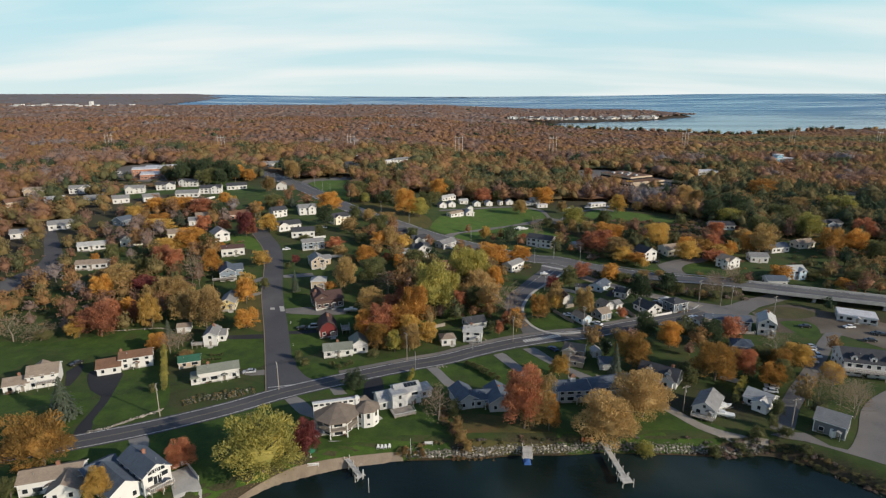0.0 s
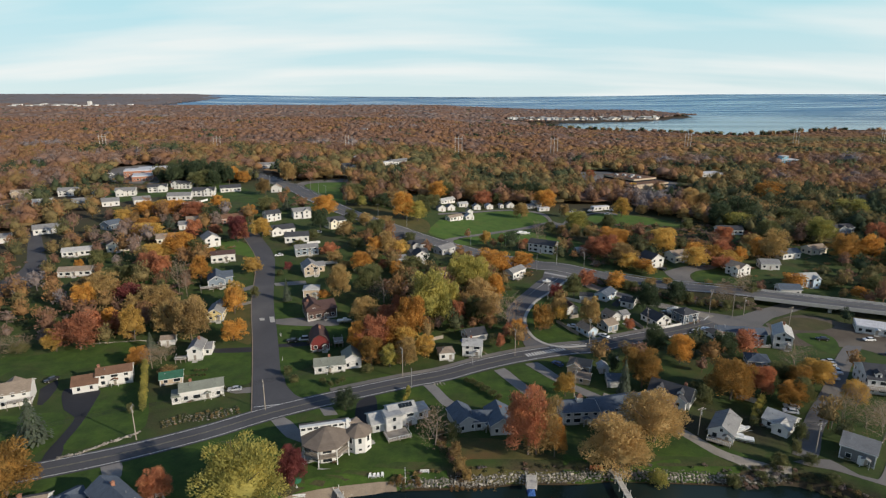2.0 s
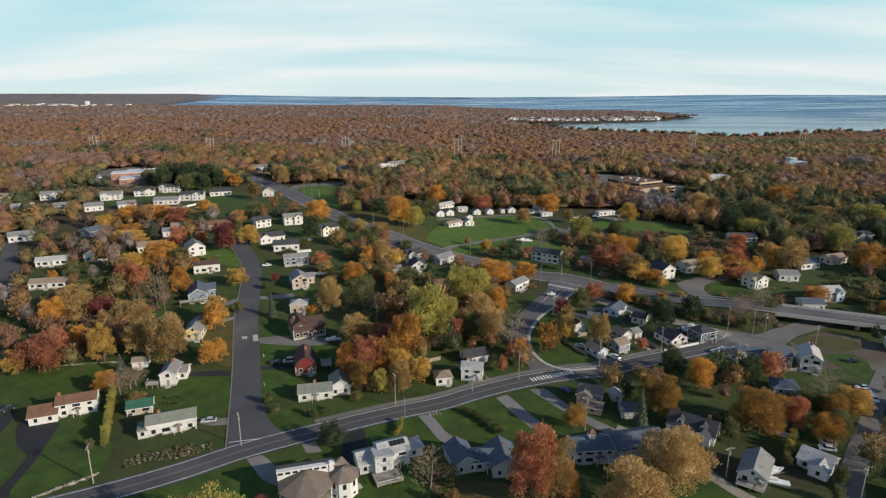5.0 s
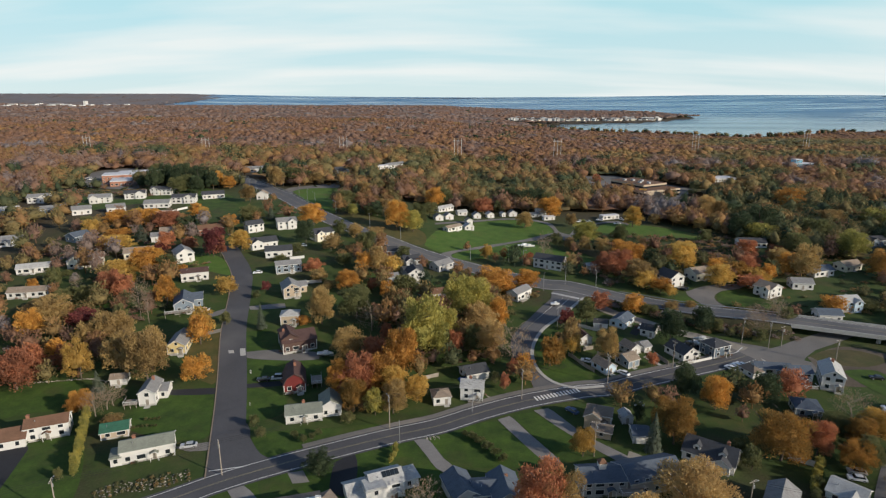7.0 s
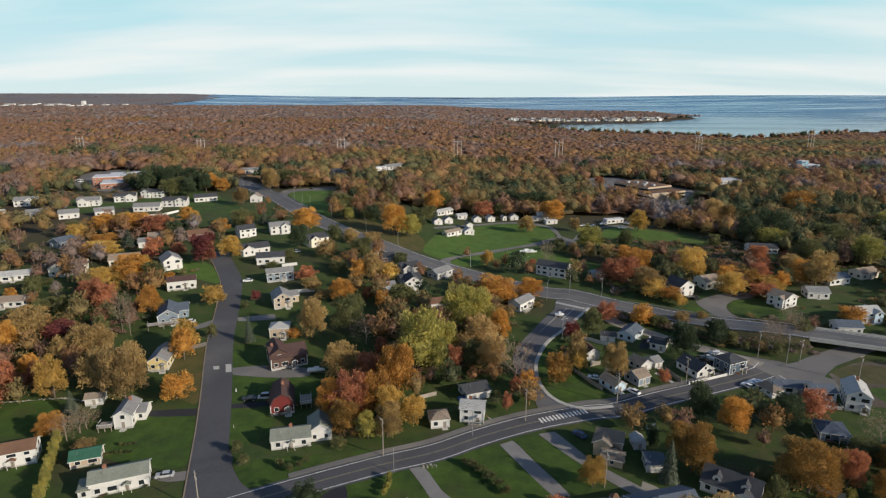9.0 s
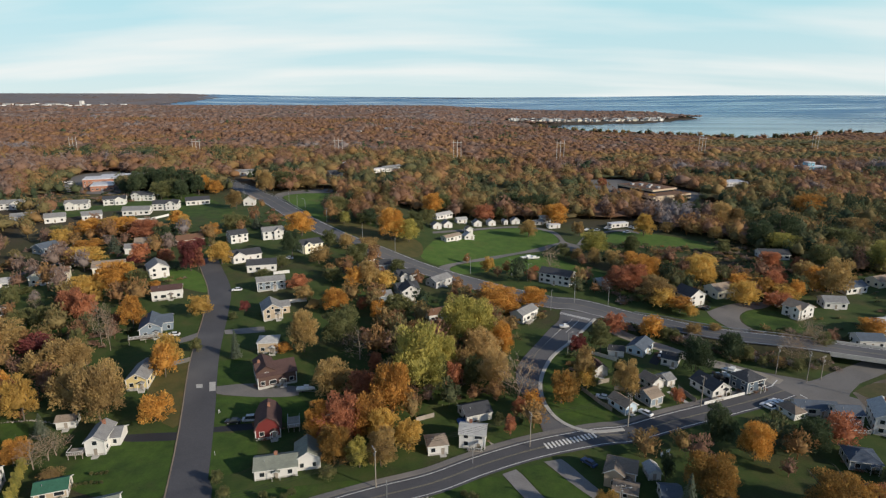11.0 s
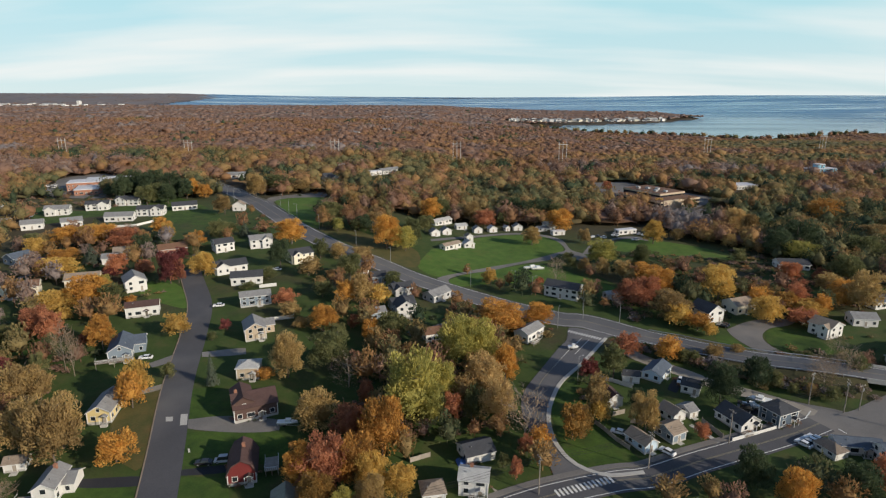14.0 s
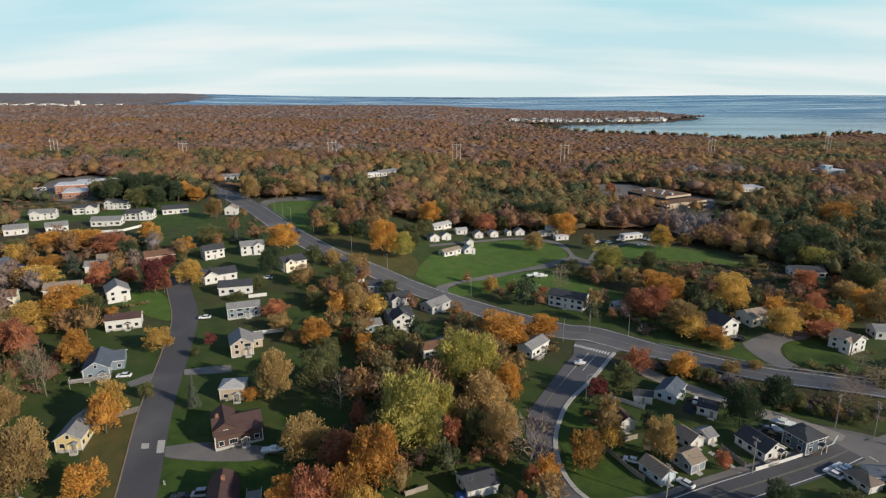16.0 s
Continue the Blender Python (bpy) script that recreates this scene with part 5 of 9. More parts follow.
def office_building(x, y, rz, w, d):
    """Low tiered office block: tan fascias over dark window bands."""
    z = float(ground_z(x, y))
    root = thing("office_building", pose(x, y, z, 0, 0, rz), "tan two-tier office building with dark window bands among woods", "office building", "buildings of the town")
    for k, (x0, y0, x1, y1, z0, n) in enumerate(((0, 0, w, d, 0, 2), (-6, d * 0.3, w * 0.72, d * 0.95, 6.2, 1))):
        for fl in range(n):
            b = z0 + 3.1 * fl
            part("window_band", mesh_of("window_band", *boxes((x0 + 0.5, y0 + 0.5, b + (0.0 if fl else -1.5), x1 - 0.5, y1 - 0.5, b + 1.7)), GLASS), root)
            part("fascia", mesh_of("fascia", *boxes((x0, y0, b + 1.7, x1, y1, b + 3.1)), WALLS["tan"]), root)
        part("roof", mesh_of("roof", *boxes((x0 + 0.6, y0 + 0.6, z0 + 3.1 * n, x1 - 0.6, y1 - 0.6, z0 + 3.1 * n + 0.25)), ROOFS["brown"]), root)
    part("entrance_wall", mesh_of("entrance_wall", *boxes((w - 0.3, d * 0.05, -1, w + 0.6, d * 0.5, 6.8)), WALLS["tan"]), root)
    for k in range(5):
        part("roof_unit", cached(("roof_unit",), lambda: mesh_of("roof_unit", *boxes((-1.6, -1.2, 0, 1.6, 1.2, 1.5)), STEEL)), root, pose(w * (0.1 + 0.13 * k), d * (0.45 + 0.1 * (k % 3)), 9.55))
    KEEP.append((x + w * 0.3, y + d * 0.3, max(w, d) * 0.7))


def white_post(x, y, z, h, label, name="mooring_post"):
    root = thing(name, pose(x, y, z), label, name.replace("_", " "))
    part("shaft", mesh_of("shaft", *tube([(0, 0, -2.5), (0, 0, h)], [0.07, 0.06], 8), TRIM), root)
    part("cap", mesh_of("cap", *tube([(0, 0, h), (0, 0, h + 0.1)], [0.1, 0.03], 8), TRIM), root)


def bench(x, y, rz, L=2.4):
    z = float(land_z(x, y))
    root = thing("garden_bench", pose(x, y, z, 0, 0, rz), "long white wooden garden bench by the shore", "bench")
    part("seat", mesh_of("seat", *boxes((-L / 2, -0.25, 0.4, L / 2, 0.25, 0.47)), TRIM), root)
    part("backrest", mesh_of("backrest", *boxes((-L / 2, 0.2, 0.55, L / 2, 0.26, 0.95)), TRIM), root)
    for sx in (-1, 1):
        for sy in (-1, 1):
            part("leg", cached(("bench_leg", L), lambda: mesh_of("leg", *boxes((-0.05, -0.05, -0.2, 0.05, 0.05, 0.4)), TRIM)), root, pose(sx * (L / 2 - 0.15), sy * 0.2, 0))


def tarp_pile(x, y, rz, w, d, h, label, mat):
    """A loose cover draped over a heap."""
    z = float(land_z(x, y))
    n = 9
    r = random.Random(int(x * 10))
    v, f = [], []
    for j in range(n):
        for i in range(n):
            u, q = i / (n - 1) * 2 - 1, j / (n - 1) * 2 - 1
            e = max(abs(u), abs(q))
            v.append((u * w / 2, q * d / 2, h * (1 - e ** 3) * (0.75 + 0.35 * r.random()) - 0.08))
    for j in range(n - 1):
        for i in range(n - 1):
            a = j * n + i
            f.append((a, a + 1, a + n + 1, a + n))
    tagged(new("tarp", mesh_of("tarp", v, f, mat)), label, "tarp").matrix_world = pose(x, y, max(z, SEA), 0, 0, rz)


def patio_umbrella(x, y):
    z = float(land_z(x, y))
    root = thing("patio_umbrella", pose(x, y, z), "folded-out green canvas patio umbrella on the beach lawn", "umbrella")
    part("pole", mesh_of("pole", *tube([(0, 0, -0.1), (0, 0, 2.4)], [0.04, 0.03], 6), TRIM), root)
    v = ring_points(1.4, 1.9) + [(0, 0, 2.5)] + ring_points(1.36, 1.85) + [(0, 0, 2.42)]
    part("canopy", mesh_of("canopy", v, [(i, (i + 1) % 8, 8) for i in range(8)] + [(9 + (i + 1) % 8, 9 + i, 17) for i in range(8)] + [(9 + i, 9 + (i + 1) % 8, (i + 1) % 8, i) for i in range(8)], GREEN_CANVAS), root)
    part("base", mesh_of("base", *tube([(0, 0, -0.1), (0, 0, 0.1)], [0.35, 0.3], 10), CONCRETE), root)


GREEN_CANVAS = two_scale("green_canvas", (0.02, 0.11, 0.06), (0.035, 0.17, 0.09), 2.0, 15.0, 0.8)
BLUE_TARP = two_scale("blue_tarp", (0.03, 0.09, 0.28), (0.06, 0.15, 0.42), 1.2, 9.0, 0.5)


def water_tank(x, y):
    root = thing("water_tank", pose(x, y, float(land_z(x, y))), "round white upright water tank beside a house", "tank")
    part("body", mesh_of("body", *tube([(0, 0, -0.3), (0, 0, 2.3), (0, 0, 2.6), (0, 0, 2.75)], [1.0, 1.0, 0.8, 0.1], 18), TRIM), root)
    part("lid", mesh_of("lid", *tube([(0, 0, 2.7), (0, 0, 2.9)], [0.3, 0.28], 10), TRIM), root)

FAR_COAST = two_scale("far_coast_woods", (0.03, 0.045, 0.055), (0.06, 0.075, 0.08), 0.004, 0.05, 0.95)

# the place -----
FAR_SHORE_A, FAR_SHORE_B = (143.9, 1963.4), (766.8, 2217.8)
MAIN_ROAD = [(-260, 60), (-233.4, 76.2), (-206.8, 92.5), (-180.1, 108.7), (-153.5, 125.0), (-126.9, 141.2), (-110.7, 147.8), (-92.6, 156.1), (-73.3, 167.4), (-58.1, 178.3), (-39.6, 188.7), (-18.3, 199.3), (-3.9, 205.5), (9.1, 213.5), (25.2, 221.5), (43.9, 227.8), (53.1, 229.5), (67.9, 236.2), (85.2, 243.4), (102.1, 250.7), (111.6, 255.6)]
SIDE_ROAD = [(-59.3, 180.2), (-76.0, 230.5), (-88.4, 266.3), (-98.2, 301.5), (-106.6, 327.5), (-120.3, 353.2), (-130.2, 371.0)]
HIGHWAY = [(-218.8, 609.4), (-198.0, 585.8), (-177.2, 562.2), (-159.8, 539.9), (-142.4, 517.5), (-120.2, 484.2), (-98.1, 451.0), (-69.8, 415.7), (-39.2, 389.8), (-18.5, 372.6), (12.8, 352.9), (44.1, 333.1), (56.6, 329.9), (76.9, 315.1), (86.2, 309.5), (96.0, 301.8), (112.5, 291.4), (140.3, 281.5), (169.7, 271.0), (199.2, 260.5), (228.6, 250.0), (258.1, 239.6), (287.5, 229.1), (316.9, 218.6), (346.4, 208.1), (375.8, 197.6)]
CONNECTOR = [(26.0, 218.1), (26.6, 222.6), (27.9, 226.4), (27.0, 235.3), (24.6, 246.2), (22.6, 256.5), (23.0, 265.3), (25.6, 274.2), (32.3, 287.4), (40.9, 303.7), (45.7, 311.9), (48.6, 323.2), (55.3, 321.2), (65.4, 316.0), (61.4, 313.6), (48.2, 292.7), (38.4, 279.0), (33.7, 268.6), (31.1, 260.2), (30.1, 252.4), (30.5, 244.1), (33.0, 236.5), (37.0, 232.0), (42.8, 229.9), (49.2, 227.9), (41.7, 224.9)]
KERB = [(61.4, 313.6), (48.2, 292.7), (38.4, 279.0), (33.7, 268.6), (31.1, 260.2), (30.1, 252.4), (30.5, 244.1), (33.0, 236.5), (37.0, 232.0), (42.8, 229.9), (51.9, 231.4)]
FRONTAGE = [(66.5, 302.5), (69.5, 297.5), (75.5, 291.5), (82.3, 285.5), (88.0, 279.5), (95.5, 274.3), (102.5, 269.5), (108.5, 265.0), (113.0, 260.5)]
UNDERPASS = [(109.8, 254.9), (125.7, 258.0), (137.8, 264.8), (154.0, 273.7), (174.4, 286.0)]
X = gridlines(-4900, 4900, -230, 230, 4.0, 1.07)
Y = np.concatenate([gridlines(-600, 118, 96, 118, 4.0, 1.1), np.arange(120, 176, 2.0), gridlines(176, 4900, 176, 560, 4.0, 1.045)])
ground = sheet("ground", X, Y, land_z, ground_material())
gx, gy = np.meshgrid(X, Y)
wild = smooth(430, 560, gy + 0.25 * gx) + smooth(200, 300, np.abs(gx - 20))
wild = np.maximum(wild, smooth(7, 3, gy - shore(gx)) * (gy < 400))
at = ground.attributes.new("wild", "FLOAT", "POINT")
at.data.foreach_set("value", np.clip(wild, 0, 1).astype(np.float32).ravel())
tagged(new("ground", ground), "grassy and leaf-strewn land sloping up from the bay", "ground", kind="structure")


def sea_z(x, y):
    return SEA + 78 * np.clip((np.hypot(x, y) - 3000) / 2300, 0, 1) ** 1.6


wx = gridlines(-4900, 4900, -400, 400, 100, 1.2)
wy = gridlines(-600, 4900, 0, 400, 100, 1.12)
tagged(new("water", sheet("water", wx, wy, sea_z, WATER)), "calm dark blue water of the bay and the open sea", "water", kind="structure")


def road(name, pts, half, mat, label, lines=("edge", "centre"), kerb=0, height=None, centre=PAINT, lift=0.1, taper=None):
    line = spline(pts, 3.0)
    ROADS.append((line, half + 2.5))
    tagged(new(name, strip(name, line, half, -half, lift, mat, height=height, across=3, taper=taper)), label, "road", kind="structure")
    if "edge" in lines:
        for s in (-1, 1):
            tagged(new("road_marking", strip("road_marking", line, s * (half - 0.9) + 0.11, s * (half - 0.9) - 0.11, lift + 0.012, PAINT, height=height, across=1, taper=taper)), "worn white edge line painted on the road", "road marking", kind="structure")
    if "centre" in lines:
        for s in (-0.16, 0.16):
            tagged(new("road_marking", strip("road_marking", line, s + 0.07, s - 0.07, lift + 0.012, centre, height=height, across=1)), "double yellow centre line on the road", "road marking", kind="structure")
    return line


main_line = road("main_road", MAIN_ROAD, 4.6, ASPHALT, "dark asphalt two-lane main road with white edge lines", centre=YELLOW_PAINT, lift=0.13)
side_line = road("side_road", SIDE_ROAD, 4.8, ASPHALT, "plain dark asphalt side street with grassy edges", (), lift=0.10)
walk_pts = [p for p in main_line if p.x > -42]
tagged(new("pavement", strip("pavement", walk_pts, 6.6, 4.75, 0.2, OLD_ASPHALT, thick=0.3)), "narrow grey pavement along the main road", "pavement", kind="structure")
tagged(new("kerb", strip("kerb", side_line, 5.15, 4.8, 0.2, SAND, thick=0.3, across=1)), "pale granite kerb along the side street", "kerb", kind="structure")
under_line = road("underpass_road", UNDERPASS, 4.5, OLD_ASPHALT, "asphalt road dipping under the highway bridge", (), lift=0.10)
front_line = road("frontage_road", FRONTAGE, 3.1, GRAVEL, "pale worn gravel frontage road behind the cottages", (), lift=0.09)


def deck_height(q):
    return float(ground_z(q.x, q.y)) + 3.5 * float(smooth(70, 130, q.x))


def narrowing(p):
    """The highway loses its turning lanes past the junction."""
    return 2.2 * float(smooth(62, 92, p.x))


hwy_line = road("highway", HIGHWAY, 7.6, HIGHWAY_ASPHALT, "wide grey asphalt highway crossing on a low bridge", ("edge", "centre"), height=deck_height, centre=YELLOW_PAINT, lift=0.16, taper=narrowing)
patch("connector_road", CONNECTOR, HIGHWAY_ASPHALT, 0.115, "curved dark asphalt road joining the main road to the highway", "road")
kerb_line = spline(KERB, 2.5)
ROADS.append((kerb_line, 6.0))
ROADS.append((spline([(24.6, 246.2), (22.6, 256.5), (23.0, 265.3), (25.6, 274.2), (32.3, 287.4), (40.9, 303.7), (45.7, 311.9)], 3.0), 6.5))
tagged(new("pavement", strip("pavement", kerb_line, 0.6, -0.7, 0.26, CONCRETE, thick=0.4)), "pale concrete pavement along the curved road", "pavement", kind="structure")

# the highway's bank and bridge
bank = [p for p in hwy_line if 66 < p.x < 142]
nrb = sides_of(bank)
bv, bf = [], []
for p, n in zip(bank, nrb):
    for o, lift in ((14, -0.3), (6.2, 0.05), (-6.2, 0.05), (-14, -0.3)):
        q = p + n * o
        bv.append((q.x, q.y, float(ground_z(q.x, q.y)) + lift if lift < 0 else min(deck_height(p), deck_height(q)) - 0.12))
for i in range(len(bank) - 1):
    for k in range(3):
        a = i * 4 + k
        bf.append((a, a + 4, a + 5, a + 1)[::-1])
bf.append((0, 1, 2, 3))
bf.append(tuple((len(bank) - 1) * 4 + k for k in (3, 2, 1, 0)))
bank_me = mesh_of("highway_bank", bv, bf, BRUSH)
tagged(new("highway_bank", bank_me), "brushy earth bank carrying the highway", "bank", kind="structure")
span = [p for p in hwy_line if p.x >= 139]
bridge = thing("highway_bridge", pose(span[0].x, span[0].y, 0), "low concrete highway bridge on round piers", "bridge")
b0 = span[0]
shift = Matrix.Translation((-b0.x, -b0.y, 0))
girder = part("deck_slab", strip("deck_slab", span, 6.0, -6.0, 0.1, CONCRETE, thick=0.9, height=deck_height), bridge, shift)
for s in (-1, 1):
    part("parapet", strip("parapet", span, s * 5.85 + 0.15, s * 5.85 - 0.15, 0.85, CONCRETE, thick=0.7, height=deck_height, across=1), bridge, shift)
for i in range(10, len(span), 9):
    n = sides_of(span)[i]
    for s in (-3.4, 3.4):
        q = span[i] + n * s - b0
        zz = deck_height(span[i])
        part("pier", mesh_of("pier", *tube([(0, 0, -4), (0, 0, zz - 0.8)], [0.8, 0.8], 14), CONCRETE), bridge, pose(q.x, q.y, 0))
    q = span[i] - b0
    ang = math.degrees(math.atan2(n.y, n.x))
    part("pier_cap", mesh_of("pier_cap", *boxes((-5.2, -0.7, zz - 1.5, 5.2, 0.7, zz - 0.8)), CONCRETE), bridge, pose(q.x, q.y, 0, 0, 0, ang))

patch("back_street", [(-222.0, 255.0), (-214.2, 268.5), (-206.7, 279.4), (-209.7, 296.3), (-223.8, 318.1), (-243.0, 343.6), (-261.7, 367.5), (-268.0, 367.5), (-249.3, 339.0), (-232.1, 313.3), (-226.6, 297.7), (-228.8, 285.8), (-240.0, 270.0)], ASPHALT, 0.0685, "dark asphalt back street between houses", "road")
patch("back_lane", [(-215.4, 321.1), (-213.6, 345.2), (-204.4, 363.5), (-202.0, 361.5), (-210.6, 344.2), (-212.4, 321.1)], OLD_ASPHALT, 0.0715, "narrow asphalt lane behind houses", "lane")
patch("driveway", [(-111.9, 149.5), (-114.4, 155.6), (-115.8, 165.7), (-118.1, 174.5), (-124.3, 178.7), (-132.6, 191.9), (-121.7, 192.9), (-114.6, 180.2), (-111.6, 169.4), (-111.1, 159.6), (-108.0, 150.6)], NEW_ASPHALT, 0.07, "dark new asphalt driveway winding up to a house", "driveway")
patch("driveway", [(-141.1, 191.7), (-139.7, 198.4), (-135.5, 191.9), (-133.2, 181.4), (-134.8, 181.4)], NEW_ASPHALT, 0.0731, "dark asphalt driveway between lawns", "driveway")
patch("driveway", [(-79.0, 192.3), (-67.7, 195.6), (-66.2, 192.2), (-73.2, 190.4)], OLD_ASPHALT, 0.0762, "weathered asphalt driveway beside a ranch house", "driveway")
patch("driveway", [(-77.9, 249.3), (-67.0, 251.5), (-49.9, 250.2), (-49.3, 245.6), (-60.1, 243.9), (-75.9, 245.2)], OLD_ASPHALT, 0.0793, "weathered curved driveway at a brown house", "driveway")
patch("driveway", [(-70.8, 227.9), (-58.3, 230.4), (-57.4, 227.6), (-70.5, 225.8)], NEW_ASPHALT, 0.0824, "dark driveway with parked cars", "driveway")
patch("driveway", [(14.2, 209.6), (18.0, 211.7), (22.9, 202.5), (30.5, 187.6), (26.3, 187.5), (18.5, 201.2)], PALE_DRIVE, 0.0855, "pale asphalt driveway across a lawn", "driveway")
patch("driveway", [(26.0, 215.3), (30.8, 216.8), (39.7, 201.8), (51.7, 188.7), (47.0, 188.1), (34.3, 202.8)], PALE_DRIVE, 0.0886, "pale asphalt driveway across a lawn", "driveway")
patch("driveway", [(11.1, 224.6), (13.4, 222.5), (17.0, 217.8), (14.7, 217.7)], GRAVEL, 0.0917, "worn gravel drive beside a house", "driveway")
patch("shore_drive", [(48.4, 190.1), (60.3, 181.2), (63.9, 174.1), (68.5, 166.6), (72.8, 159.6), (77.8, 155.5), (84.1, 153.1), (90.3, 152.1), (91.5, 155.0), (85.6, 156.3), (79.9, 158.6), (74.9, 162.8), (70.6, 170.0), (66.2, 176.7), (61.1, 183.9), (50.2, 194.1)], GRAVEL, 0.0948, "pale gravel drive along the shore", "driveway")
patch("parking_lot", [(93.0, 157.0), (98.5, 158.5), (103.7, 158.0), (107.2, 151.4), (110.8, 149.6), (119.6, 158.9), (129.3, 172.1), (141.6, 182.3), (152.7, 186.1), (168.0, 176.0), (155.0, 152.0), (138.0, 136.0), (123.0, 139.0), (114.0, 145.0), (107.5, 149.5), (101.5, 153.5), (96.0, 155.0)], OLD_ASPHALT, 0.0879, "worn asphalt parking lot by the shore", "parking lot")
patch("lane", [(94.5, 160.5), (103.8, 173.2), (112.9, 184.6), (125.9, 199.6), (135.2, 211.7), (147.5, 226.5), (155.5, 234.3), (160.7, 233.3), (150.1, 221.3), (138.7, 206.9), (128.7, 194.0), (117.4, 180.8), (109.5, 171.6), (100.2, 158.5)], OLD_ASPHALT, 0.096, "worn pale asphalt lane between cottages", "lane")
patch("parking_lot", [(133.6, 254.7), (153.7, 264.3), (172.7, 252.5), (190.8, 236.4), (174.9, 214.3), (159.4, 230.7), (145.9, 232.9), (132.1, 235.2)], DIRT, 0.06, "bare brown dirt lot beside the highway", "parking lot")
patch("parking_lot", [(108.6, 265.8), (113.0, 264.9), (120.6, 256.9), (139.6, 268.8), (144.7, 265.7), (131.1, 252.4), (135.3, 248.9), (135.1, 240.2), (129.3, 243.4), (114.2, 248.3), (105.0, 251.7)], OLD_ASPHALT, 0.0581, "worn asphalt junction and parking", "parking lot")
patch("parking_lot", [(97.4, 276.8), (102.7, 273.4), (107.4, 269.6), (114.6, 266.2), (121.1, 263.6), (125.3, 260.9), (117.9, 250.0), (113.5, 249.5), (113.4, 252.8), (107.2, 253.9), (107.6, 259.9), (105.0, 264.0), (99.0, 268.0)], OLD_ASPHALT, 0.075, "worn pale asphalt lot behind a blue house", "parking lot")
patch("driveway", [(81.7, 283.8), (74.6, 272.1), (72.4, 274.2), (78.1, 283.0)], NEW_ASPHALT, 0.0731, "dark asphalt drive beside a pale blue house", "driveway")
patch("driveway", [(93.0, 268.5), (97.6, 266.0), (95.0, 259.5), (90.4, 261.8)], NEW_ASPHALT, 0.0762, "dark asphalt yard with parked cars", "driveway")
tagged(new("pavement", strip("pavement", spline([(72.4, 253.8), (75.2, 249.4), (77.1, 244.8), (79.1, 241.7)], 2.0), 0.7, -0.7, 0.1, CONCRETE)), "pale concrete path between yards", "pavement", kind="structure")
KEEP.extend(((105, 268, 5), (112, 262, 6), (119, 258, 6), (100, 272, 5)))
patch("field", [(-13.1, 424.1), (14.6, 460.5), (32.2, 471.1), (54.1, 474.1), (63.7, 462.4), (66.3, 444.9), (62.6, 431.0), (42.8, 415.7), (19.8, 400.3), (3.3, 387.7), (-6.6, 378.5), (-18.5, 391.4)], MEADOW, 0.0562, "bright green mown field inside a loop road", "field")
patch("field", [(-2.2, 375.1), (8.9, 387.5), (39.4, 407.8), (54.5, 404.4), (67.4, 387.2), (80.7, 370.4), (76.7, 363.1), (62.8, 365.6), (43.5, 376.9), (21.7, 375.4), (2.2, 367.2)], MEADOW, 0.0593, "green mown slope below the loop road", "field")
patch("field", [(94.5, 439.9), (104.0, 459.7), (118.7, 466.1), (134.5, 457.7), (151.3, 444.2), (164.2, 425.5), (152.1, 420.4), (134.6, 427.1), (115.3, 430.2), (101.2, 434.8)], MEADOW, 0.0624, "bright green field beyond brush", "field")
patch("field", [(-138.5, 536.2), (-130.5, 549.6), (-103.3, 548.7), (-93.5, 495.8), (-83.9, 448.8), (-99.0, 464.6), (-125.2, 509.0)], MEADOW, 0.0655, "green verge beside the highway", "field")
patch("field", [(-81.4, 443.8), (-66.6, 451.0), (-46.9, 437.3), (-22.0, 420.5), (-18.8, 391.3), (-33.9, 393.2), (-60.7, 419.6)], DRY, 0.0586, "brownish verge beside the highway", "field")
patch("loop_road", [(-14.2, 446.6), (4.8, 460.8), (32.6, 476.8), (54.3, 475.8), (68.0, 462.5), (70.3, 437.9), (76.3, 429.2), (75.2, 412.7), (67.0, 420.5), (62.2, 428.8), (54.0, 416.8), (35.8, 407.7), (20.7, 395.8), (5.5, 385.6), (-2.2, 375.1), (2.2, 365.7), (8.3, 358.7), (6.3, 355.6), (-4.1, 364.2), (-7.6, 373.6), (-4.5, 380.7), (19.8, 401.4), (42.9, 416.5), (61.5, 432.3), (67.2, 438.8), (63.6, 461.3), (50.9, 471.8), (32.3, 472.2), (4.7, 455.6), (-14.0, 441.9)], OLD_ASPHALT, 0.1117, "pale narrow asphalt loop road", "road")
patch("loop_road", [(75.0, 429.2), (86.7, 452.8), (107.4, 469.0), (119.1, 470.5), (123.9, 463.1), (122.5, 458.9), (116.1, 465.0), (101.0, 460.9), (80.1, 429.3)], OLD_ASPHALT, 0.1148, "pale lane beside the field", "road")
patch("lawn", [(32.4, 265.4), (39.0, 276.6), (48.6, 279.2), (47.9, 255.7), (52.5, 236.5), (59.1, 235.9), (50.5, 231.7), (39.7, 231.5), (33.1, 237.6), (31.6, 251.5)], LAWN, 0.0779, "green lawn under trees beside the curved road", "lawn")
patch("lawn", [(-5.6, 202.9), (7.4, 206.9), (14.1, 208.4), (17.8, 201.2), (25.6, 187.5), (-4.8, 186.7)], LAWN, 0.081, "green mown lawn in rows beside the main road", "lawn")
patch("lawn", [(18.8, 211.7), (25.1, 213.9), (34.3, 202.8), (38.2, 195.0), (31.6, 188.7)], LAWN, 0.05, "green mown lawn between driveways", "lawn")
patch("lawn", [(-60.5, 201.4), (-47.7, 201.7), (-22.5, 206.1), (-20.5, 202.5), (-34.4, 194.1), (-50.7, 187.4), (-55.5, 193.5)], LAWN, 0.0531, "green lawn of a corner house", "lawn")
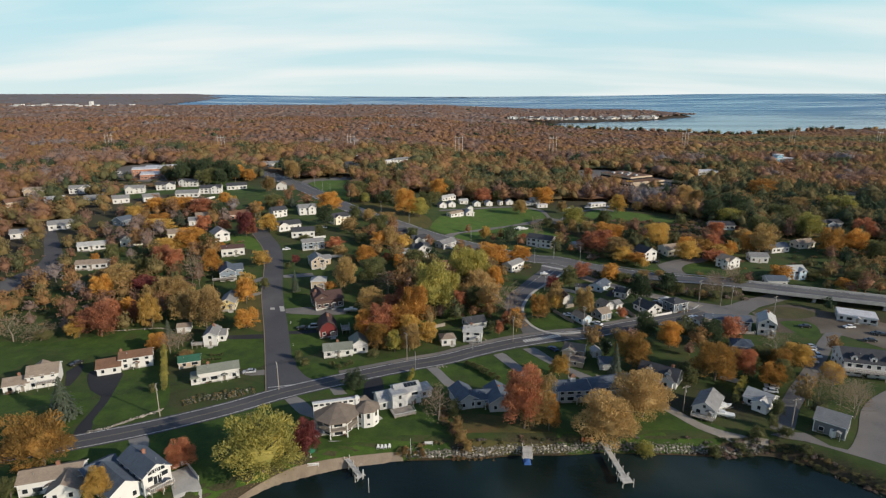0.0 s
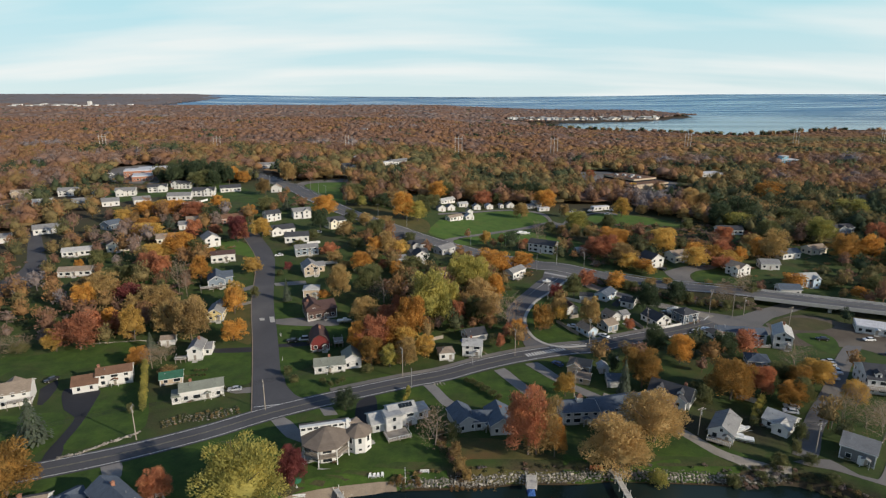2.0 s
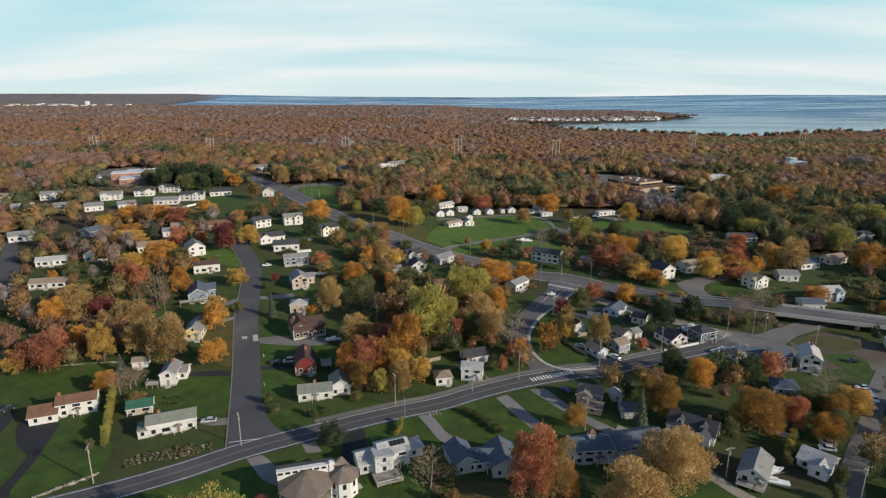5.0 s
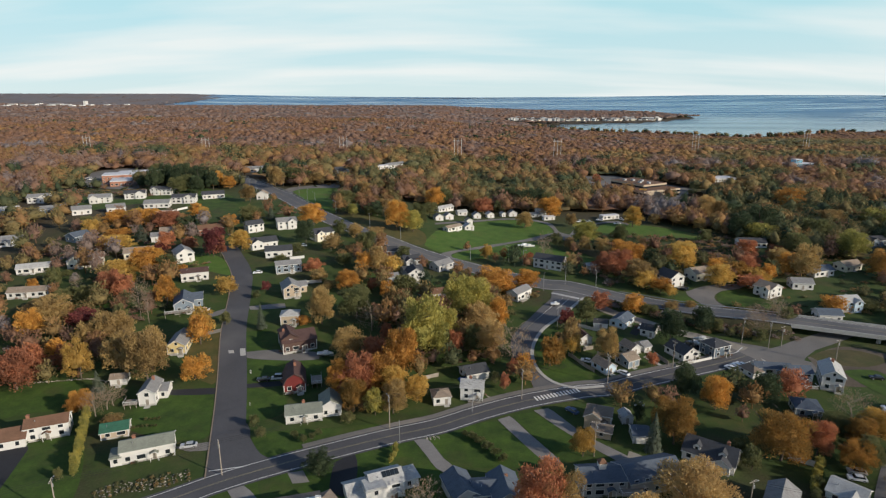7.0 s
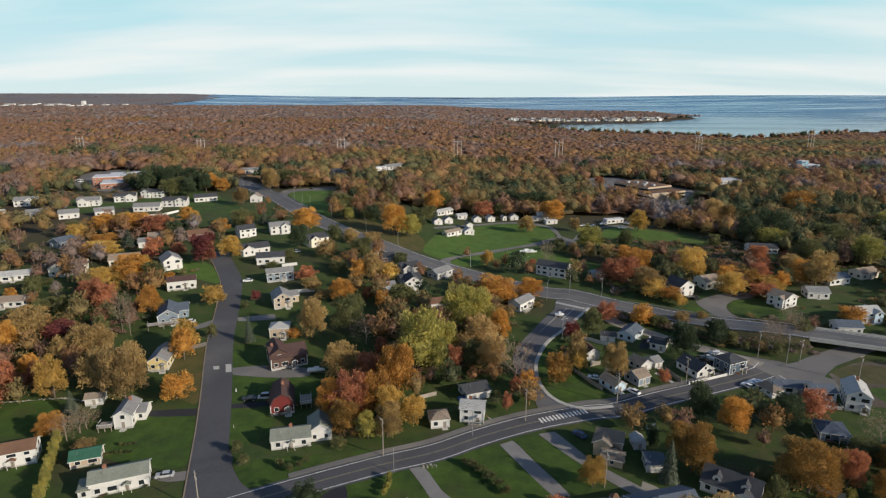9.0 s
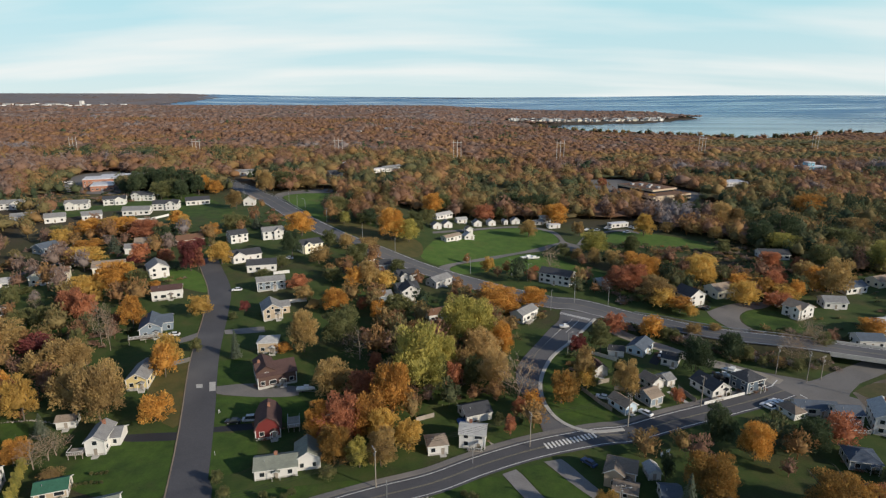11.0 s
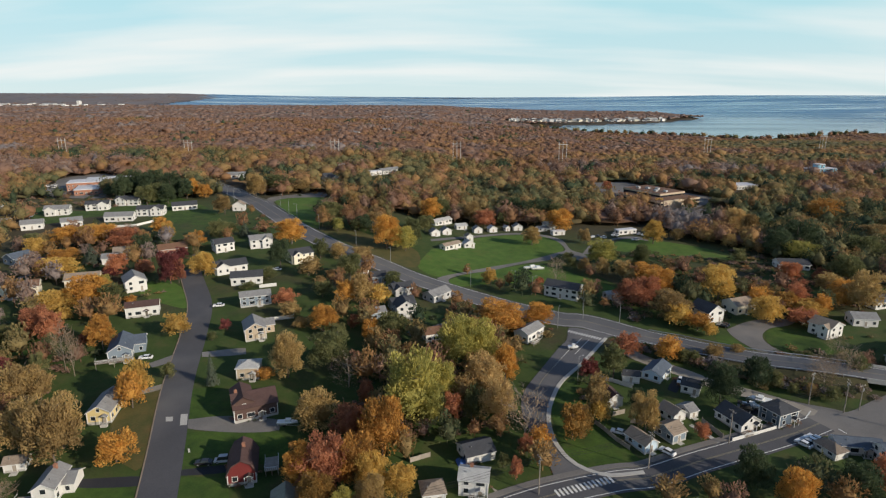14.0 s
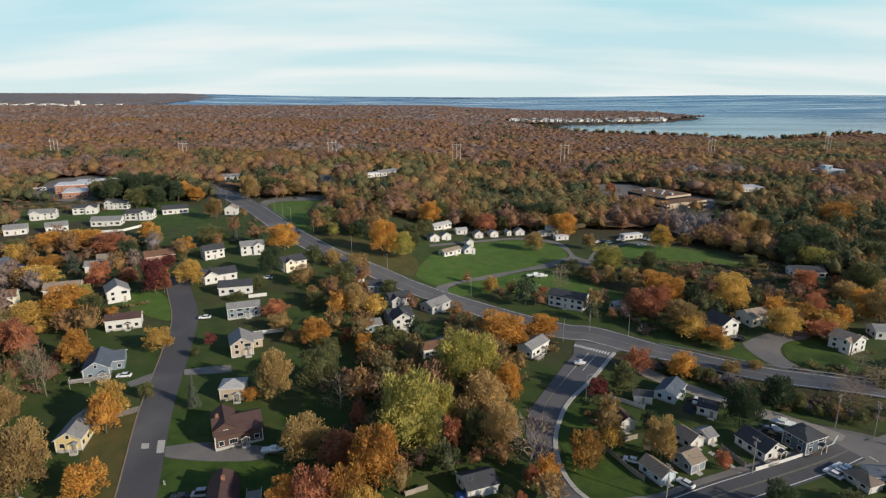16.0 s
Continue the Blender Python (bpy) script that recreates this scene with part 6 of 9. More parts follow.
patch("lawn", [(-76.2, 243.6), (-48.5, 244.0), (-45.7, 232.4), (-71.2, 230.0)], LAWN, 0.0562, "green lawn of a red house", "lawn")
patch("lawn", [(-70.2, 225.1), (-57.8, 224.8), (-52.6, 211.7), (-62.4, 206.2), (-65.8, 211.4)], LAWN, 0.0593, "green front lawn", "lawn")
patch("lawn", [(-83.1, 265.1), (-71.1, 266.7), (-64.6, 251.9), (-77.2, 249.4)], LAWN, 0.0624, "green front lawn beside the road", "lawn")
patch("lawn", [(-99.6, 258.1), (-91.6, 263.8), (-79.8, 230.4), (-87.1, 230.1), (-98.1, 243.3), (-100.1, 250.8)], DRY, 0.0655, "lawn strewn with fallen leaves", "lawn")
patch("lawn", [(-105.1, 210.3), (-94.5, 221.1), (-80.1, 221.5), (-72.2, 203.5), (-71.9, 196.4), (-80.2, 196.2), (-95.4, 200.4)], LAWN, 0.0686, "green lawn beside a white house", "lawn")
patch("lawn", [(-184.8, 216.9), (-165.2, 216.3), (-143.4, 224.8), (-127.4, 228.2), (-120.5, 214.3), (-136.3, 207.5), (-143.3, 201.2), (-160.0, 206.0), (-163.8, 189.4)], LAWN, 0.0717, "wide green lawn behind the houses", "lawn")
patch("lawn", [(-120.1, 193.1), (-107.9, 196.2), (-93.5, 169.8), (-101.0, 161.2), (-110.6, 157.6), (-114.1, 172.3)], LAWN, 0.0748, "green lawn sloping to the main road", "lawn")
patch("lawn", [(-152.4, 174.5), (-136.9, 174.9), (-123.8, 176.8), (-117.4, 166.4), (-116.5, 155.6), (-123.6, 150.4), (-132.0, 147.8)], LAWN, 0.0779, "green lawn above the main road", "lawn")
patch("lawn", [(-40.3, 152.4), (-25.7, 160.3), (-9.9, 171.8), (-3.5, 155.8), (-1.3, 145.3), (-16.3, 145.5), (-29.1, 143.5), (-37.5, 143.3)], LAWN, 0.081, "deep green lawn sloping to the shore", "lawn")
patch("lawn", [(1.2, 166.4), (14.3, 165.3), (28.8, 156.5), (33.1, 149.5), (15.8, 149.1), (2.5, 149.9)], DRY, 0.05, "shaded lawn with fallen leaves above the rocks", "lawn")
patch("lawn", [(30.6, 159.1), (43.5, 154.4), (62.0, 157.3), (60.3, 150.1), (42.3, 149.7), (30.4, 149.4)], LAWN, 0.0531, "green lawn above the rock wall", "lawn")
patch("lawn", [(65.7, 171.2), (75.4, 164.5), (83.3, 157.6), (74.5, 152.6), (62.0, 151.0), (49.0, 154.7), (52.0, 166.2)], LAWN, 0.0562, "green lawn along the shore drive", "lawn")
patch("turning_loop", [(113.0, 323.3), (126.0, 331.9), (138.4, 335.2), (147.3, 334.1), (140.1, 327.8), (131.5, 325.0), (125.4, 318.8), (123.1, 311.8), (125.0, 304.2), (132.4, 299.2), (140.7, 296.4), (137.1, 293.9), (127.8, 296.6), (118.9, 300.9), (114.4, 308.2), (112.4, 318.4)], OLD_ASPHALT, 0.0624, "worn asphalt loop drive beside the highway", "driveway")
patch("lawn", [(126.4, 318.8), (131.4, 324.4), (140.6, 327.2), (144.3, 321.7), (145.4, 310.7), (144.8, 303.7), (138.3, 299.9), (131.0, 300.7), (125.5, 305.3), (123.8, 311.2)], LAWN, 0.0693, "green lawn inside a turning loop", "lawn")
patch("lawn", [(105.7, 318.2), (111.7, 316.6), (113.9, 307.1), (118.5, 299.9), (128.4, 295.6), (117.3, 296.3), (109.3, 303.3), (104.6, 310.7)], LAWN, 0.0605, "green strip beside the highway", "lawn")
patch("lawn", [(141.0, 235.6), (145.4, 225.8), (153.1, 236.0), (153.1, 244.7), (140.8, 244.4)], LAWN, 0.0905, "small green lawn beside the lane", "lawn")
patch("lawn", [(-302.1, 503.6), (-258.7, 490.9), (-238.0, 520.8), (-220.8, 546.7), (-167.2, 493.6), (-152.2, 457.5), (-191.2, 461.9), (-209.5, 485.7), (-242.2, 472.2), (-264.9, 454.3)], LAWN, 0.0586, "green lawn among new houses", "lawn")
patch("lawn", [(-142.9, 347.5), (-138.2, 358.1), (-121.9, 345.6), (-111.2, 325.6), (-123.7, 329.5), (-137.7, 338.1)], MEADOW, 0.0717, "sunlit green lawn beside the street end", "lawn")
patch("brush", [(63.0, 412.3), (77.6, 412.7), (97.7, 391.4), (109.0, 378.7), (112.9, 361.4), (87.4, 345.2), (82.0, 374.9)], BRUSH, 0.0548, "brown brushy slope", "brush")
patch("beach", [(-58.0, 125.5), (-53.0, 131.6), (-48.6, 136.6), (-44.3, 139.7), (-38.9, 142.2), (-31.1, 144.9), (-23.7, 146.7), (-15.4, 148.2), (-14.6, 145.6), (-23.4, 143.6), (-30.8, 141.9), (-37.7, 139.0), (-43.5, 135.6), (-47.6, 132.4), (-53.0, 126.8)], SAND, 0.3279, "strip of brown beach sand", "beach", 2.0)
patch("school_yard", [(-362.6, 576.3), (-336.7, 582.6), (-311.2, 553.1), (-309.1, 539.5), (-337.2, 561.9)], OLD_ASPHALT, 0.081, "asphalt yard beside a low building", "parking lot")
patch("driveway", [(-95.9, 150.5), (-91.7, 153.0), (-87.7, 146.6), (-86.9, 140.0), (-89.6, 142.1)], PALE_DRIVE, 0.07, "pale asphalt driveway beside the main road", "driveway")
patch("driveway", [(-57.1, 174.9), (-52.8, 176.1), (-45.4, 168.1), (-44.1, 162.5), (-49.1, 165.2)], PALE_DRIVE, 0.0731, "pale asphalt driveway to a house by the water", "driveway")
patch("driveway", [(-43.1, 181.6), (-39.3, 182.8), (-36.4, 178.0), (-40.6, 177.2)], PALE_DRIVE, 0.0762, "short pale driveway off the main road", "driveway")
patch("driveway", [(-31.8, 186.3), (-26.7, 190.4), (-24.4, 179.1), (-26.6, 172.2), (-30.4, 174.3)], NEW_ASPHALT, 0.0793, "dark asphalt drive between lawns", "driveway")
patch("driveway", [(-95.7, 223.8), (-79.2, 225.3), (-78.0, 222.0), (-93.6, 220.9)], NEW_ASPHALT, 0.0824, "dark asphalt driveway across a lawn", "driveway")
patch("driveway", [(-89.7, 288.5), (-75.0, 291.9), (-73.3, 287.6), (-88.3, 285.2)], PALE_DRIVE, 0.0855, "pale driveway across a lawn", "driveway")
patch("driveway", [(-105.1, 280.3), (-97.4, 287.5), (-95.6, 283.7), (-102.5, 277.7)], OLD_ASPHALT, 0.0886, "pale driveway beside a house", "driveway")
patch("driveway", [(-100.7, 263.6), (-92.3, 268.7), (-91.4, 266.3), (-98.7, 261.4)], GRAVEL, 0.0917, "narrow gravel drive under trees", "driveway")
patch("road_mouth", [(-71.6, 202.9), (-67.8, 191.6), (-63.9, 183.0), (-59.9, 179.1), (-54.2, 181.3), (-48.1, 185.9), (-53.0, 189.8), (-58.5, 197.4), (-62.1, 205.1)], ASPHALT, 0.1328, "flared asphalt mouth of the side street", "road")
patch("branch_road", [(-141.6, 522.2), (-142.7, 543.9), (-128.6, 555.2), (-106.2, 565.4), (-102.0, 546.9), (-123.4, 542.7), (-133.6, 533.8), (-132.9, 519.3), (-119.1, 489.7), (-122.8, 490.9)], OLD_ASPHALT, 0.1479, "pale asphalt road branching off round a green verge", "road")
patch("parking_lot", [(129.6, 652.6), (134.0, 690.0), (172.0, 700.0), (186.0, 668.0), (222.0, 622.0), (224.0, 604.0), (188.0, 561.0), (158.0, 553.0), (144.0, 590.0)], OLD_ASPHALT, 0.091, "large asphalt parking lot round an office building", "parking lot")
patch("school_yard", [(-310.2, 538.6), (-271.7, 538.0), (-293.8, 584.0), (-289.0, 613.1), (-342.3, 661.6), (-364.5, 632.4), (-340.5, 582.4)], OLD_ASPHALT, 0.05, "pale yard round a low building", "parking lot")
patch("driveway", [(-17.4, 311.8), (-8.3, 319.0), (0.4, 326.5), (1.5, 323.6), (-7.0, 314.9), (-16.1, 308.5)], OLD_ASPHALT, 0.0731, "pale driveway between trees", "driveway")
patch("lawn", [(-125.4, 139.1), (-118.8, 143.2), (-98.2, 152.8), (-84.0, 162.6), (-54.7, 179.1), (-49.0, 175.4), (-41.8, 156.6), (-42.1, 147.8), (-50.8, 141.7), (-59.8, 132.1), (-64.1, 124.9), (-110.8, 120.0)], LAWN, 0.0362, "deep green lawn between the road and the shore", "lawn")
patch("lawn", [(-47.4, 180.8), (-33.5, 190.2), (-10.0, 203.5), (-1.5, 203.7), (-3.1, 178.0), (-6.0, 154.4), (-26.8, 148.2), (-37.9, 150.7)], LAWN, 0.0393, "green lawn beside the main road", "lawn")
patch("bare_soil", [(134.8, 255.5), (145.0, 261.2), (157.3, 260.2), (162.3, 253.2), (151.6, 247.8), (138.4, 249.7)], BRUSH, 0.0874, "dark bare soil oval beside the underpass", "soil")
patch("driveway", [(-10.9, 197.9), (-7.0, 198.7), (-1.8, 189.0), (2.4, 183.7), (0.4, 181.1), (-3.8, 184.7), (-6.8, 190.5)], PALE_DRIVE, 0.0955, "brownish paved driveway beside a grey house", "driveway")
patch("lawn", [(-64.7, 124.5), (-58.7, 129.4), (-52.1, 133.7), (-45.7, 137.5), (-40.1, 141.4), (-32.5, 144.5), (-18.4, 145.9), (-18.1, 150.6), (-41.2, 154.2), (-52.2, 146.2), (-63.2, 133.2)], LAWN, 0.0786, "green lawn running down to the beach", "lawn")
patch("patio", [(-75.9, 134.6), (-72.7, 137.6), (-66.7, 131.5), (-63.5, 125.3), (-68.9, 123.5)], CONCRETE, 0.1117, "pale concrete patio beside a house", "patio")
patch("lawn", [(-177.5, 289.9), (-174.0, 300.1), (-167.4, 310.0), (-155.2, 296.5), (-151.8, 281.2), (-162.5, 277.0)], MEADOW, 0.0748, "bright green garden behind a clipped hedge", "lawn")
patch("patch_slab", [(-84.8, 250.3), (-82.7, 250.5), (-81.8, 248.3), (-83.8, 248.1)], CONCRETE, 0.1529, "pale concrete patch in the side street", "road patch")
patch("patch_slab", [(-80.9, 251.7), (-78.9, 252.0), (-76.9, 246.8), (-78.8, 246.4)], CONCRETE, 0.156, "pale concrete patch in the side street", "road patch")
patch("meadow_strip", [(-324.8, 516.5), (-315.0, 530.7), (-282.5, 536.0), (-264.7, 549.9), (-241.6, 560.1), (-222.0, 542.2), (-233.9, 519.3), (-246.4, 506.8), (-258.7, 490.9), (-296.5, 500.2), (-304.3, 489.5)], BRUSH, 0.03, "brushy strip below a low building", "brush")
house(-149.6, 179.5, 26, 7.2, 6.5, 2.76, "white", "tan", "x", "gable", near=True, wings=[(7.8, 1.5, 0, 9, 9, 4.59, 'x', 'gable'), (6.3, 5, 0, 6, 8, 3.44, 'y', 'gable')], stack=0.2, porch=(6, -5.5, 13, -3, 2.6))
house(-118.3, 198.2, 24, 10.7, 6.1, 4.43, "white", "brown", "x", "gable", near=True, stack=-0.9, wings=[(-8.8, -1, 0, 7.5, 8, 2.67, 'x', 'gable')])
house(-84.0, 189.1, 23, 13.2, 6.1, 3.9, "white", "sage", "x", "gable", near=True, stack=-0.5, wings=[(-7.9, -0.6, 0, 2.6, 5, 2.39, 'x', 'flat')])
house(-98.9, 198.9, 22, 7.1, 5.5, 2.39, "tan", "green", "x", "gable", near=True, name='barn_shed', door=False)
house(-98.4, 219.0, 11, 4.9, 9.0, 4.26, "white", "grey", "y", "gable", near=True, stack=0.5, wings=[(3.7, 2.3, 0, 2.8, 6, 2.76, 'x', 'gable')], porch=(-7, -5.5, -3, -2, 1.2))
house(-113.9, 228.2, 14, 5.0, 4.0, 2.3, "white", "tan", "x", "gable", near=True, name='garden_shed')
house(-103.6, 252.3, 10, 6.4, 12.0, 3.44, "yellow", "grey", "y", "gable", near=True)
house(-117.6, 286.9, 23, 7.5, 13.0, 3.77, "slate", "blue", "y", "gable", near=True, wings=[(4.5, 3, 0, 6, 8, 3.44, 'x', 'gable')], porch=(-7.5, -9.5, 4, -6.5, 1.4))
house(-126.7, 319.4, 22, 12.1, 6.1, 4.1, "white", "maroon", "x", "gable", near=True)
house(-212.3, 327.4, 24, 14.0, 6.5, 2.79, "white", "light", "x", "gable", near=True)
house(-195.4, 335.2, 27, 7.5, 8.0, 4.1, "cream", "brown", "y", "gable", near=True, wings=[(8.0, 0, 0, 9, 8, 4.43, 'x', 'gable')])
house(-194.2, 297.7, 13, 15.2, 6.5, 2.76, "white", "tan", "x", "gable", near=True)
house(-75.0, 302.4, 24, 7.4, 10.0, 4.26, "tan", "grey", "y", "gable", near=True, wings=[(5.4, 3, 0, 4, 6, 3.28, 'x', 'gable')])
house(-67.6, 274.4, 9, 6.9, 6.5, 4.1, "tan", "light", "x", "hip", near=True)
house(-59.6, 255.0, 26, 12.4, 10.1, 4.1, "brown", "maroon", "x", "gable", near=True, stack=-0.8, wings=[(-3.2, 0.8, 0, 5.6, 10, 5.41, 'y', 'gable')])
house(-53.7, 228.4, 16, 6.9, 11.0, 2.9, "red", "maroon", "y", "gambrel", rise=3.6, near=True, stack=0.2, porch=(5.5, -4, 9, 2, 1.6))
house(-45.7, 209.5, 14, 10.6, 6.5, 2.95, "white", "sage", "x", "gable", near=True, stack=0, wings=[(8.2, 2.6, 0, 6.5, 8, 3.44, 'y', 'gable')])
house(-84.0, 330.9, 22, 12.2, 6.1, 4.26, "slate", "grey", "x", "gable", near=True)
house(6.8, 223.6, -7, 7.1, 5.8, 4.59, "white", "light", "x", "gable", near=True, stack=-0.2, porch=(-1, -4.6, 3, -2.9, 0.4))
house(-3.6, 220.3, 12, 5.4, 5.4, 2.94, "white", "tan", "x", "hip", near=True)
house(7.6, 237.4, 23, 8.1, 7.0, 2.58, "white", "dark", "x", "gable", near=True, name='garage', garage=2, door=False)
house(30.9, 313.5, 51, 11.5, 6.1, 3.77, "white", "grey", "x", "gable", near=True, porch=(-6, -6, -2, -4.2, 0.8))
house(71.8, 284.1, 53, 10.6, 6.3, 2.6, "sky", "blue", "x", "gable", near=True)
house(61.8, 280.5, -10, 5.3, 4.3, 2.58, "white", "dark", "x", "gable", near=True)
house(80.1, 274.0, -30, 5.4, 5.8, 2.79, "white", "dark", "x", "gable", near=True)
house(68.1, 258.1, 28, 4.9, 6.0, 2.58, "white", "tan", "y", "gable", near=True)
house(73.6, 260.0, 28, 3.3, 5.0, 2.21, "white", "grey", "x", "gable", near=True, name='garden_shed')
house(64.2, 247.9, 30, 5.1, 6.5, 2.94, "slate", "tan", "x", "gable", near=True)
house(54.6, 243.4, 29, 4.7, 7.4, 2.6, "sky", "tan", "y", "gable", near=True)
house(51.3, 266.5, 15, 4.9, 7.0, 2.94, "white", "maroon", "y", "gable", near=True)
house(86.7, 255.3, 24, 7.3, 9.5, 2.79, "white", "dark", "y", "gable", near=True, porch=(-4, -7, -1, -4.8, 0.5))
house(99.8, 257.2, 25, 7.8, 6.9, 4.4, "navy", "dark", "x", "hip", near=True)
house(106.2, 241.4, 21, 4.6, 6.6, 2.2, "white", "taupe", "y", "hip", near=True, name='garage', garage=1, door=False)
house(120.0, 237.1, -2, 7.0, 5.8, 4.26, "white", "blue", "x", "gable", near=True, porch=(-4, -6.5, 4, -4, 0.4))
house(113.8, 242.6, -7, 11.7, 5.0, 2.76, "white", "blue", "x", "gable", near=True)
house(129.9, 234.9, -23, 6.4, 11.0, 5.4, "white", "light", "y", "gable", near=True, stack=0.5)
house(111.6, 216.8, -14, 7.3, 7.2, 2.94, "slate", "blue", "x", "hip", near=True)
house(71.5, 190.7, -35, 13.0, 8.0, 2.79, "white", "dark", "x", "gable", near=True, rise=2.9, dormers=2, wings=[(3.4, -3.6, 0, 4.6, 3.4, 2.8, 'y', 'gable')], stack=0.6)
house(80.2, 171.0, -34, 6.6, 11.0, 2.94, "white", "grey", "y", "gable", near=True, porch=(-3.2, -8.4, 3.2, -5.6, 0.9))
house(98.6, 174.8, -46, 7.6, 7.5, 2.79, "white", "light", "x", "gable", near=True, wings=[(1.6, -3.4, 0, 4.4, 4.5, 2.7, 'y', 'gable')])
house(112.4, 160.0, -40, 8.0, 8.4, 4.1, "charcoal", "grey", "x", "gable", near=True)
house(151.4, 199.2, -15, 24.0, 13.0, 5.2, "white", "dark", "x", "gable", near=True, rise=3.0, dormers=4, porch=(-12.5, -9.6, 12.5, -6.6, 2.9), name='inn')
KEEP.append((84, 168, 7))
house(175.2, 247.6, -26, 14.4, 9.0, 2.79, "white", "flat", "x", "flat", near=True, name='store')
house(9.9, 173.9, 8, 8.7, 6.5, 2.95, "grey", "blue", "x", "gable", near=True, wings=[(3.6, -1.2, 0, 7, 10.5, 3.28, 'y', 'gable'), (-7.3, 1, 12, 6.5, 9.5, 3.12, 'y', 'gable')], stack=0.95)
house(38.3, 177.8, 6, 11.0, 7.2, 4.43, "grey", "blue", "x", "gable", near=True, wings=[(12.7, 1.2, 10, 15, 9, 4.26, 'x', 'gable')], porch=(3, -7, 9.5, -4.5, 2.7), cupola=True)
house(45.2, 209.0, -20, 7.2, 5.6, 4.1, "tan", "taupe", "x", "gable", near=True, wings=[(-1.6, -2.8, 0, 4.6, 4.5, 4.1, 'y', 'gable'), (1.6, -6.6, 0, 5.6, 4.6, 2.4, 'x', 'gable')])
house(53.5, 210.2, 2, 3.1, 4.0, 2.21, "white", "light", "y", "gable", near=True, name='garden_shed')
house(54.8, 200.6, -5, 4.4, 5.6, 2.58, "white", "blue", "x", "gable", near=True, name='garage', garage=1, door=False)
house(-29.7, 164.7, 38, 6.1, 5.8, 4.59, "white", "tan", "x", "hip", near=True)
pavilion_house(-35.6, 157.4, 17)
house(-16.4, 174.6, 24, 8.0, 6.5, 4.59, "white", "light", "x", "gable", near=True, wings=[(-6.7, 0.5, 0, 6, 7, 2.76, 'x', 'gable'), (6.2, 1.5, 0, 5, 5, 2.94, 'x', 'hip'), (-3.5, -2.6, 0, 5, 4.5, 4.92, 'x', 'flat')], porch=(-7, -10, 0, -4.5, 0.7), solar=True)
house(-80.3, 131.3, 53, 6.8, 13.0, 5.74, "white", "blue", "y", "gable", near=True, glazed=True, wings=[(-6.9, 1.5, 0, 7.5, 12, 3.77, 'y', 'gable'), (-7.1, 10.5, 0, 8, 7, 3.28, 'x', 'gable')], porch=(-3, -9, 3, -6.5, 2.4), stack=0.1)
house(-103.2, 129.2, 19, 13.9, 6.5, 3.77, "white", "tan", "x", "gable", near=True, stack=0.2, wings=[(4.0, -5, 0, 7, 6, 2.76, 'y', 'gable')])
house(-286.4, 474.6, 25, 9.1, 8.0, 4.14, "slate", "dark", "y", "gable", near=False)
house(-268.0, 480.8, 19, 14.5, 8.6, 4.14, "white", "grey", "x", "gable", near=False, wings=[(-3.5, -1.2, 0, 6.1, 8.6, 4.1, 'y', 'gable')])
house(-250.2, 497.3, 21, 14.6, 8.0, 4.14, "white", "dark", "x", "gable", near=False, wings=[(3.5, -1.2, 0, 6.1, 8, 4.1, 'y', 'gable')])
house(-236.8, 513.3, 2, 16.2, 8.0, 4.32, "white", "dark", "x", "gable", near=False, wings=[(-3.9, -1.2, 0, 6.8, 8, 4.3, 'y', 'gable')])
house(-217.2, 466.0, 13, 16.9, 8.6, 3.24, "white", "grey", "x", "gable", near=False)
house(-204.6, 482.1, 12, 16.7, 8.6, 4.32, "white", "dark", "x", "gable", near=False, wings=[(4.0, -1.2, 0, 7.0, 8.6, 4.3, 'y', 'gable')])
house(-190.3, 500.3, 27, 16.0, 8.6, 3.2, "white", "dark", "x", "gable", near=False)
house(-259.5, 443.6, 30, 11.5, 8.6, 3.4, "white", "grey", "x", "gable", near=False)
house(-281.0, 444.0, 34, 13.0, 8.6, 3.4, "slate", "grey", "x", "gable", near=False)
house(-314.5, 480.0, 20, 14.0, 8.6, 4.14, "white", "grey", "x", "gable", near=False, wings=[(3.5, -1.2, 0, 6.1, 8.6, 4.1, 'y', 'gable')])
house(-309.0, 440.5, 30, 13.0, 8.6, 3.2, "tan", "light", "x", "gable", near=False)
house(-237.5, 534.0, 20, 5.0, 4.5, 3.0, "white", "grey", "y", "gable", near=False, name='garden_shed')
house(-239.9, 451.2, 35, 11.5, 8.6, 3.2, "white", "grey", "x", "gable", near=False)
house(-150.6, 396.6, 33, 13.8, 8.6, 3.2, "brick", "brown", "x", "gable", near=False)
house(-171.7, 389.7, 23, 11.1, 8.6, 3.4, "brick", "tan", "x", "gable", near=False)
house(-175.8, 380.2, 20, 4.9, 7.0, 3, "white", "grey", "x", "gable", near=False)
house(-144.5, 346.7, 35, 8.7, 11.0, 4.5, "white", "grey", "y", "gable", near=False)
house(-170.9, 351.2, 21, 13.8, 8.6, 3.2, "cream", "tan", "x", "gable", near=False)
house(-125.2, 402.2, 39, 9.8, 8.0, 4.68, "white", "dark", "x", "gable", near=False)
house(-107.0, 409.9, 25, 11.8, 8.0, 4.68, "white", "grey", "x", "gable", near=False, wings=[(2.8, -1.2, 0, 5.0, 8, 4.7, 'y', 'gable')])
house(-109.8, 370.5, 32, 15.2, 8.6, 3.24, "white", "dark", "x", "gable", near=False, wings=[(-3.7, -1.2, 0, 6.4, 8.6, 3.2, 'y', 'gable')])
house(-95.9, 355.4, 16, 13.9, 8.0, 3.4, "white", "dark", "x", "gable", near=False)
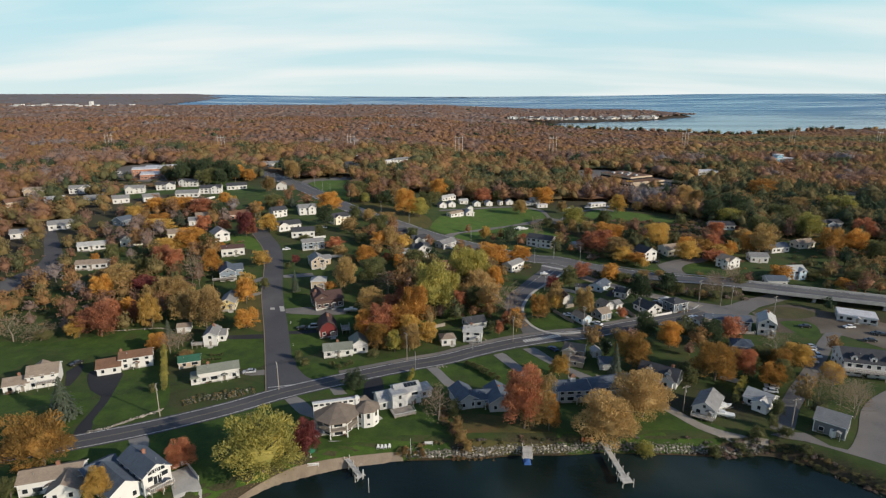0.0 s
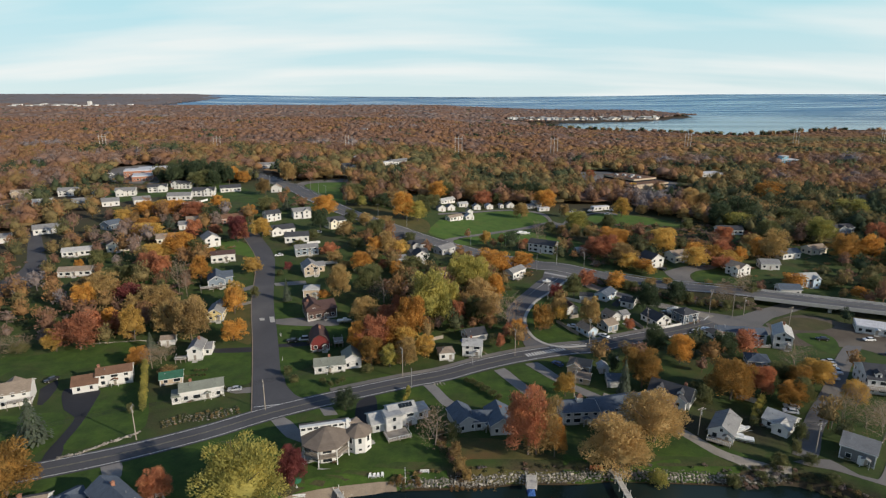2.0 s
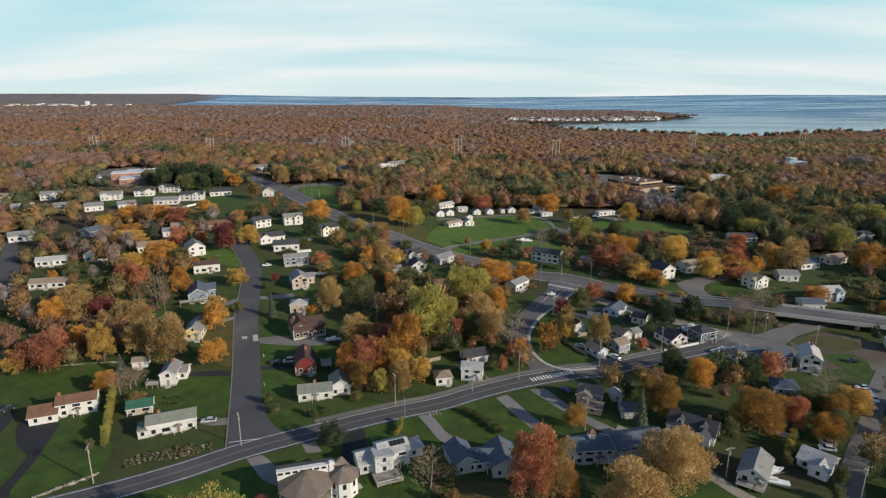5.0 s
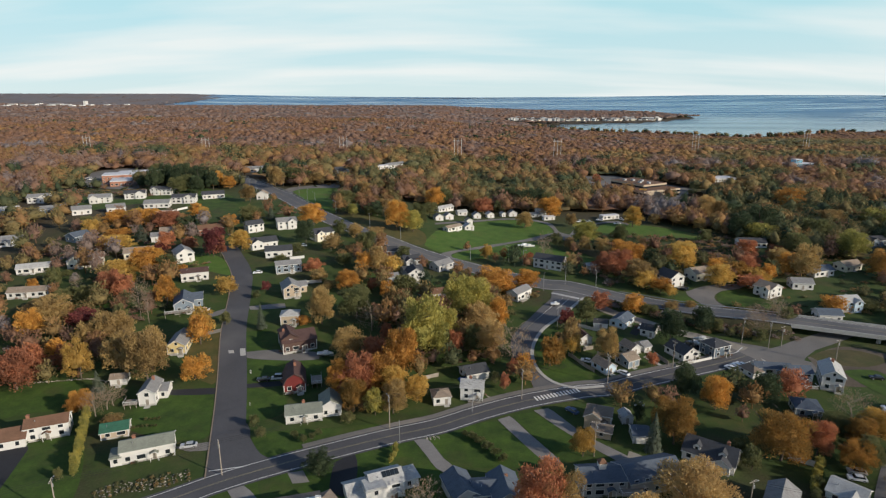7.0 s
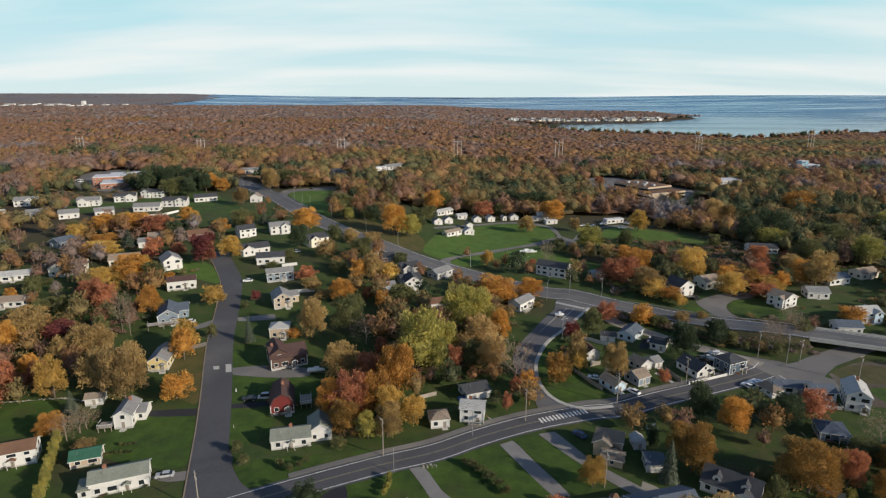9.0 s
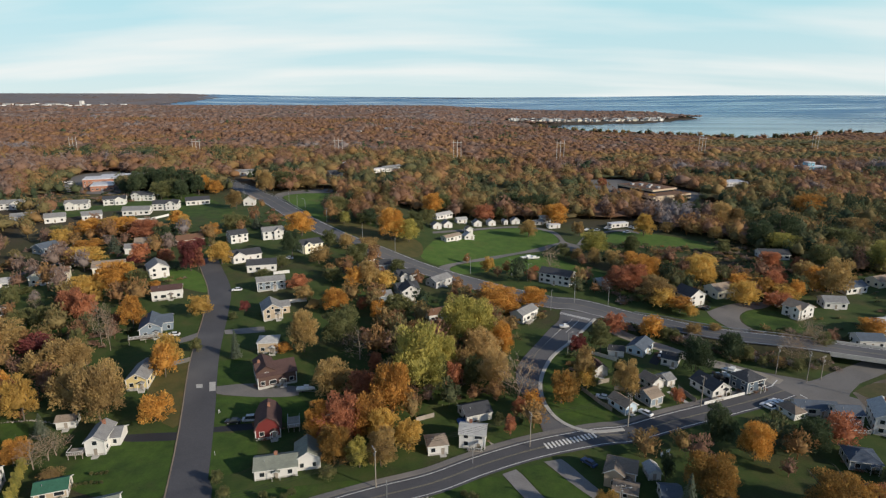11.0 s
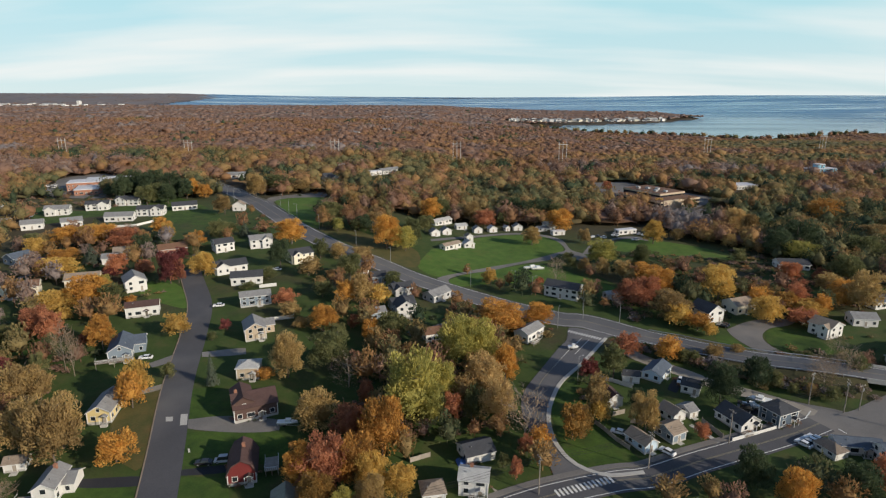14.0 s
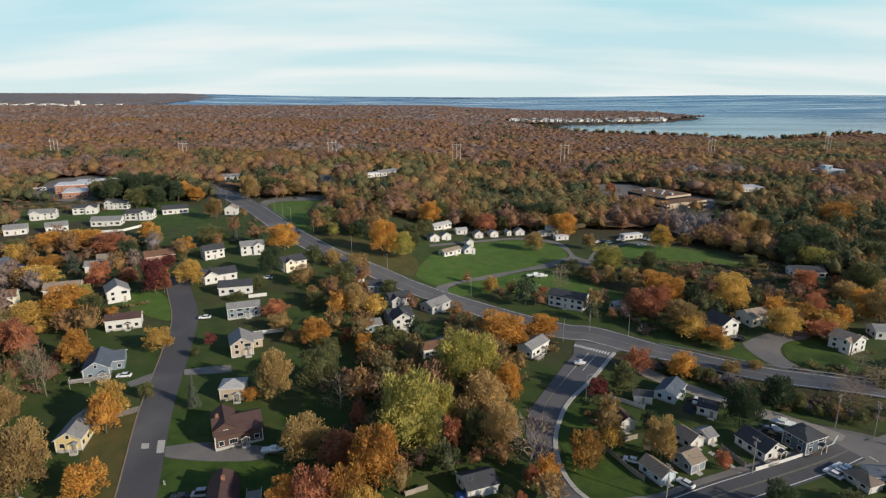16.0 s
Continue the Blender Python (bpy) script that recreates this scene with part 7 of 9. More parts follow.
house(-79.3, 386.5, 38, 11.8, 8.6, 4.32, "cream", "dark", "x", "gable", near=False, wings=[(-2.8, -1.2, 0, 4.9, 8.6, 4.3, 'y', 'gable')])
house(-150.6, 498.2, 11, 8.1, 7.0, 3.96, "white", "tan", "y", "gable", near=False)
house(-46.5, 375.5, 35, 6.7, 7.0, 3.6, "white", "grey", "y", "gable", near=False)
house(-23.7, 353.1, 27, 9.4, 7.6, 3.0, "grey", "dark", "x", "gable", near=False, wings=[(-2.5, -1.2, 0, 4.5, 8.6, 3.2, 'y', 'gable')])
house(-21.7, 333.8, 24, 9.7, 8.6, 3.6, "slate", "dark", "x", "gable", near=False, wings=[(2.3, -1.2, 0, 4.1, 8.6, 3.6, 'y', 'gable')])
house(-35.7, 365.2, 14, 6.2, 7.0, 3, "slate", "dark", "x", "gable", near=False)
house(-7.1, 349.9, 50, 11.5, 7.0, 3, "grey", "grey", "x", "gable", near=False)
house(-222.0, 379.9, 68, 10.6, 8.6, 3.2, "slate", "blue", "x", "gable", near=False)
house(-332.1, 431.7, 52, 16.9, 8.6, 3.4, "tan", "brown", "x", "gable", near=False)
house(-346.1, 471.3, 22, 15.0, 8.6, 3.96, "tan", "tan", "x", "gable", near=False, wings=[(-3.6, -1.2, 0, 6.3, 8.6, 4.0, 'y', 'gable')])
house(-257.3, 369.4, 32, 15.2, 8.6, 3.24, "white", "grey", "x", "gable", near=False)
house(-271.4, 349.4, 30, 8.7, 8.0, 3, "white", "grey", "x", "gable", near=False)
house(52.5, 360.5, -30, 16.1, 8.6, 5, "white", "dark", "x", "gable", near=False)
house(73.7, 358.2, 20, 5.2, 4.0, 2.4, "white", "light", "x", "gable", near=False)
house(-9.3, 489.3, 48, 16.1, 5.7, 2.6, "white", "light", "x", "gable", near=False)
house(-12.3, 457.3, 24, 5.9, 4.9, 2.6, "white", "grey", "y", "gable", near=False)
house(-5.3, 464.2, 24, 6.1, 4.9, 2.6, "white", "grey", "y", "gable", near=False)
house(4.3, 481.7, 22, 7.3, 4.9, 2.6, "white", "light", "x", "gable", near=False)
house(15.3, 476.3, 17, 5.6, 4.9, 2.6, "white", "grey", "y", "gable", near=False)
house(25.3, 481.0, 20, 5.4, 4.9, 2.6, "white", "light", "y", "gable", near=False)
house(35.3, 485.1, 21, 2.9, 4.4, 2.6, "white", "light", "y", "gable", near=False)
house(42.8, 487.2, 11, 5.9, 4.9, 2.6, "white", "grey", "y", "gable", near=False)
house(58.9, 485.3, 19, 6.6, 4.4, 2.2, "white", "grey", "x", "gable", near=False)
house(64.5, 490.8, 17, 7.4, 4.9, 4.0, "white", "light", "x", "gable", near=False)
house(68.3, 475.3, 14, 8.4, 4.4, 2.3, "white", "flat", "x", "flat", near=False)
house(-1.9, 431.9, 45, 13.0, 4.9, 2.6, "white", "tan", "x", "gable", near=False)
house(8.7, 438.6, 23, 6.6, 4.4, 2.4, "white", "light", "y", "gable", near=False)
house(9.3, 452.7, 18, 4.4, 4.4, 3.4, "white", "tan", "y", "gable", near=False)
house(113.7, 479.4, 21, 13.9, 5.0, 2.6, "white", "flat", "x", "flat", near=False)
house(109.1, 334.8, 25, 9.0, 10.0, 4.68, "white", "dark", "y", "gable", near=False)
house(127.1, 344.4, 22, 11.0, 8.6, 3.96, "cream", "tan", "x", "gable", near=False)
house(150.8, 320.2, -61, 8.7, 8.6, 4.5, "white", "tan", "x", "gable", near=False, wings=[(2.1, -1.2, 0, 3.7, 8.6, 4.5, 'y', 'gable')])
house(162.0, 291.3, -4, 9.4, 7.2, 3.2, "white", "blue", "x", "gable", near=False)
house(177.3, 303.6, 8, 9.4, 8.0, 4.5, "sky", "light", "x", "gable", near=False, wings=[(2.3, -1.2, 0, 4.0, 8, 4.5, 'y', 'gable')])
house(172.4, 331.4, -6, 9.6, 7.2, 3.2, "white", "grey", "x", "gable", near=False)
house(183.3, 406.7, -4, 15.8, 8.6, 3, "white", "dark", "x", "gable", near=False)
house(193.1, 351.6, 17, 12.5, 7.6, 3.2, "white", "blue", "x", "gable", near=False)
house(260.4, 411.3, 17, 14.4, 8.0, 3.6, "slate", "dark", "x", "gable", near=False, wings=[(-3.5, -1.2, 0, 6.1, 8, 3.6, 'y', 'gable')])
house(346.9, 521.9, 16, 15.0, 8.0, 3.4, "white", "tan", "x", "gable", near=False)
house(214.0, 361.0, 21, 12.0, 7.6, 3.2, "cream", "tan", "x", "gable", near=False)
house(-114.7, 715.0, 2, 16.3, 8.6, 3.4, "cream", "flat", "x", "flat", near=False)
house(-80.5, 665.8, 37, 15.8, 8.6, 3.4, "white", "flat", "x", "flat", near=False)
house(-66.5, 682.0, 49, 23.4, 8.6, 3.4, "white", "grey", "x", "gable", near=False)
house(-113.6, 629.8, -52, 20.6, 8.0, 3.6, "white", "dark", "x", "gable", near=False, wings=[(-5.0, -1.2, 0, 8.7, 8, 3.6, 'y', 'gable')])
house(-204.7, 642.6, 25, 17.7, 8.6, 3.24, "white", "grey", "x", "gable", near=False)
house(-295.2, 559.6, 24, 16.9, 24.0, 4, "brick", "flat", "x", "flat", near=False, name='school_building', wings=[(-4.0, 22, 0, 26, 20, 6.5, 'x', 'flat'), (16.2, 20, 0, 16, 16, 5.5, 'x', 'flat'), (14.0, 40, 0, 40, 14, 6, 'x', 'flat')])
office_building(137.5, 597.5, -59, 48.0, 46.0)
KEEP.extend(((166, 546, 15), (190, 540, 15), (207, 560, 12)))
tree("g", 163.0, 566.0, 8.5, 8.5)
tree("y", 188.0, 562.0, 8.5, 8.0)
tree("r", 140.0, 640.0, 11.0, 10.0)
house(273.2, 666.6, 8, 26.3, 18.0, 3.5, "white", "flat", "x", "flat", near=False, name='depot')
house(411.8, 774.4, 14, 35.6, 14.0, 6, "aqua", "flat", "x", "flat", near=False, name='plant_building', wings=[(0.0, 2, 0, 9, 8, 10.5, 'x', 'flat'), (-14.0, 2, 0, 14, 12, 4, 'x', 'flat')])
house(-20.0, 328.4, 18, 7.8, 8.0, 4.92, "white", "dark", "y", "gable", near=True)
house(-5.7, 308.9, 22, 10.9, 6.5, 3.28, "white", "brown", "x", "gable", near=True)
house(-30.9, 323.5, 24, 6.1, 5.8, 3.28, "slate", "grey", "x", "gable", near=True)
for row in (("d", -112.7, 137.3, 15.1, 18.3), ("s", -121.3, 160.7, 14.5, 10.1), ("g", -87.7, 122.8, 10.6, 6.6), ("r", -73.6, 137.2, 8.6, 7.9), ("o", -116.2, 211.2, 7.7, 6.9), ("k", -109.8, 212.4, 8.2, 8.7), ("g", -155, 220.5, 9.9, 7.6), ("r", -146.7, 223.7, 14.9, 15.4), ("k", -169.4, 218.2, 7.8, 12.3), ("k", -179.1, 217, 11.6, 12.2), ("y", -168.2, 219.2, 4.4, 7.6), ("y", -111.3, 123.8, 5.7, 6.4), ("y", -101.8, 177.3, 3.8, 2.4), ("l", -51.4, 135.7, 18.8, 19.2), ("m", -41.1, 143.2, 11.9, 7.5), ("p", -34.6, 181.3, 6.9, 7.5), ("k", -5.8, 162.8, 11.5, 10.8), ("y", -59.3, 203.8, 4.3, 3.2), ("y", -55.5, 198, 3.6, 3.1), ("y", -45.6, 197.7, 2.8, 2.4), ("y", -42.4, 195.5, 2.9, 2.4), ("y", -40.4, 197.4, 2.4, 2.2)):
    tree(*row)
for row in (("y", -39.1, 199.7, 2.3, 2.2), ("y", -31.5, 206.9, 3.4, 4.4), ("r", 20, 158.2, 20.6, 13.3), ("b", 23.6, 158.9, 18.2, 12.0), ("o", 28, 158.1, 11.7, 7.6), ("t", 44.6, 153.5, 16.9, 15.6), ("t", 56.9, 165.6, 16.4, 16.6), ("g", 36.2, 191.4, 8.9, 7), ("s", 56.8, 194.2, 12.5, 5.6), ("d", 64.5, 198.4, 14.8, 12.6), ("l", 54.6, 150, 4.8, 5), ("b", 1.8, 151.1, 5.4, 3.4), ("b", 3.5, 148.8, 4.3, 2.7), ("b", 0.5, 155.9, 5.5, 3.5), ("p", 56.5, 207.9, 8.5, 3.5), ("y", -0.3, 163.6, 6.9, 4.3), ("d", 90.4, 191.5, 15, 15.1), ("r", 101, 192.9, 12, 8.1), ("p", 101.0, 222, 10.8, 10.4), ("p", 76.3, 224.7, 12.5, 9.0), ("r", 110.8, 225.0, 10.7, 9.9), ("o", 83.9, 217.8, 12.5, 8.5), ("g", 125, 203.1, 9.7, 11), ("k", 121.8, 210.7, 10.9, 11.9), ("y", 111.5, 187.8, 9.4, 8)):
    tree(*row)
for row in (("d", 108.0, 187.2, 9.3, 9), ("y", 113.8, 204, 7.6, 9), ("y", 106.4, 198.6, 7, 7), ("y", 80.6, 192.5, 6, 5.5), ("d", 116.4, 198.2, 9.0, 8.5), ("k", 127, 184, 9, 8), ("k", 129.5, 175, 8.5, 9), ("g", 129.9, 189.2, 8.5, 8.3), ("k", 123.4, 167.2, 12.3, 12.1), ("k", 118.6, 176.6, 10.2, 8), ("y", 93.2, 177.6, 4.4, 2.7), ("y", 90.4, 174.2, 4, 2.5), ("y", 100.1, 166.6, 6.4, 4), ("y", 95.1, 159.9, 5, 3.1), ("y", 82, 152.2, 2.4, 3.4), ("y", 88.5, 155.6, 4.1, 4.6), ("y", 74.1, 150.1, 4, 3.7), ("k", 123.8, 174.2, 7.9, 7.5), ("y", 80.4, 186.3, 7.2, 5.3), ("y", 96.8, 155.8, 3.3, 4.6), ("y", 99.2, 149.4, 3.2, 4.4), ("p", 103.8, 278.4, 9.9, 7.9), ("k", 125.3, 277.1, 9.2, 10.1), ("y", 141.2, 284.5, 8, 6.5), ("y", 4, 199.9, 2.6, 2.2), ("y", 6.3, 199.1, 2.6, 3.6), ("y", 8.3, 196.6, 2.6, 3.3), ("y", 10.3, 194.1, 2.5, 3.8), ("y", 12.4, 191.4, 2.5, 3.2), ("y", 14.4, 188.4, 2.5, 3)):
    tree(*row)
for row in (("y", -4.7, 253.1, 13.3, 8.3), ("d", 37.5, 246.2, 11.4, 7.2), ("g", 44.8, 253.8, 9, 6.5), ("b", 46.5, 264.7, 10.9, 6.8), ("l", -6, 251.2, 13.9, 9.2), ("b", -54, 273.2, 16.9, 10.5), ("y", -41.8, 280.8, 14.6, 14), ("k", -33.3, 269.9, 11.3, 12.5), ("l", -11.1, 251.5, 24, 18), ("l", -5.7, 259.8, 16.2, 10.1), ("b", -38.8, 245.9, 12.8, 12.8), ("r", -28.3, 241.9, 12.6, 9.4), ("o", -18, 235.5, 19.6, 12.3), ("r", -30.8, 222.7, 15.6, 13.4), ("o", -36.9, 221.5, 13.3, 9.6), ("o", -23.6, 224.8, 14.3, 12.5), ("g", -18.8, 221.4, 12.7, 8), ("d", -30.8, 213.4, 12.2, 9.6), ("l", -24.0, 211.2, 9.6, 6.2), ("b", -18.0, 212.0, 11.6, 8.4), ("g", -11.8, 220.0, 9.4, 8.2), ("o", -24.8, 244.4, 5.6, 7.4), ("o", -49.3, 308.7, 11.1, 11.6), ("b", -65.3, 318.1, 6.8, 8.9), ("o", -31.2, 303.1, 9, 7.1), ("y", -23.5, 304.8, 11.7, 12.6), ("r", -38.3, 312.1, 6.2, 5.4), ("o", -61.5, 272.7, 3.9, 6.2)):
    tree(*row)
for row in (("y", -42.6, 301.2, 7.1, 7.5), ("b", -59, 309.7, 4.6, 6.9), ("r", -26.1, 260.5, 8.7, 5.4), ("l", 3.3, 284.9, 21.4, 15.7), ("l", 11.1, 287.1, 19.9, 12.4), ("o", 20.4, 318.4, 12.8, 20.5), ("o", 36, 325.6, 10.3, 12.4), ("o", 18.6, 278.5, 14.1, 9.0), ("l", -2.5, 261.8, 15.8, 9.9), ("r", 1.3, 253.3, 9.9, 6.2), ("t", 11.1, 270, 13.3, 14.2), ("t", 14.6, 252.6, 14.7, 11.6), ("k", 22.0, 243.6, 17.5, 14.0), ("t", 14.2, 261.3, 10.5, 9.6), ("r", 17.8, 227.2, 7.0, 3.4), ("o", 25.4, 240.8, 6.8, 6.9), ("r", 21.4, 237.6, 6.7, 4.7), ("d", 36, 245.8, 12.4, 7.7), ("b", 45.1, 255.7, 11.5, 7.2), ("y", 55.8, 281.1, 12.9, 8.6), ("r", 65.6, 299.9, 8.3, 10.2), ("m", 47.9, 280.9, 8.1, 7.1), ("y", 15.1, 232.3, 4.7, 3), ("p", 58.5, 262.1, 7.8, 5.1), ("y", -3.3, 253.5, 9.4, 5.9), ("y", 7.2, 254.2, 11.5, 7.2)):
    tree(*row)
for row in (("b", 57.6, 249.4, 13.9, 8.7), ("p", 86.4, 265.2, 15, 10.2), ("p", 102.5, 277.1, 11.8, 8.6), ("b", 96.5, 297.3, 5.7, 7), ("o", 79.5, 295.8, 9.4, 9.5), ("r", 72.9, 246.4, 5.5, 4.5), ("k", 127, 281.2, 10.7, 10.2), ("k", 136.3, 282.9, 12.7, 9.2), ("o", 100.1, 322.6, 7.7, 11), ("g", 93.9, 326.7, 9.8, 11.7), ("g", 103, 316.6, 6.3, 5.8), ("k", 146.9, 306.4, 5.3, 9.8), ("y", 105.8, 277.9, 7.2, 4.5), ("y", 108.8, 276.6, 6.3, 4.5), ("y", 112.5, 272.5, 4.2, 3.6), ("b", 117.5, 270.8, 4.6, 4.4), ("y", 122.6, 268.2, 5.5, 5.0), ("b", 106.3, 299.3, 5.3, 5), ("y", 85.1, 295.4, 5.2, 6.5), ("y", 88.5, 293.8, 4.8, 4.9), ("o", -88.8, 230, 9.4, 10.5), ("o", -97.5, 254.6, 13.2, 8.3), ("g", -98.4, 260.8, 13.6, 8.6), ("b", -104.8, 230.6, 18.7, 13.5)):
    tree(*row)
for row in (("g", -104.2, 301.5, 8.8, 10), ("r", -148.1, 293.9, 12.6, 9.3), ("o", -126.7, 289.8, 14.6, 9.1), ("r", -134.2, 292.7, 5.5, 5.2), ("k", -130.3, 274.4, 18.1, 6.8), ("k", -125.6, 271.9, 18.6, 4.5), ("s", -77.5, 267.6, 11.2, 5.0), ("y", -93.4, 271.5, 6, 4.5), ("y", -89.2, 296.9, 4.1, 3.4), ("m", -87.1, 305.3, 5.1, 4.4), ("y", -136.3, 269.8, 9.4, 6.1), ("b", -128.3, 257.9, 9.6, 7.8), ("r", -156.2, 299.4, 12.9, 11.7), ("g", -154.5, 311.8, 6.4, 5.3), ("m", -151.5, 269.2, 6.8, 13.1), ("b", -141.2, 254, 9, 9), ("g", -128.9, 230, 15.2, 9.7), ("b", -131.6, 257.9, 12.5, 13.9), ("b", -115.4, 234.9, 16.4, 12.9), ("b", -106.9, 235.3, 16.8, 11.6), ("b", -164.6, 268.9, 12.6, 15.6), ("o", -165.5, 258.9, 12.1, 10.1), ("r", -146.2, 232.5, 12.5, 8.1), ("s", -118.2, 222.5, 7.7, 5)):
    tree(*row)
for row in (("o", -117.5, 209.3, 7, 6.2), ("k", -110.6, 208.1, 8.6, 7.9), ("k", -108.6, 214.9, 6.4, 7.4), ("b", -102.3, 203.3, 3.5, 6), ("y", -189.9, 308.5, 10.4, 7.3), ("y", -170.6, 290.2, 7.9, 6.6), ("y", -164.4, 289.1, 8.8, 6.5), ("y", -159.7, 290.5, 8.5, 6.6), ("y", -173.4, 287.7, 7.8, 5.4), ("k", -174.6, 303.2, 7.9, 6), ("o", -195.9, 302.7, 6.7, 4.8), ("r", -137.1, 235.8, 10, 8.7), ("o", -146, 243.5, 7.5, 8.1), ("b", -178.9, 281.6, 5.5, 11.7), ("g", -219, 388.8, 11.1, 10.8), ("g", -190.3, 360.9, 9.5, 19.3), ("o", -213.5, 406.9, 11.9, 15.2), ("g", -205.1, 411.2, 11.5, 15.4), ("o", -196.5, 411.4, 12, 15.4), ("r", -179.2, 403.9, 13, 16.2), ("s", -183.7, 379.1, 10.1, 10.5)):
    tree(*row)
for row in (("p", -159.8, 386.4, 13.8, 10.8), ("o", -199.2, 378.7, 7.5, 16.1), ("o", -154.9, 327.1, 14.1, 17.9), ("g", -164.2, 320.3, 9.4, 16.5), ("y", -143.4, 328, 10.1, 10.6), ("l", -157.9, 345.9, 6.8, 6.1), ("r", -161.1, 361.6, 11.4, 9.9), ("m", -163.3, 359.5, 6, 8.5), ("r", -147.6, 362, 8.2, 8.6), ("m", -129.8, 351.7, 16.9, 10.5), ("r", -127.5, 353, 12.4, 8.1), ("m", -139.8, 383.5, 7.7, 8.1), ("g", -119, 362.3, 12.6, 12), ("o", -141.9, 408.8, 9.5, 8.8), ("g", -161.7, 416.5, 12.2, 7.7), ("o", -174.3, 434, 10.2, 10.7), ("b", -156.4, 484, 14, 12.3), ("o", -137.1, 329.2, 4, 5.7), ("y", -134.8, 421.5, 12.4, 11.6), ("p", -251.4, 532.7, 19.6, 13.8), ("p", -250.8, 550.3, 20.3, 14.3), ("p", -237.4, 541.7, 19.9, 15.8), ("p", -238.1, 560.2, 20.7, 14.6), ("p", -217.4, 539.7, 22, 15.7)):
    tree(*row)
for row in (("p", -204.4, 534.1, 16.3, 12.1), ("p", -266.4, 540.8, 11.4, 10.6), ("o", -203.2, 542.8, 14.9, 14.1), ("o", -191.1, 538.8, 11.9, 10.2), ("y", -232.7, 404.4, 8.5, 10.9), ("y", -292.4, 619.2, 11.9, 18.1), ("y", -221.7, 521.3, 14.7, 16.4), ("y", -223.2, 513.5, 14.5, 14.5), ("p", -210, 517.7, 15.4, 11.4), ("o", -91.8, 414.2, 15.9, 16.2), ("p", -86.7, 375.3, 15.3, 10.3), ("b", -68.8, 364.7, 9.5, 12), ("y", -68.7, 389.6, 11.4, 8.2), ("b", -59.9, 391.2, 9.1, 9.4), ("b", -47.8, 390.7, 8.6, 12), ("y", -49.5, 362.4, 13.7, 11.9), ("o", -46.2, 334.5, 11, 9.8), ("b", -39.2, 334.7, 14.4, 9.8), ("g", -32, 335.7, 9.7, 9.9), ("y", -28.4, 360.7, 7.8, 7.4), ("y", -57.4, 340.6, 7.7, 9.1), ("r", -70.7, 330.1, 7.5, 9.7), ("y", -86.6, 358.4, 6.1, 7.4), ("y", -93.2, 347.5, 2.8, 8.1)):
    tree(*row)
for row in (("y", -79.8, 468, 14.0, 14.5), ("l", -70.4, 442.6, 9.1, 6.9), ("p", -54.6, 447.2, 11.0, 9.5), ("k", -83.1, 479.3, 13.0, 12.5), ("y", -72.1, 447.0, 8.0, 8.0), ("b", -72.7, 511.2, 12.5, 12.0), ("o", -36.7, 416.9, 21.1, 16.7), ("l", -27.9, 416.1, 14.8, 15.4), ("y", -18.8, 462.6, 11.1, 11.5), ("s", -123.2, 430.7, 9.5, 7.5), ("y", -131.6, 430.5, 8.8, 9.3), ("b", -153.2, 544.4, 20, 14.1), ("y", -140.8, 560.5, 16, 21.7), ("y", -134.5, 563.6, 13.4, 14.3), ("b", -123.8, 563.9, 11.6, 14.3), ("y", -57.9, 448.2, 8.3, 12.2), ("b", -48.3, 456.9, 11.3, 12.5), ("y", -24.2, 432.7, 15.9, 11.7), ("k", -45.7, 437.8, 10.8, 7.9), ("b", 48.1, 449.2, 12.1, 11.5), ("l", 82, 410.9, 14.9, 16.4), ("k", 51.5, 375.6, 15.4, 9.2), ("b", 77.4, 389.1, 10.2, 7), ("g", 18.3, 373.4, 8.7, 7.8), ("o", 71.8, 486, 16, 18.5), ("r", 20.8, 490.9, 13.4, 13.9), ("k", 2.7, 503.5, 12.2, 11.2)):
    tree(*row)
for row in (("r", 81.7, 348.8, 12, 15.2), ("r", 43.3, 375.4, 4, 4.6), ("p", 44, 520.2, 17.5, 12.2), ("p", 51.3, 513.4, 16.9, 11.2), ("p", 59.7, 517.2, 16.6, 12.9), ("p", 68.3, 532, 13.4, 11.6), ("y", 34.1, 496.2, 10.9, 9.2), ("y", -8.8, 502.9, 15.7, 14), ("o", -16.5, 496.6, 17.1, 13.8), ("b", 11.3, 503.9, 15.8, 12.5), ("y", 71.5, 510.6, 14.4, 11.1), ("b", 81.2, 452.6, 9.8, 8.2), ("r", 86.6, 355.3, 8.4, 12.1), ("y", 63.3, 401, 7.3, 7.1), ("y", 63, 412.3, 6.3, 7.3), ("b", 69.6, 397.6, 7.2, 7), ("b", 86.7, 384.5, 10.4, 10), ("y", 102.1, 405.8, 13.4, 9.5), ("g", 121.9, 355.7, 17.5, 15.2), ("o", 95.6, 361.2, 14.5, 15.2), ("r", 89.5, 352.1, 13, 11.4), ("b", 92.7, 332.4, 13.3, 15.9), ("o", 137.1, 346.9, 10.2, 11.7), ("l", 193.9, 417.8, 13, 19.8)):
    tree(*row)
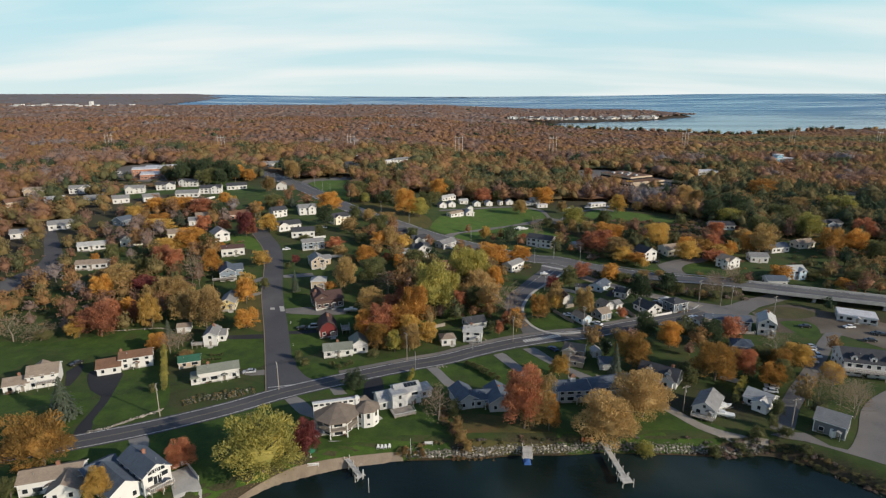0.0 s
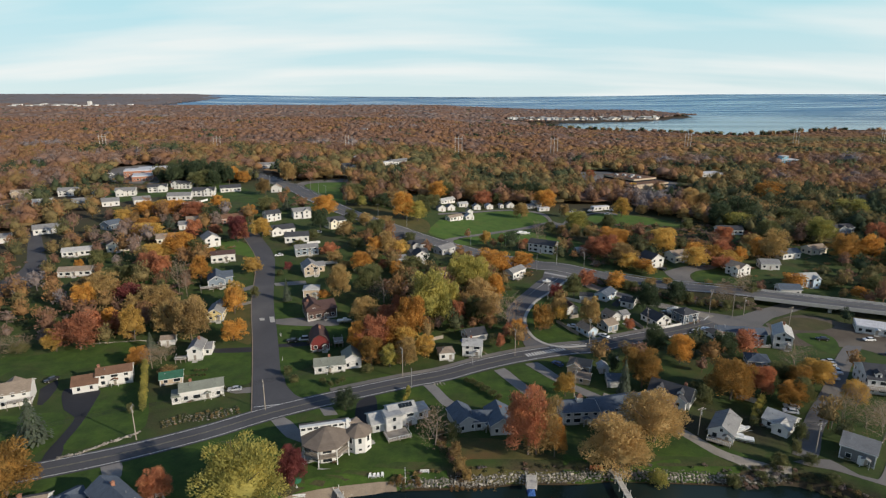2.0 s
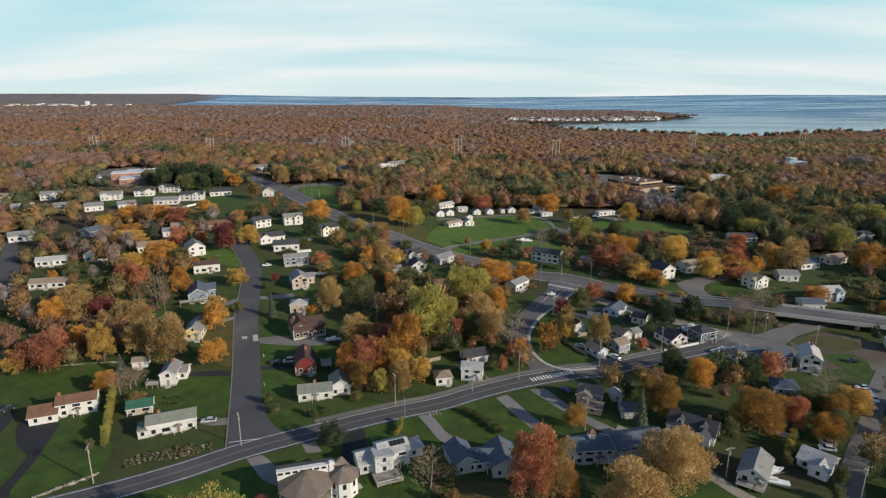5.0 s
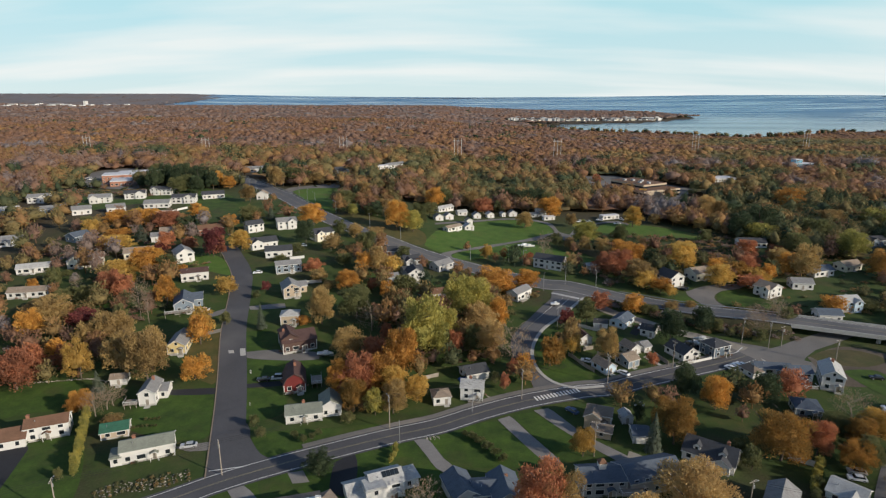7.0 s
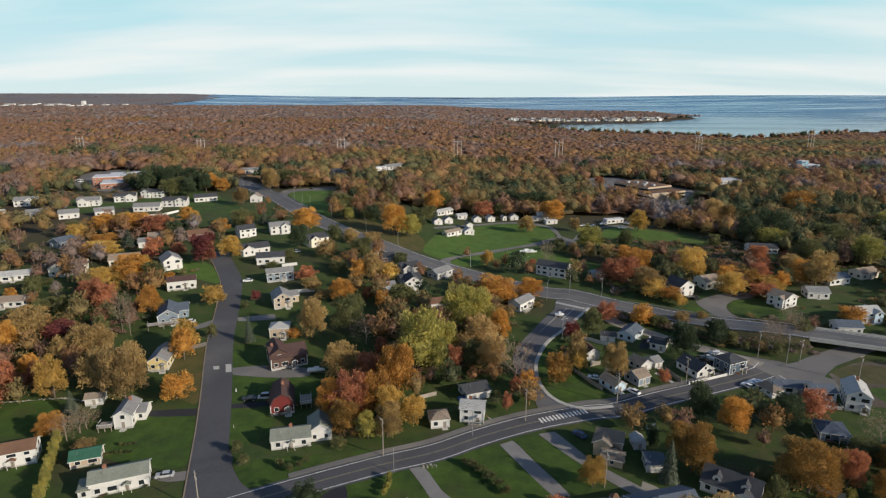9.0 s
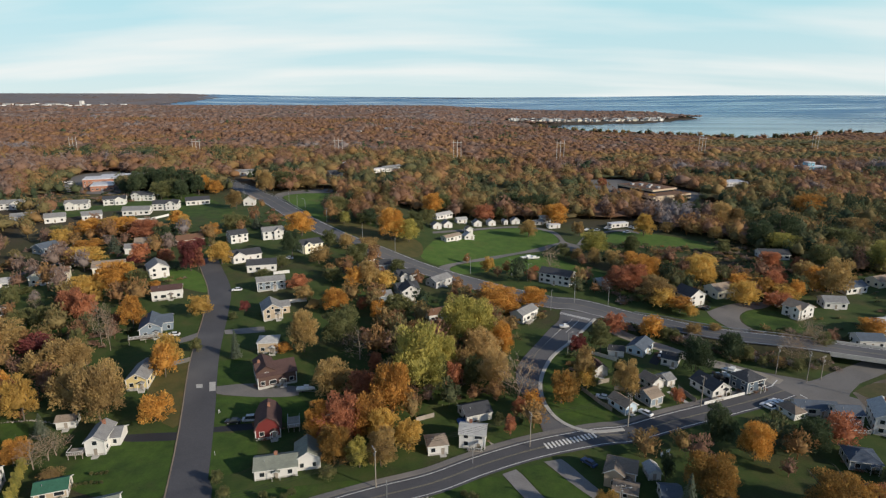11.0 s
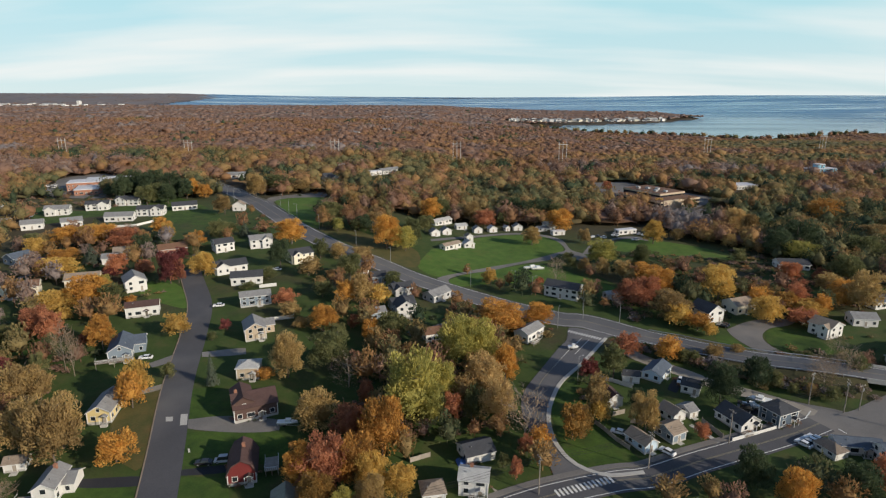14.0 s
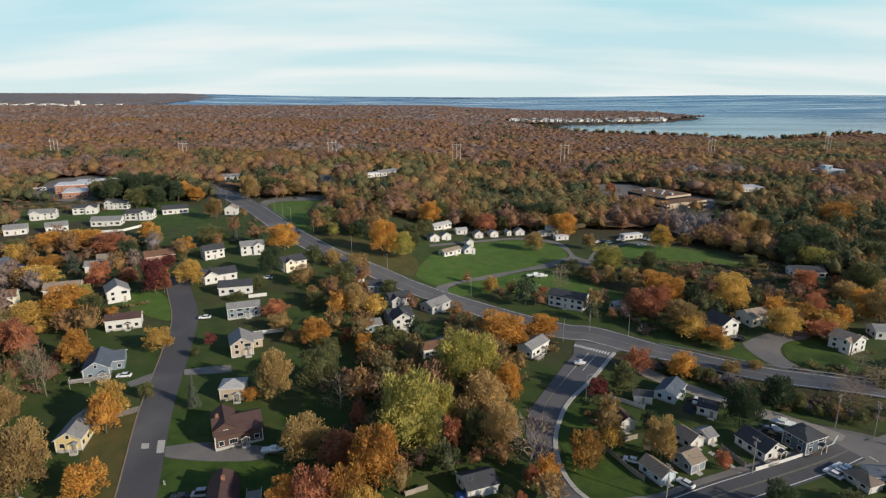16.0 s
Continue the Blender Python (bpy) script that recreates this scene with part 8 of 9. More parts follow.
for row in (("r", 170.7, 386, 10.3, 12.2), ("r", 158.4, 355.6, 11.4, 10.5), ("g", 153.2, 336.8, 8, 13.2), ("o", 180.4, 357.9, 10.4, 14.1), ("t", 181.9, 473.2, 21, 12.8), ("b", 190.5, 470, 17, 10), ("b", 158.6, 456.2, 9.1, 9.9), ("b", 166.4, 445.5, 9.1, 9.5), ("b", 141.3, 462.7, 8.1, 9.3), ("p", 197.8, 472.5, 15.1, 15), ("p", 206.8, 472.8, 12.1, 13.5), ("p", 222.4, 485.1, 10.9, 13.9), ("p", 236.9, 491.8, 9.5, 12.5), ("y", 233.8, 473.6, 10.5, 12), ("b", 195.5, 445.8, 11.3, 11.1), ("b", 179, 447.4, 10.9, 10.4), ("y", 158.3, 413.4, 9.1, 7.6), ("r", 187.1, 384.7, 7.1, 10.4), ("g", 123.5, 453.9, 16, 12.9), ("b", 182.6, 371.8, 9, 12.2), ("o", 169.7, 298, 8.3, 12.1), ("y", 186.1, 301.1, 5.6, 9.5), ("o", 192.9, 285.6, 6, 7.8), ("y", 203, 289.5, 10.7, 11.8)):
    tree(*row)
for row in (("r", 146.8, 328.7, 7.4, 13.1), ("o", 97.3, 377, 11, 16.2), ("r", 153.0, 346.0, 11.5, 10.5), ("o", 160.5, 340.0, 9.5, 9.0), ("d", 147.0, 342.5, 10.5, 10.0), ("o", 172.2, 348.5, 10.3, 10.6), ("l", 228, 379.5, 17.6, 17.0), ("d", 220.3, 342.7, 16.5, 16.5), ("o", 234.9, 343, 16.4, 14.7), ("y", 233.9, 425.3, 14, 20), ("p", 205.9, 442.7, 19.8, 20.8), ("p", 184.1, 424.4, 18.1, 16), ("b", 181, 345.3, 18.4, 14.9), ("r", 263.7, 380.2, 14.4, 14.3), ("y", 240.7, 332.4, 12.8, 12.7), ("g", 131.8, 330.3, 12.9, 12.7), ("g", 129.6, 377.6, 11, 14.4), ("o", 257.9, 508.3, 18.9, 23.7), ("l", 288.7, 444.2, 16.6, 24.9), ("y", 195.8, 378.9, 16.3, 16.2), ("b", 258.7, 453.2, 14.8, 19.1)):
    tree(*row)
pole_a = utility_pole(-92.4, 162.8, 11, 2, 1, 110)
pole_b = utility_pole(-60.1, 180.2, 10.5, 0, 1, 115)
pole_c = utility_pole(-18.4, 203.2, 11.5, 2, 1, 115)
pole_d = utility_pole(22.9, 222.1, 11, 0, 1, 110)
pole_e = utility_pole(53.5, 233, 11, 0, 2, 110)
pole_f = utility_pole(79.6, 244.4, 11, 0, 1, 110)
pole_g = utility_pole(114.3, 266.4, 11, 1.5, 1, 40)
pole_h = utility_pole(122.3, 261.5, 11.5, 0, 2, 80)
pole_i = utility_pole(128, 263.1, 9, 0, 1, 25)
pole_j = utility_pole(6.5, 214, 8, 0, 0, 25)
pole_k = utility_pole(-14.7, 196, 7.5, 0, 0, 25)
pole_l = utility_pole(39.7, 191.3, 11, 2, 1, 0)
pole_m = utility_pole(140.6, 249.4, 10, 0, 1, 30)
pole_n = utility_pole(72, 169.5, 9, 1.5, 1, 30)
pole_o = utility_pole(113.5, 174.2, 9.5, 0, 1, 30)
pole_p = utility_pole(101.5, 161.3, 9.5, 2, 1, 30)
wires([(-160, 131, 11.5), pole_a, pole_b, pole_c, pole_d, pole_e, pole_f, pole_h])
wires([pole_e, (68, 250.8, 9)], 0.6, 2)
wires([pole_h, pole_g, pole_i], 0.5, 2)
wires([pole_n, pole_p, pole_o], 0.9, 2)
utility_pole(-104.5, 477.4, 9, 1.4, 0, 192)
utility_pole(-113.4, 489.9, 9, 1.4, 0, 300)
utility_pole(-124.3, 507.6, 9, 1.4, 0, 41)
utility_pole(-83, 447.8, 9, 1.4, 0, 165)
utility_pole(-54.9, 416.2, 9, 1.4, 0, 254)
utility_pole(-32.8, 391.8, 9, 1.4, 0, 266)
utility_pole(8.8, 368.6, 9, 1.4, 0, 194)
utility_pole(37.8, 361.5, 9, 1.4, 0, 15)
utility_pole(58, 342.7, 9, 1.4, 0, 220)
utility_pole(43.8, 323.1, 9, 1.4, 0, 65)
utility_pole(30.4, 369.8, 9, 1.4, 0, 175)
utility_pole(-158.1, 556.1, 9, 1.4, 0, 5)
utility_pole(-149.8, 552.7, 9, 1.4, 0, 285)
utility_pole(-165.8, 529.5, 9, 1.4, 0, 25)
utility_pole(-178.7, 549.9, 9, 1.4, 0, 175)
utility_pole(-259.4, 630.7, 9, 1.4, 0, 70)
utility_pole(56.1, 332.7, 9, 1.4, 0, 136)
utility_pole(70.6, 328.7, 9, 1.4, 0, 225)
utility_pole(43.6, 279.4, 9, 1.4, 0, 24)
utility_pole(-140.1, 399.3, 9, 1.4, 0, 200)
car(-65, 230.3, 5, "black", False)
car(-60.3, 231.5, 10, "silver", True)
car(-74.4, 192.5, 15, "silver", False)
car(-141, 197.6, 60, "black", False)
car(-107.5, 283.4, 10, "white", False)
car(38, 214.5, -50, "blue", False)
car(60.8, 239.8, -50, "white", False)
car(147.6, 335.1, 20, "white", True)
car(148.8, 330.6, 10, "white", True)
car(138.8, 338.2, -30, "white", False)
car(112.1, 325.5, -30, "black", False)
car(113.5, 327.1, -30, "black", False)
car(139.4, 219.1, 0, "white", False)
car(138.3, 216.7, 0, "silver", False)
car(137, 214.1, 0, "white", False)
car(137.9, 211.1, 80, "white", False)
car(134.1, 206.6, 80, "silver", False)
car(148.5, 238.7, -10, "black", False)
car(166.9, 238.5, 5, "white", False)
car(174.3, 232.2, -8, "black", False)
car(175.4, 231, -8, "black", False)
car(167.1, 225.4, -10, "black", False)
car(107.7, 185.5, -15, "silver", False)
car(105.9, 182.6, -15, "white", False)
car(107.7, 198.5, 60, "white", False)
car(100.6, 244.4, -58, "white", False)
car(102.2, 245.3, -58, "silver", False)
car(103.8, 246.2, -58, "white", False)
car(105.4, 247.0, -58, "white", False)
car(-351.6, 576.7, 10, "white", False)
car(-349.8, 587.6, 70, "white", False)
car(-345.1, 584.5, 70, "silver", False)
car(-340.8, 582.4, 70, "black", False)
car(-337.1, 580.4, 70, "white", False)
car(-301.8, 578.4, 20, "black", False)
car(-92.7, 448.6, -40, "black", False)
car(89.3, 467.4, 20, "white", False)
car(93.1, 468.6, 20, "black", False)
car(96.1, 466.5, 20, "white", False)
car(104.3, 473.4, 60, "white", False)
car(106.8, 472.3, 60, "white", False)
car(121.5, 476.1, 60, "silver", False)
car(123.7, 473.9, 60, "white", False)
car(115, 461.3, 10, "white", False)
car(-98.4, 327, 15, "white", False)
car(154.6, 560.7, 10, "white", False)
car(155.9, 556.3, 10, "black", False)
car(161.2, 547.9, 10, "black", False)
car(-86.7, 370.8, 0, "white", False)
car(78.6, 279.6, 60, "white", False)
car(49.7, 248.8, -25, "white", False)
car(94.6, 264.6, -25, "black", False)
car(92.6, 262.6, -25, "black", True)
car(-344.3, 590.3, 0, "white", False)
boat(-47.4, 247.9, 5, 6)
boat(84.6, 170.9, 20, 8)
boat(83, 166.6, 160, 7)
boat(42.3, 400.4, 20, 9)
boat(45.4, 398.7, 10, 7)
boat(98.9, 266.6, 150, 7)
boat(95.3, 263.6, 150, 6)
boat(46.5, 303.3, 0, 4)
boat(99.9, 267.4, 150, 6)
garden_chair(-22.1, 148.6, 0, "white")
garden_chair(37.4, 153.9, 0, "orange")
garden_chair(-21.0, 148.7, 0, "white")
garden_chair(38.4, 154.0, 0, "orange")
garden_chair(-20.0, 148.9, 0, "white")
garden_chair(39.4, 154.1, 0, "orange")
garden_chair(-18.9, 149.2, 0, "white")
garden_chair(40.3, 154.2, 0, "orange")
dock([(-30.4, 144.5), (-25.1, 136.4)], 1.3, -1.6, "narrow grey wooden dock on piles")
dock([(-25.8, 137.2), (-24.8, 136.4)], 2.6, -1.6, "square grey wooden landing at the end of a dock")
dock([(43.5, 153.4), (45.3, 138.1)], 1.5, -1.5, "long grey wooden dock running out over the water")
dock([(45.1, 138.6), (45.7, 135.4)], 2.8, -1.5, "grey wooden landing at the end of the long dock")
dock([(20.8, 151.0), (20.3, 145.2)], 2.6, -1.2, "short wooden pier with a blue float")
stone_rng = np.random.default_rng(3)
rock_row([(-13.8, 147.9), (-2.5, 148.5), (7.2, 149.3), (19.6, 151.2), (31.8, 151.5), (41.9, 152.9), (61.4, 152.5), (78.9, 151.8), (88.3, 152.9)], "long rough seawall of pale granite boulders", "seawall", "seawall", 2.0, 0.5, 0.95, 3, stone_rng, 0.08)
rubble([(-13.8, 147.9), (-2.5, 148.5), (7.2, 149.3), (19.6, 151.2), (31.8, 151.5), (41.9, 152.9), (61.4, 152.5), (78.9, 151.8), (88.3, 152.9)], "small pale granite stones between the boulders", 2.8, 0.32, 0.45, 6, stone_rng, 0.06)
rock_row([(-88.7, 171.1), (-83.3, 174.6), (-77.0, 176.0), (-68.9, 180.0)], "pale boulder bank beside the main road", "rock bank", "rock_bank", 4.2, 0.32, 1.6, 3, stone_rng)
rubble([(-88.7, 171.1), (-83.3, 174.6), (-77.0, 176.0), (-68.9, 180.0)], "pale broken stones on a roadside bank", 5.0, 0.24, 0.7, 4, stone_rng, 0.05)
rock_row([(-109.5, 153.2), (-105.6, 155.2), (-100.3, 159.9), (-93.4, 166.6)], "low dry stone wall along the roadside", "stone wall", "stone_wall", 0.7, 0.5, 0.55, 2, stone_rng, 0.15)
rock_row([(-144.7, 227.0), (-135.5, 228.4), (-127.0, 229.8), (-119.0, 228.6)], "low dry stone wall at the edge of the trees", "stone wall", "stone_wall", 0.5, 0.45, 0.75, 1, stone_rng)
rock_row([(-49.8, 132.7), (-37.7, 138.7), (-26.1, 143.0), (-16.8, 145.3)], "scattered grey stones along the wet beach", "beach stones", "beach_stones", 3.0, 0.4, 1.6, 2, stone_rng)
rock_row([(-7.2, 199.1), (-4.0, 199.4)], "ring of pale stones round a flower bed", "stone bed", "stone_bed", 1.5, 0.4, 1.0, 2, stone_rng)
rock_row([(-7.0, 198.5), (-3.5, 198.9)], "ring of pale stones round a flower bed", "stone bed", "stone_bed", 1.5, 0.4, 1.0, 2, stone_rng)
fence([(81.4, 246.0), (89.2, 249.1), (97.0, 252.4)], 1.1, TRIM, "low white board fence beside a house", True)
fence([(-74.3, 313.5), (-64.2, 317.4)], 1.6, TRIM, "white board fence behind a house", True)
fence([(49.3, 281.9), (54.9, 279.0), (60.8, 274.8)], 1.5, PALE_WOOD, "grey board fence behind cottages", True)
fence([(50.2, 257.9), (54.3, 259.6)], 1.6, WOOD, "tan board fence round a yard", True)
fence([(54.8, 254.6), (58.3, 253.4)], 1.6, WOOD, "tan board fence round a yard", True)
fence([(43.8, 253.6), (45.8, 250.1), (47.9, 245.4), (50.7, 241.0)], 1.5, WOOD, "weathered board fence round a yard", True)
fence([(93.2, 191.8), (98.1, 188.1)], 1.8, TRIM, "white board fence between cottages", True)
fence([(-87.8, 347.7), (-80.8, 350.4)], 1.6, TRIM, "white fence behind a ranch house", True)
fence([(76.3, 255.2), (79.1, 247.1)], 1.6, WOOD, "board fence between yards", True)
fence([(-10.2, 233.3), (-4.9, 236.1)], 1.5, WOOD, "weathered board fence under trees", True)
fence([(-210.1, 446.3), (-198.9, 449.7), (-193.2, 460.8)], 1.5, TRIM, "white fence round a yard", True)
fence([(80.9, 334.2), (82.7, 333.8)], 1.2, WOOD, "short wooden rail fence beside the highway", False)
crosswalk((27.1, 222.3), (43.0, 228.5), 14, 2.6, 0.15)
crosswalk((47.4, 319.8), (59.3, 312.4), 13, 2.2, 0.19)
painted_line([(-64.3, 181.7), (-55.7, 183.9)], 0.3, 0.155)
painted_line([(108.6, 258.0), (112.8, 262.4)], 0.35, 0.16)
painted_line([(115.4, 252.9), (116.4, 250.4)], 0.3, 0.16)
painted_line([(51.6, 312.9), (44.7, 302.2), (36.6, 288.4)], 0.2, 0.17)
painted_line([(54.1, 311.5), (46.6, 299.4)], 0.2, 0.17)
painted_line([(47.5, 306.6), (36.6, 288.4), (30.1, 275.9), (27.6, 262.7), (27.3, 249.9)], 0.2, 0.17, YELLOW_PAINT)
guard_rail(hwy_line, 8.0, deck_height, 0, 60)
guard_rail(hwy_line, -5.8, deck_height, next(i for i, p in enumerate(hwy_line) if p.x > 75), next(i for i, p in enumerate(hwy_line) if p.x > 139))
guard_rail(hwy_line, 5.8, deck_height, next(i for i, p in enumerate(hwy_line) if p.x > 75), next(i for i, p in enumerate(hwy_line) if p.x > 139))
wires([pylon(-483, 815, 22), pylon(-320, 800, 21), pylon(-144, 800, 23), pylon(1, 800, 30), pylon(131, 830, 30), pylon(356, 950, 30), pylon(576, 1050, 30), pylon(793, 1150, 23)], 4.0, 3)
OPEN.append([(FAR_SHORE_A[0], FAR_SHORE_A[1] - 60), (FAR_SHORE_B[0], FAR_SHORE_B[1] - 60), (FAR_SHORE_B[0], FAR_SHORE_B[1] + 55), (FAR_SHORE_A[0], FAR_SHORE_A[1] + 55)])
cr = np.random.default_rng(8)
for k in range(120):
    u = cr.choice((0.06, 0.2, 0.34, 0.46, 0.6, 0.74, 0.88)) + cr.normal(scale=0.05)
    x, y = FAR_SHORE_A[0] + (FAR_SHORE_B[0] - FAR_SHORE_A[0]) * u, FAR_SHORE_A[1] + (FAR_SHORE_B[1] - FAR_SHORE_A[1]) * u
    small_house(x + cr.uniform(-20, 20), y + 8 + cr.uniform(0, 1) ** 1.5 * 130, cr.integers(-40, 40), (8, 10, 13)[k % 3], 7, (3, 4.5, 6)[k % 3], ("white", "white", "cream", "white")[k % 4], ("grey", "dark", "light")[k % 3])
small_house(-2186, 2930, 0, 30, 26, 10, "white", "flat", "warehouse", "long pale warehouse far off among the woods", "far warehouses")
small_house(-2308, 3139, -4, 41, 26, 10, "white", "flat", "warehouse", "long pale warehouse far off among the woods", "far warehouses")
small_house(-2164, 3022, -4, 22, 26, 10, "white", "flat", "warehouse", "long pale warehouse far off among the woods", "far warehouses")
small_house(-2170, 3103, -10, 37, 26, 10, "white", "flat", "warehouse", "long pale warehouse far off among the woods", "far warehouses")
small_house(-2241, 3249, 0, 22, 26, 10, "white", "flat", "warehouse", "long pale warehouse far off among the woods", "far warehouses")
small_house(-2048, 3054, 0, 30, 26, 10, "white", "flat", "warehouse", "long pale warehouse far off among the woods", "far warehouses")
small_house(-2117, 3201, -10, 67, 26, 10, "white", "flat", "warehouse", "long pale warehouse far off among the woods", "far warehouses")
small_house(-2025, 3142, 4, 45, 26, 10, "white", "flat", "warehouse", "long pale warehouse far off among the woods", "far warehouses")
small_house(-1869, 2945, -6, 22, 26, 10, "white", "flat", "warehouse", "long pale warehouse far off among the woods", "far warehouses")
small_house(-1865, 3018, 8, 22, 26, 10, "white", "flat", "warehouse", "long pale warehouse far off among the woods", "far warehouses")
small_house(-1942, 3171, 6, 12, 26, 26, "white", "flat", "warehouse", "long pale warehouse far off among the woods", "far warehouses")
small_house(-1878, 3105, -10, 26, 26, 10, "white", "flat", "warehouse", "long pale warehouse far off among the woods", "far warehouses")
small_house(-1802, 3127, 0, 26, 26, 10, "white", "flat", "warehouse", "long pale warehouse far off among the woods", "far warehouses")
small_house(-1832, 3294, 6, 37, 26, 10, "white", "flat", "warehouse", "long pale warehouse far off among the woods", "far warehouses")
small_house(-1753, 3224, 5, 22, 26, 10, "white", "flat", "warehouse", "long pale warehouse far off among the woods", "far warehouses")
small_house(-1084, 1629, 0, 10, 8, 5, "white", "grey", "far_house", "white house far off among the woods", "far houses")
small_house(-922, 1601, 5, 12, 8, 6, "white", "grey", "far_house", "white house far off among the woods", "far houses")
small_house(-553, 1556, -4, 10, 8, 5, "white", "grey", "far_house", "white house far off among the woods", "far houses")
small_house(-366, 1602, -10, 10, 8, 5, "white", "grey", "far_house", "white house far off among the woods", "far houses")
small_house(-133, 1226, 0, 12, 8, 6, "white", "grey", "far_house", "white house far off among the woods", "far houses")
small_house(-177, 1150, -10, 10, 8, 5, "white", "grey", "far_house", "white house far off among the woods", "far houses")

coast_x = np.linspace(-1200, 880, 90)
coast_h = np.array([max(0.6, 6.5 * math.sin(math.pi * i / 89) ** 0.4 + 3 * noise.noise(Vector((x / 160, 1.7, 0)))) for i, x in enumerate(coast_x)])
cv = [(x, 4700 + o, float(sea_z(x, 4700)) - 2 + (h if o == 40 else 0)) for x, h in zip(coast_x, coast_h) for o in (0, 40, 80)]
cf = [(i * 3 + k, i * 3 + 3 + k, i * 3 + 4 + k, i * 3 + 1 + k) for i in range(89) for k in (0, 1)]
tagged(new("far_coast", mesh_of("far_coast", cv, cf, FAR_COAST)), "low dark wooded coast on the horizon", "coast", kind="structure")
for k in range(9):
    tree("y", -94.0 + 1.25 * (k % 5) + 0.3 * (k // 5), 202.0 + 3.0 * (k // 5) + 0.2 * k, 1.0 + 0.25 * (k % 3), 1.1)
for k in range(15):
    tree("l", -98.6 - 0.98 * k, 178.6 + 2.02 * k, 4.4 + 0.5 * (k * 5 % 3), 2.0 + 0.2 * (k % 3))
tree("l", 91.8, 177.0, 3.7, 2.2)
tree("l", 93.3, 179.1, 3.9, 2.7)
tree("l", 94.9, 181.3, 4.2, 2.5)
tree("l", 96.1, 183.4, 4.5, 2.3)
tree("l", 97.7, 185.6, 3.7, 2.2)
tree("l", 99.2, 187.7, 3.9, 2.7)
tree("l", -16.2, 186.6, 2.3, 1.8)
tree("l", -15.9, 188.7, 2.4, 2.2)
tree("l", -15.5, 190.8, 2.6, 2.1)
tree("l", -15.6, 192.9, 2.8, 1.9)
white_post(-22.4, 132.0, -3, 4.4, "tall white mooring post standing in the bay")
white_post(-24.6, 137.5, -3, 3.0, "white post at the end of a dock")
white_post(-12.7, 148.0, 0, 2.6, "white post at the edge of the lawn", "lawn_post")
bench(-7.7, 150.9, 5)
bench(-39.2, 141.2, 10, 3.2)
patio_umbrella(-40.3, 143.5)
tarp_pile(4.4, 234.5, 20, 4.5, 3.2, 1.2, "crumpled blue tarp over a heap beside a shed", BLUE_TARP)
tarp_pile(-215.1, 384.6, 10, 9, 6, 1.0, "wide blue cover over a garden pool", BLUE_TARP)
garden_chair(59.1, 218.8, 0, "white")
garden_chair(59.9, 217.2, 90, "white")
garden_chair(61.5, 218.9, 180, "white")
garden_chair(61.2, 220.5, 270, "white")
white_post(-71.2, 234.9, 1.8, 1.1, "short white mailbox post beside the street", "mailbox_post")
white_post(-70.9, 234.9, 1.8, 1.1, "short white mailbox post beside the street", "mailbox_post")
white_post(-64.8, 215.6, 0.2, 1.1, "short white mailbox post beside the street", "mailbox_post")
tagged(new("seaweed", strip("seaweed", spline([(-13.8, 146.5), (-2.5, 147.1), (7.2, 147.9), (19.6, 149.8), (31.8, 150.1), (41.9, 151.5), (61.4, 151.1), (78.9, 150.4), (88.3, 151.5)], 2.0), 0.7, -0.7, 0, WEED, height=lambda p: SEA + 0.12)), "brown rockweed along the foot of the seawall", "seaweed", kind="structure")
SHORE_BRUSH = [(74.0, 150.9), (80.6, 152.2), (88.4, 153.2), (95.9, 150.6), (101.1, 145.9), (105.7, 141.0), (111.5, 134.6)]
WALL_BRUSH = [(-13.8, 150.3), (-2.5, 150.9), (7.2, 151.7), (19.6, 153.6), (31.8, 153.9), (41.9, 155.3), (61.4, 154.9), (78.9, 154.2), (88.3, 155.3)]
BANK_BRUSH = [(-88.7, 171.1), (-83.3, 174.6), (-77.0, 176.0), (-68.9, 180.0)]
tarp_pile(20.3, 146.3, 0, 2.2, 3.4, 0.5, "blue plastic float beside the short pier", BLUE_TARP)
water_tank(110.8, 156.6)
fence([(-75.6, 136.5), (-73.2, 138.6), (-66.9, 131.9)], 1.4, TRIM, "white board fence round a patio", True)
OPEN.append([(85.4, 416.4), (106.3, 467.3), (129.1, 476.5), (172.3, 438.7), (181.8, 417.1), (162.5, 377.1), (142.5, 365.9), (132.1, 373.1), (124.5, 392.7), (117.5, 405.3), (85.4, 388.1)])
tree("y", -175.8, 289.9, 3.7, 2.3)
tree("y", -174.8, 291.3, 3.9, 2.9)
tree("y", -173.9, 292.6, 4.2, 2.7)
tree("y", -173.4, 294.0, 4.5, 2.5)
tree("y", -172.5, 295.4, 3.7, 2.3)
tree("y", -171.5, 296.7, 3.9, 2.9)
tree("y", -171.0, 298.1, 4.2, 2.7)
tree("y", -170.1, 299.5, 4.5, 2.5)
tree("y", -169.2, 300.8, 3.7, 2.3)
tree("y", -168.7, 302.2, 3.9, 2.9)
tree("y", -167.8, 303.6, 4.2, 2.7)
tree("y", -166.8, 304.9, 4.5, 2.5)
tree("y", -166.3, 306.3, 3.7, 2.3)
tree("y", -197.8, 315.8, 3.2, 3.1)
tree("y", -196.5, 316.8, 3.4, 3.8)
tree("y", -195.3, 317.9, 3.6, 3.5)
tree("y", -194.5, 318.9, 3.8, 3.3)
tree("y", -193.3, 319.9, 3.2, 3.1)
tree("y", -192.0, 321.0, 3.4, 3.8)
tree("y", -191.2, 322.0, 3.6, 3.5)

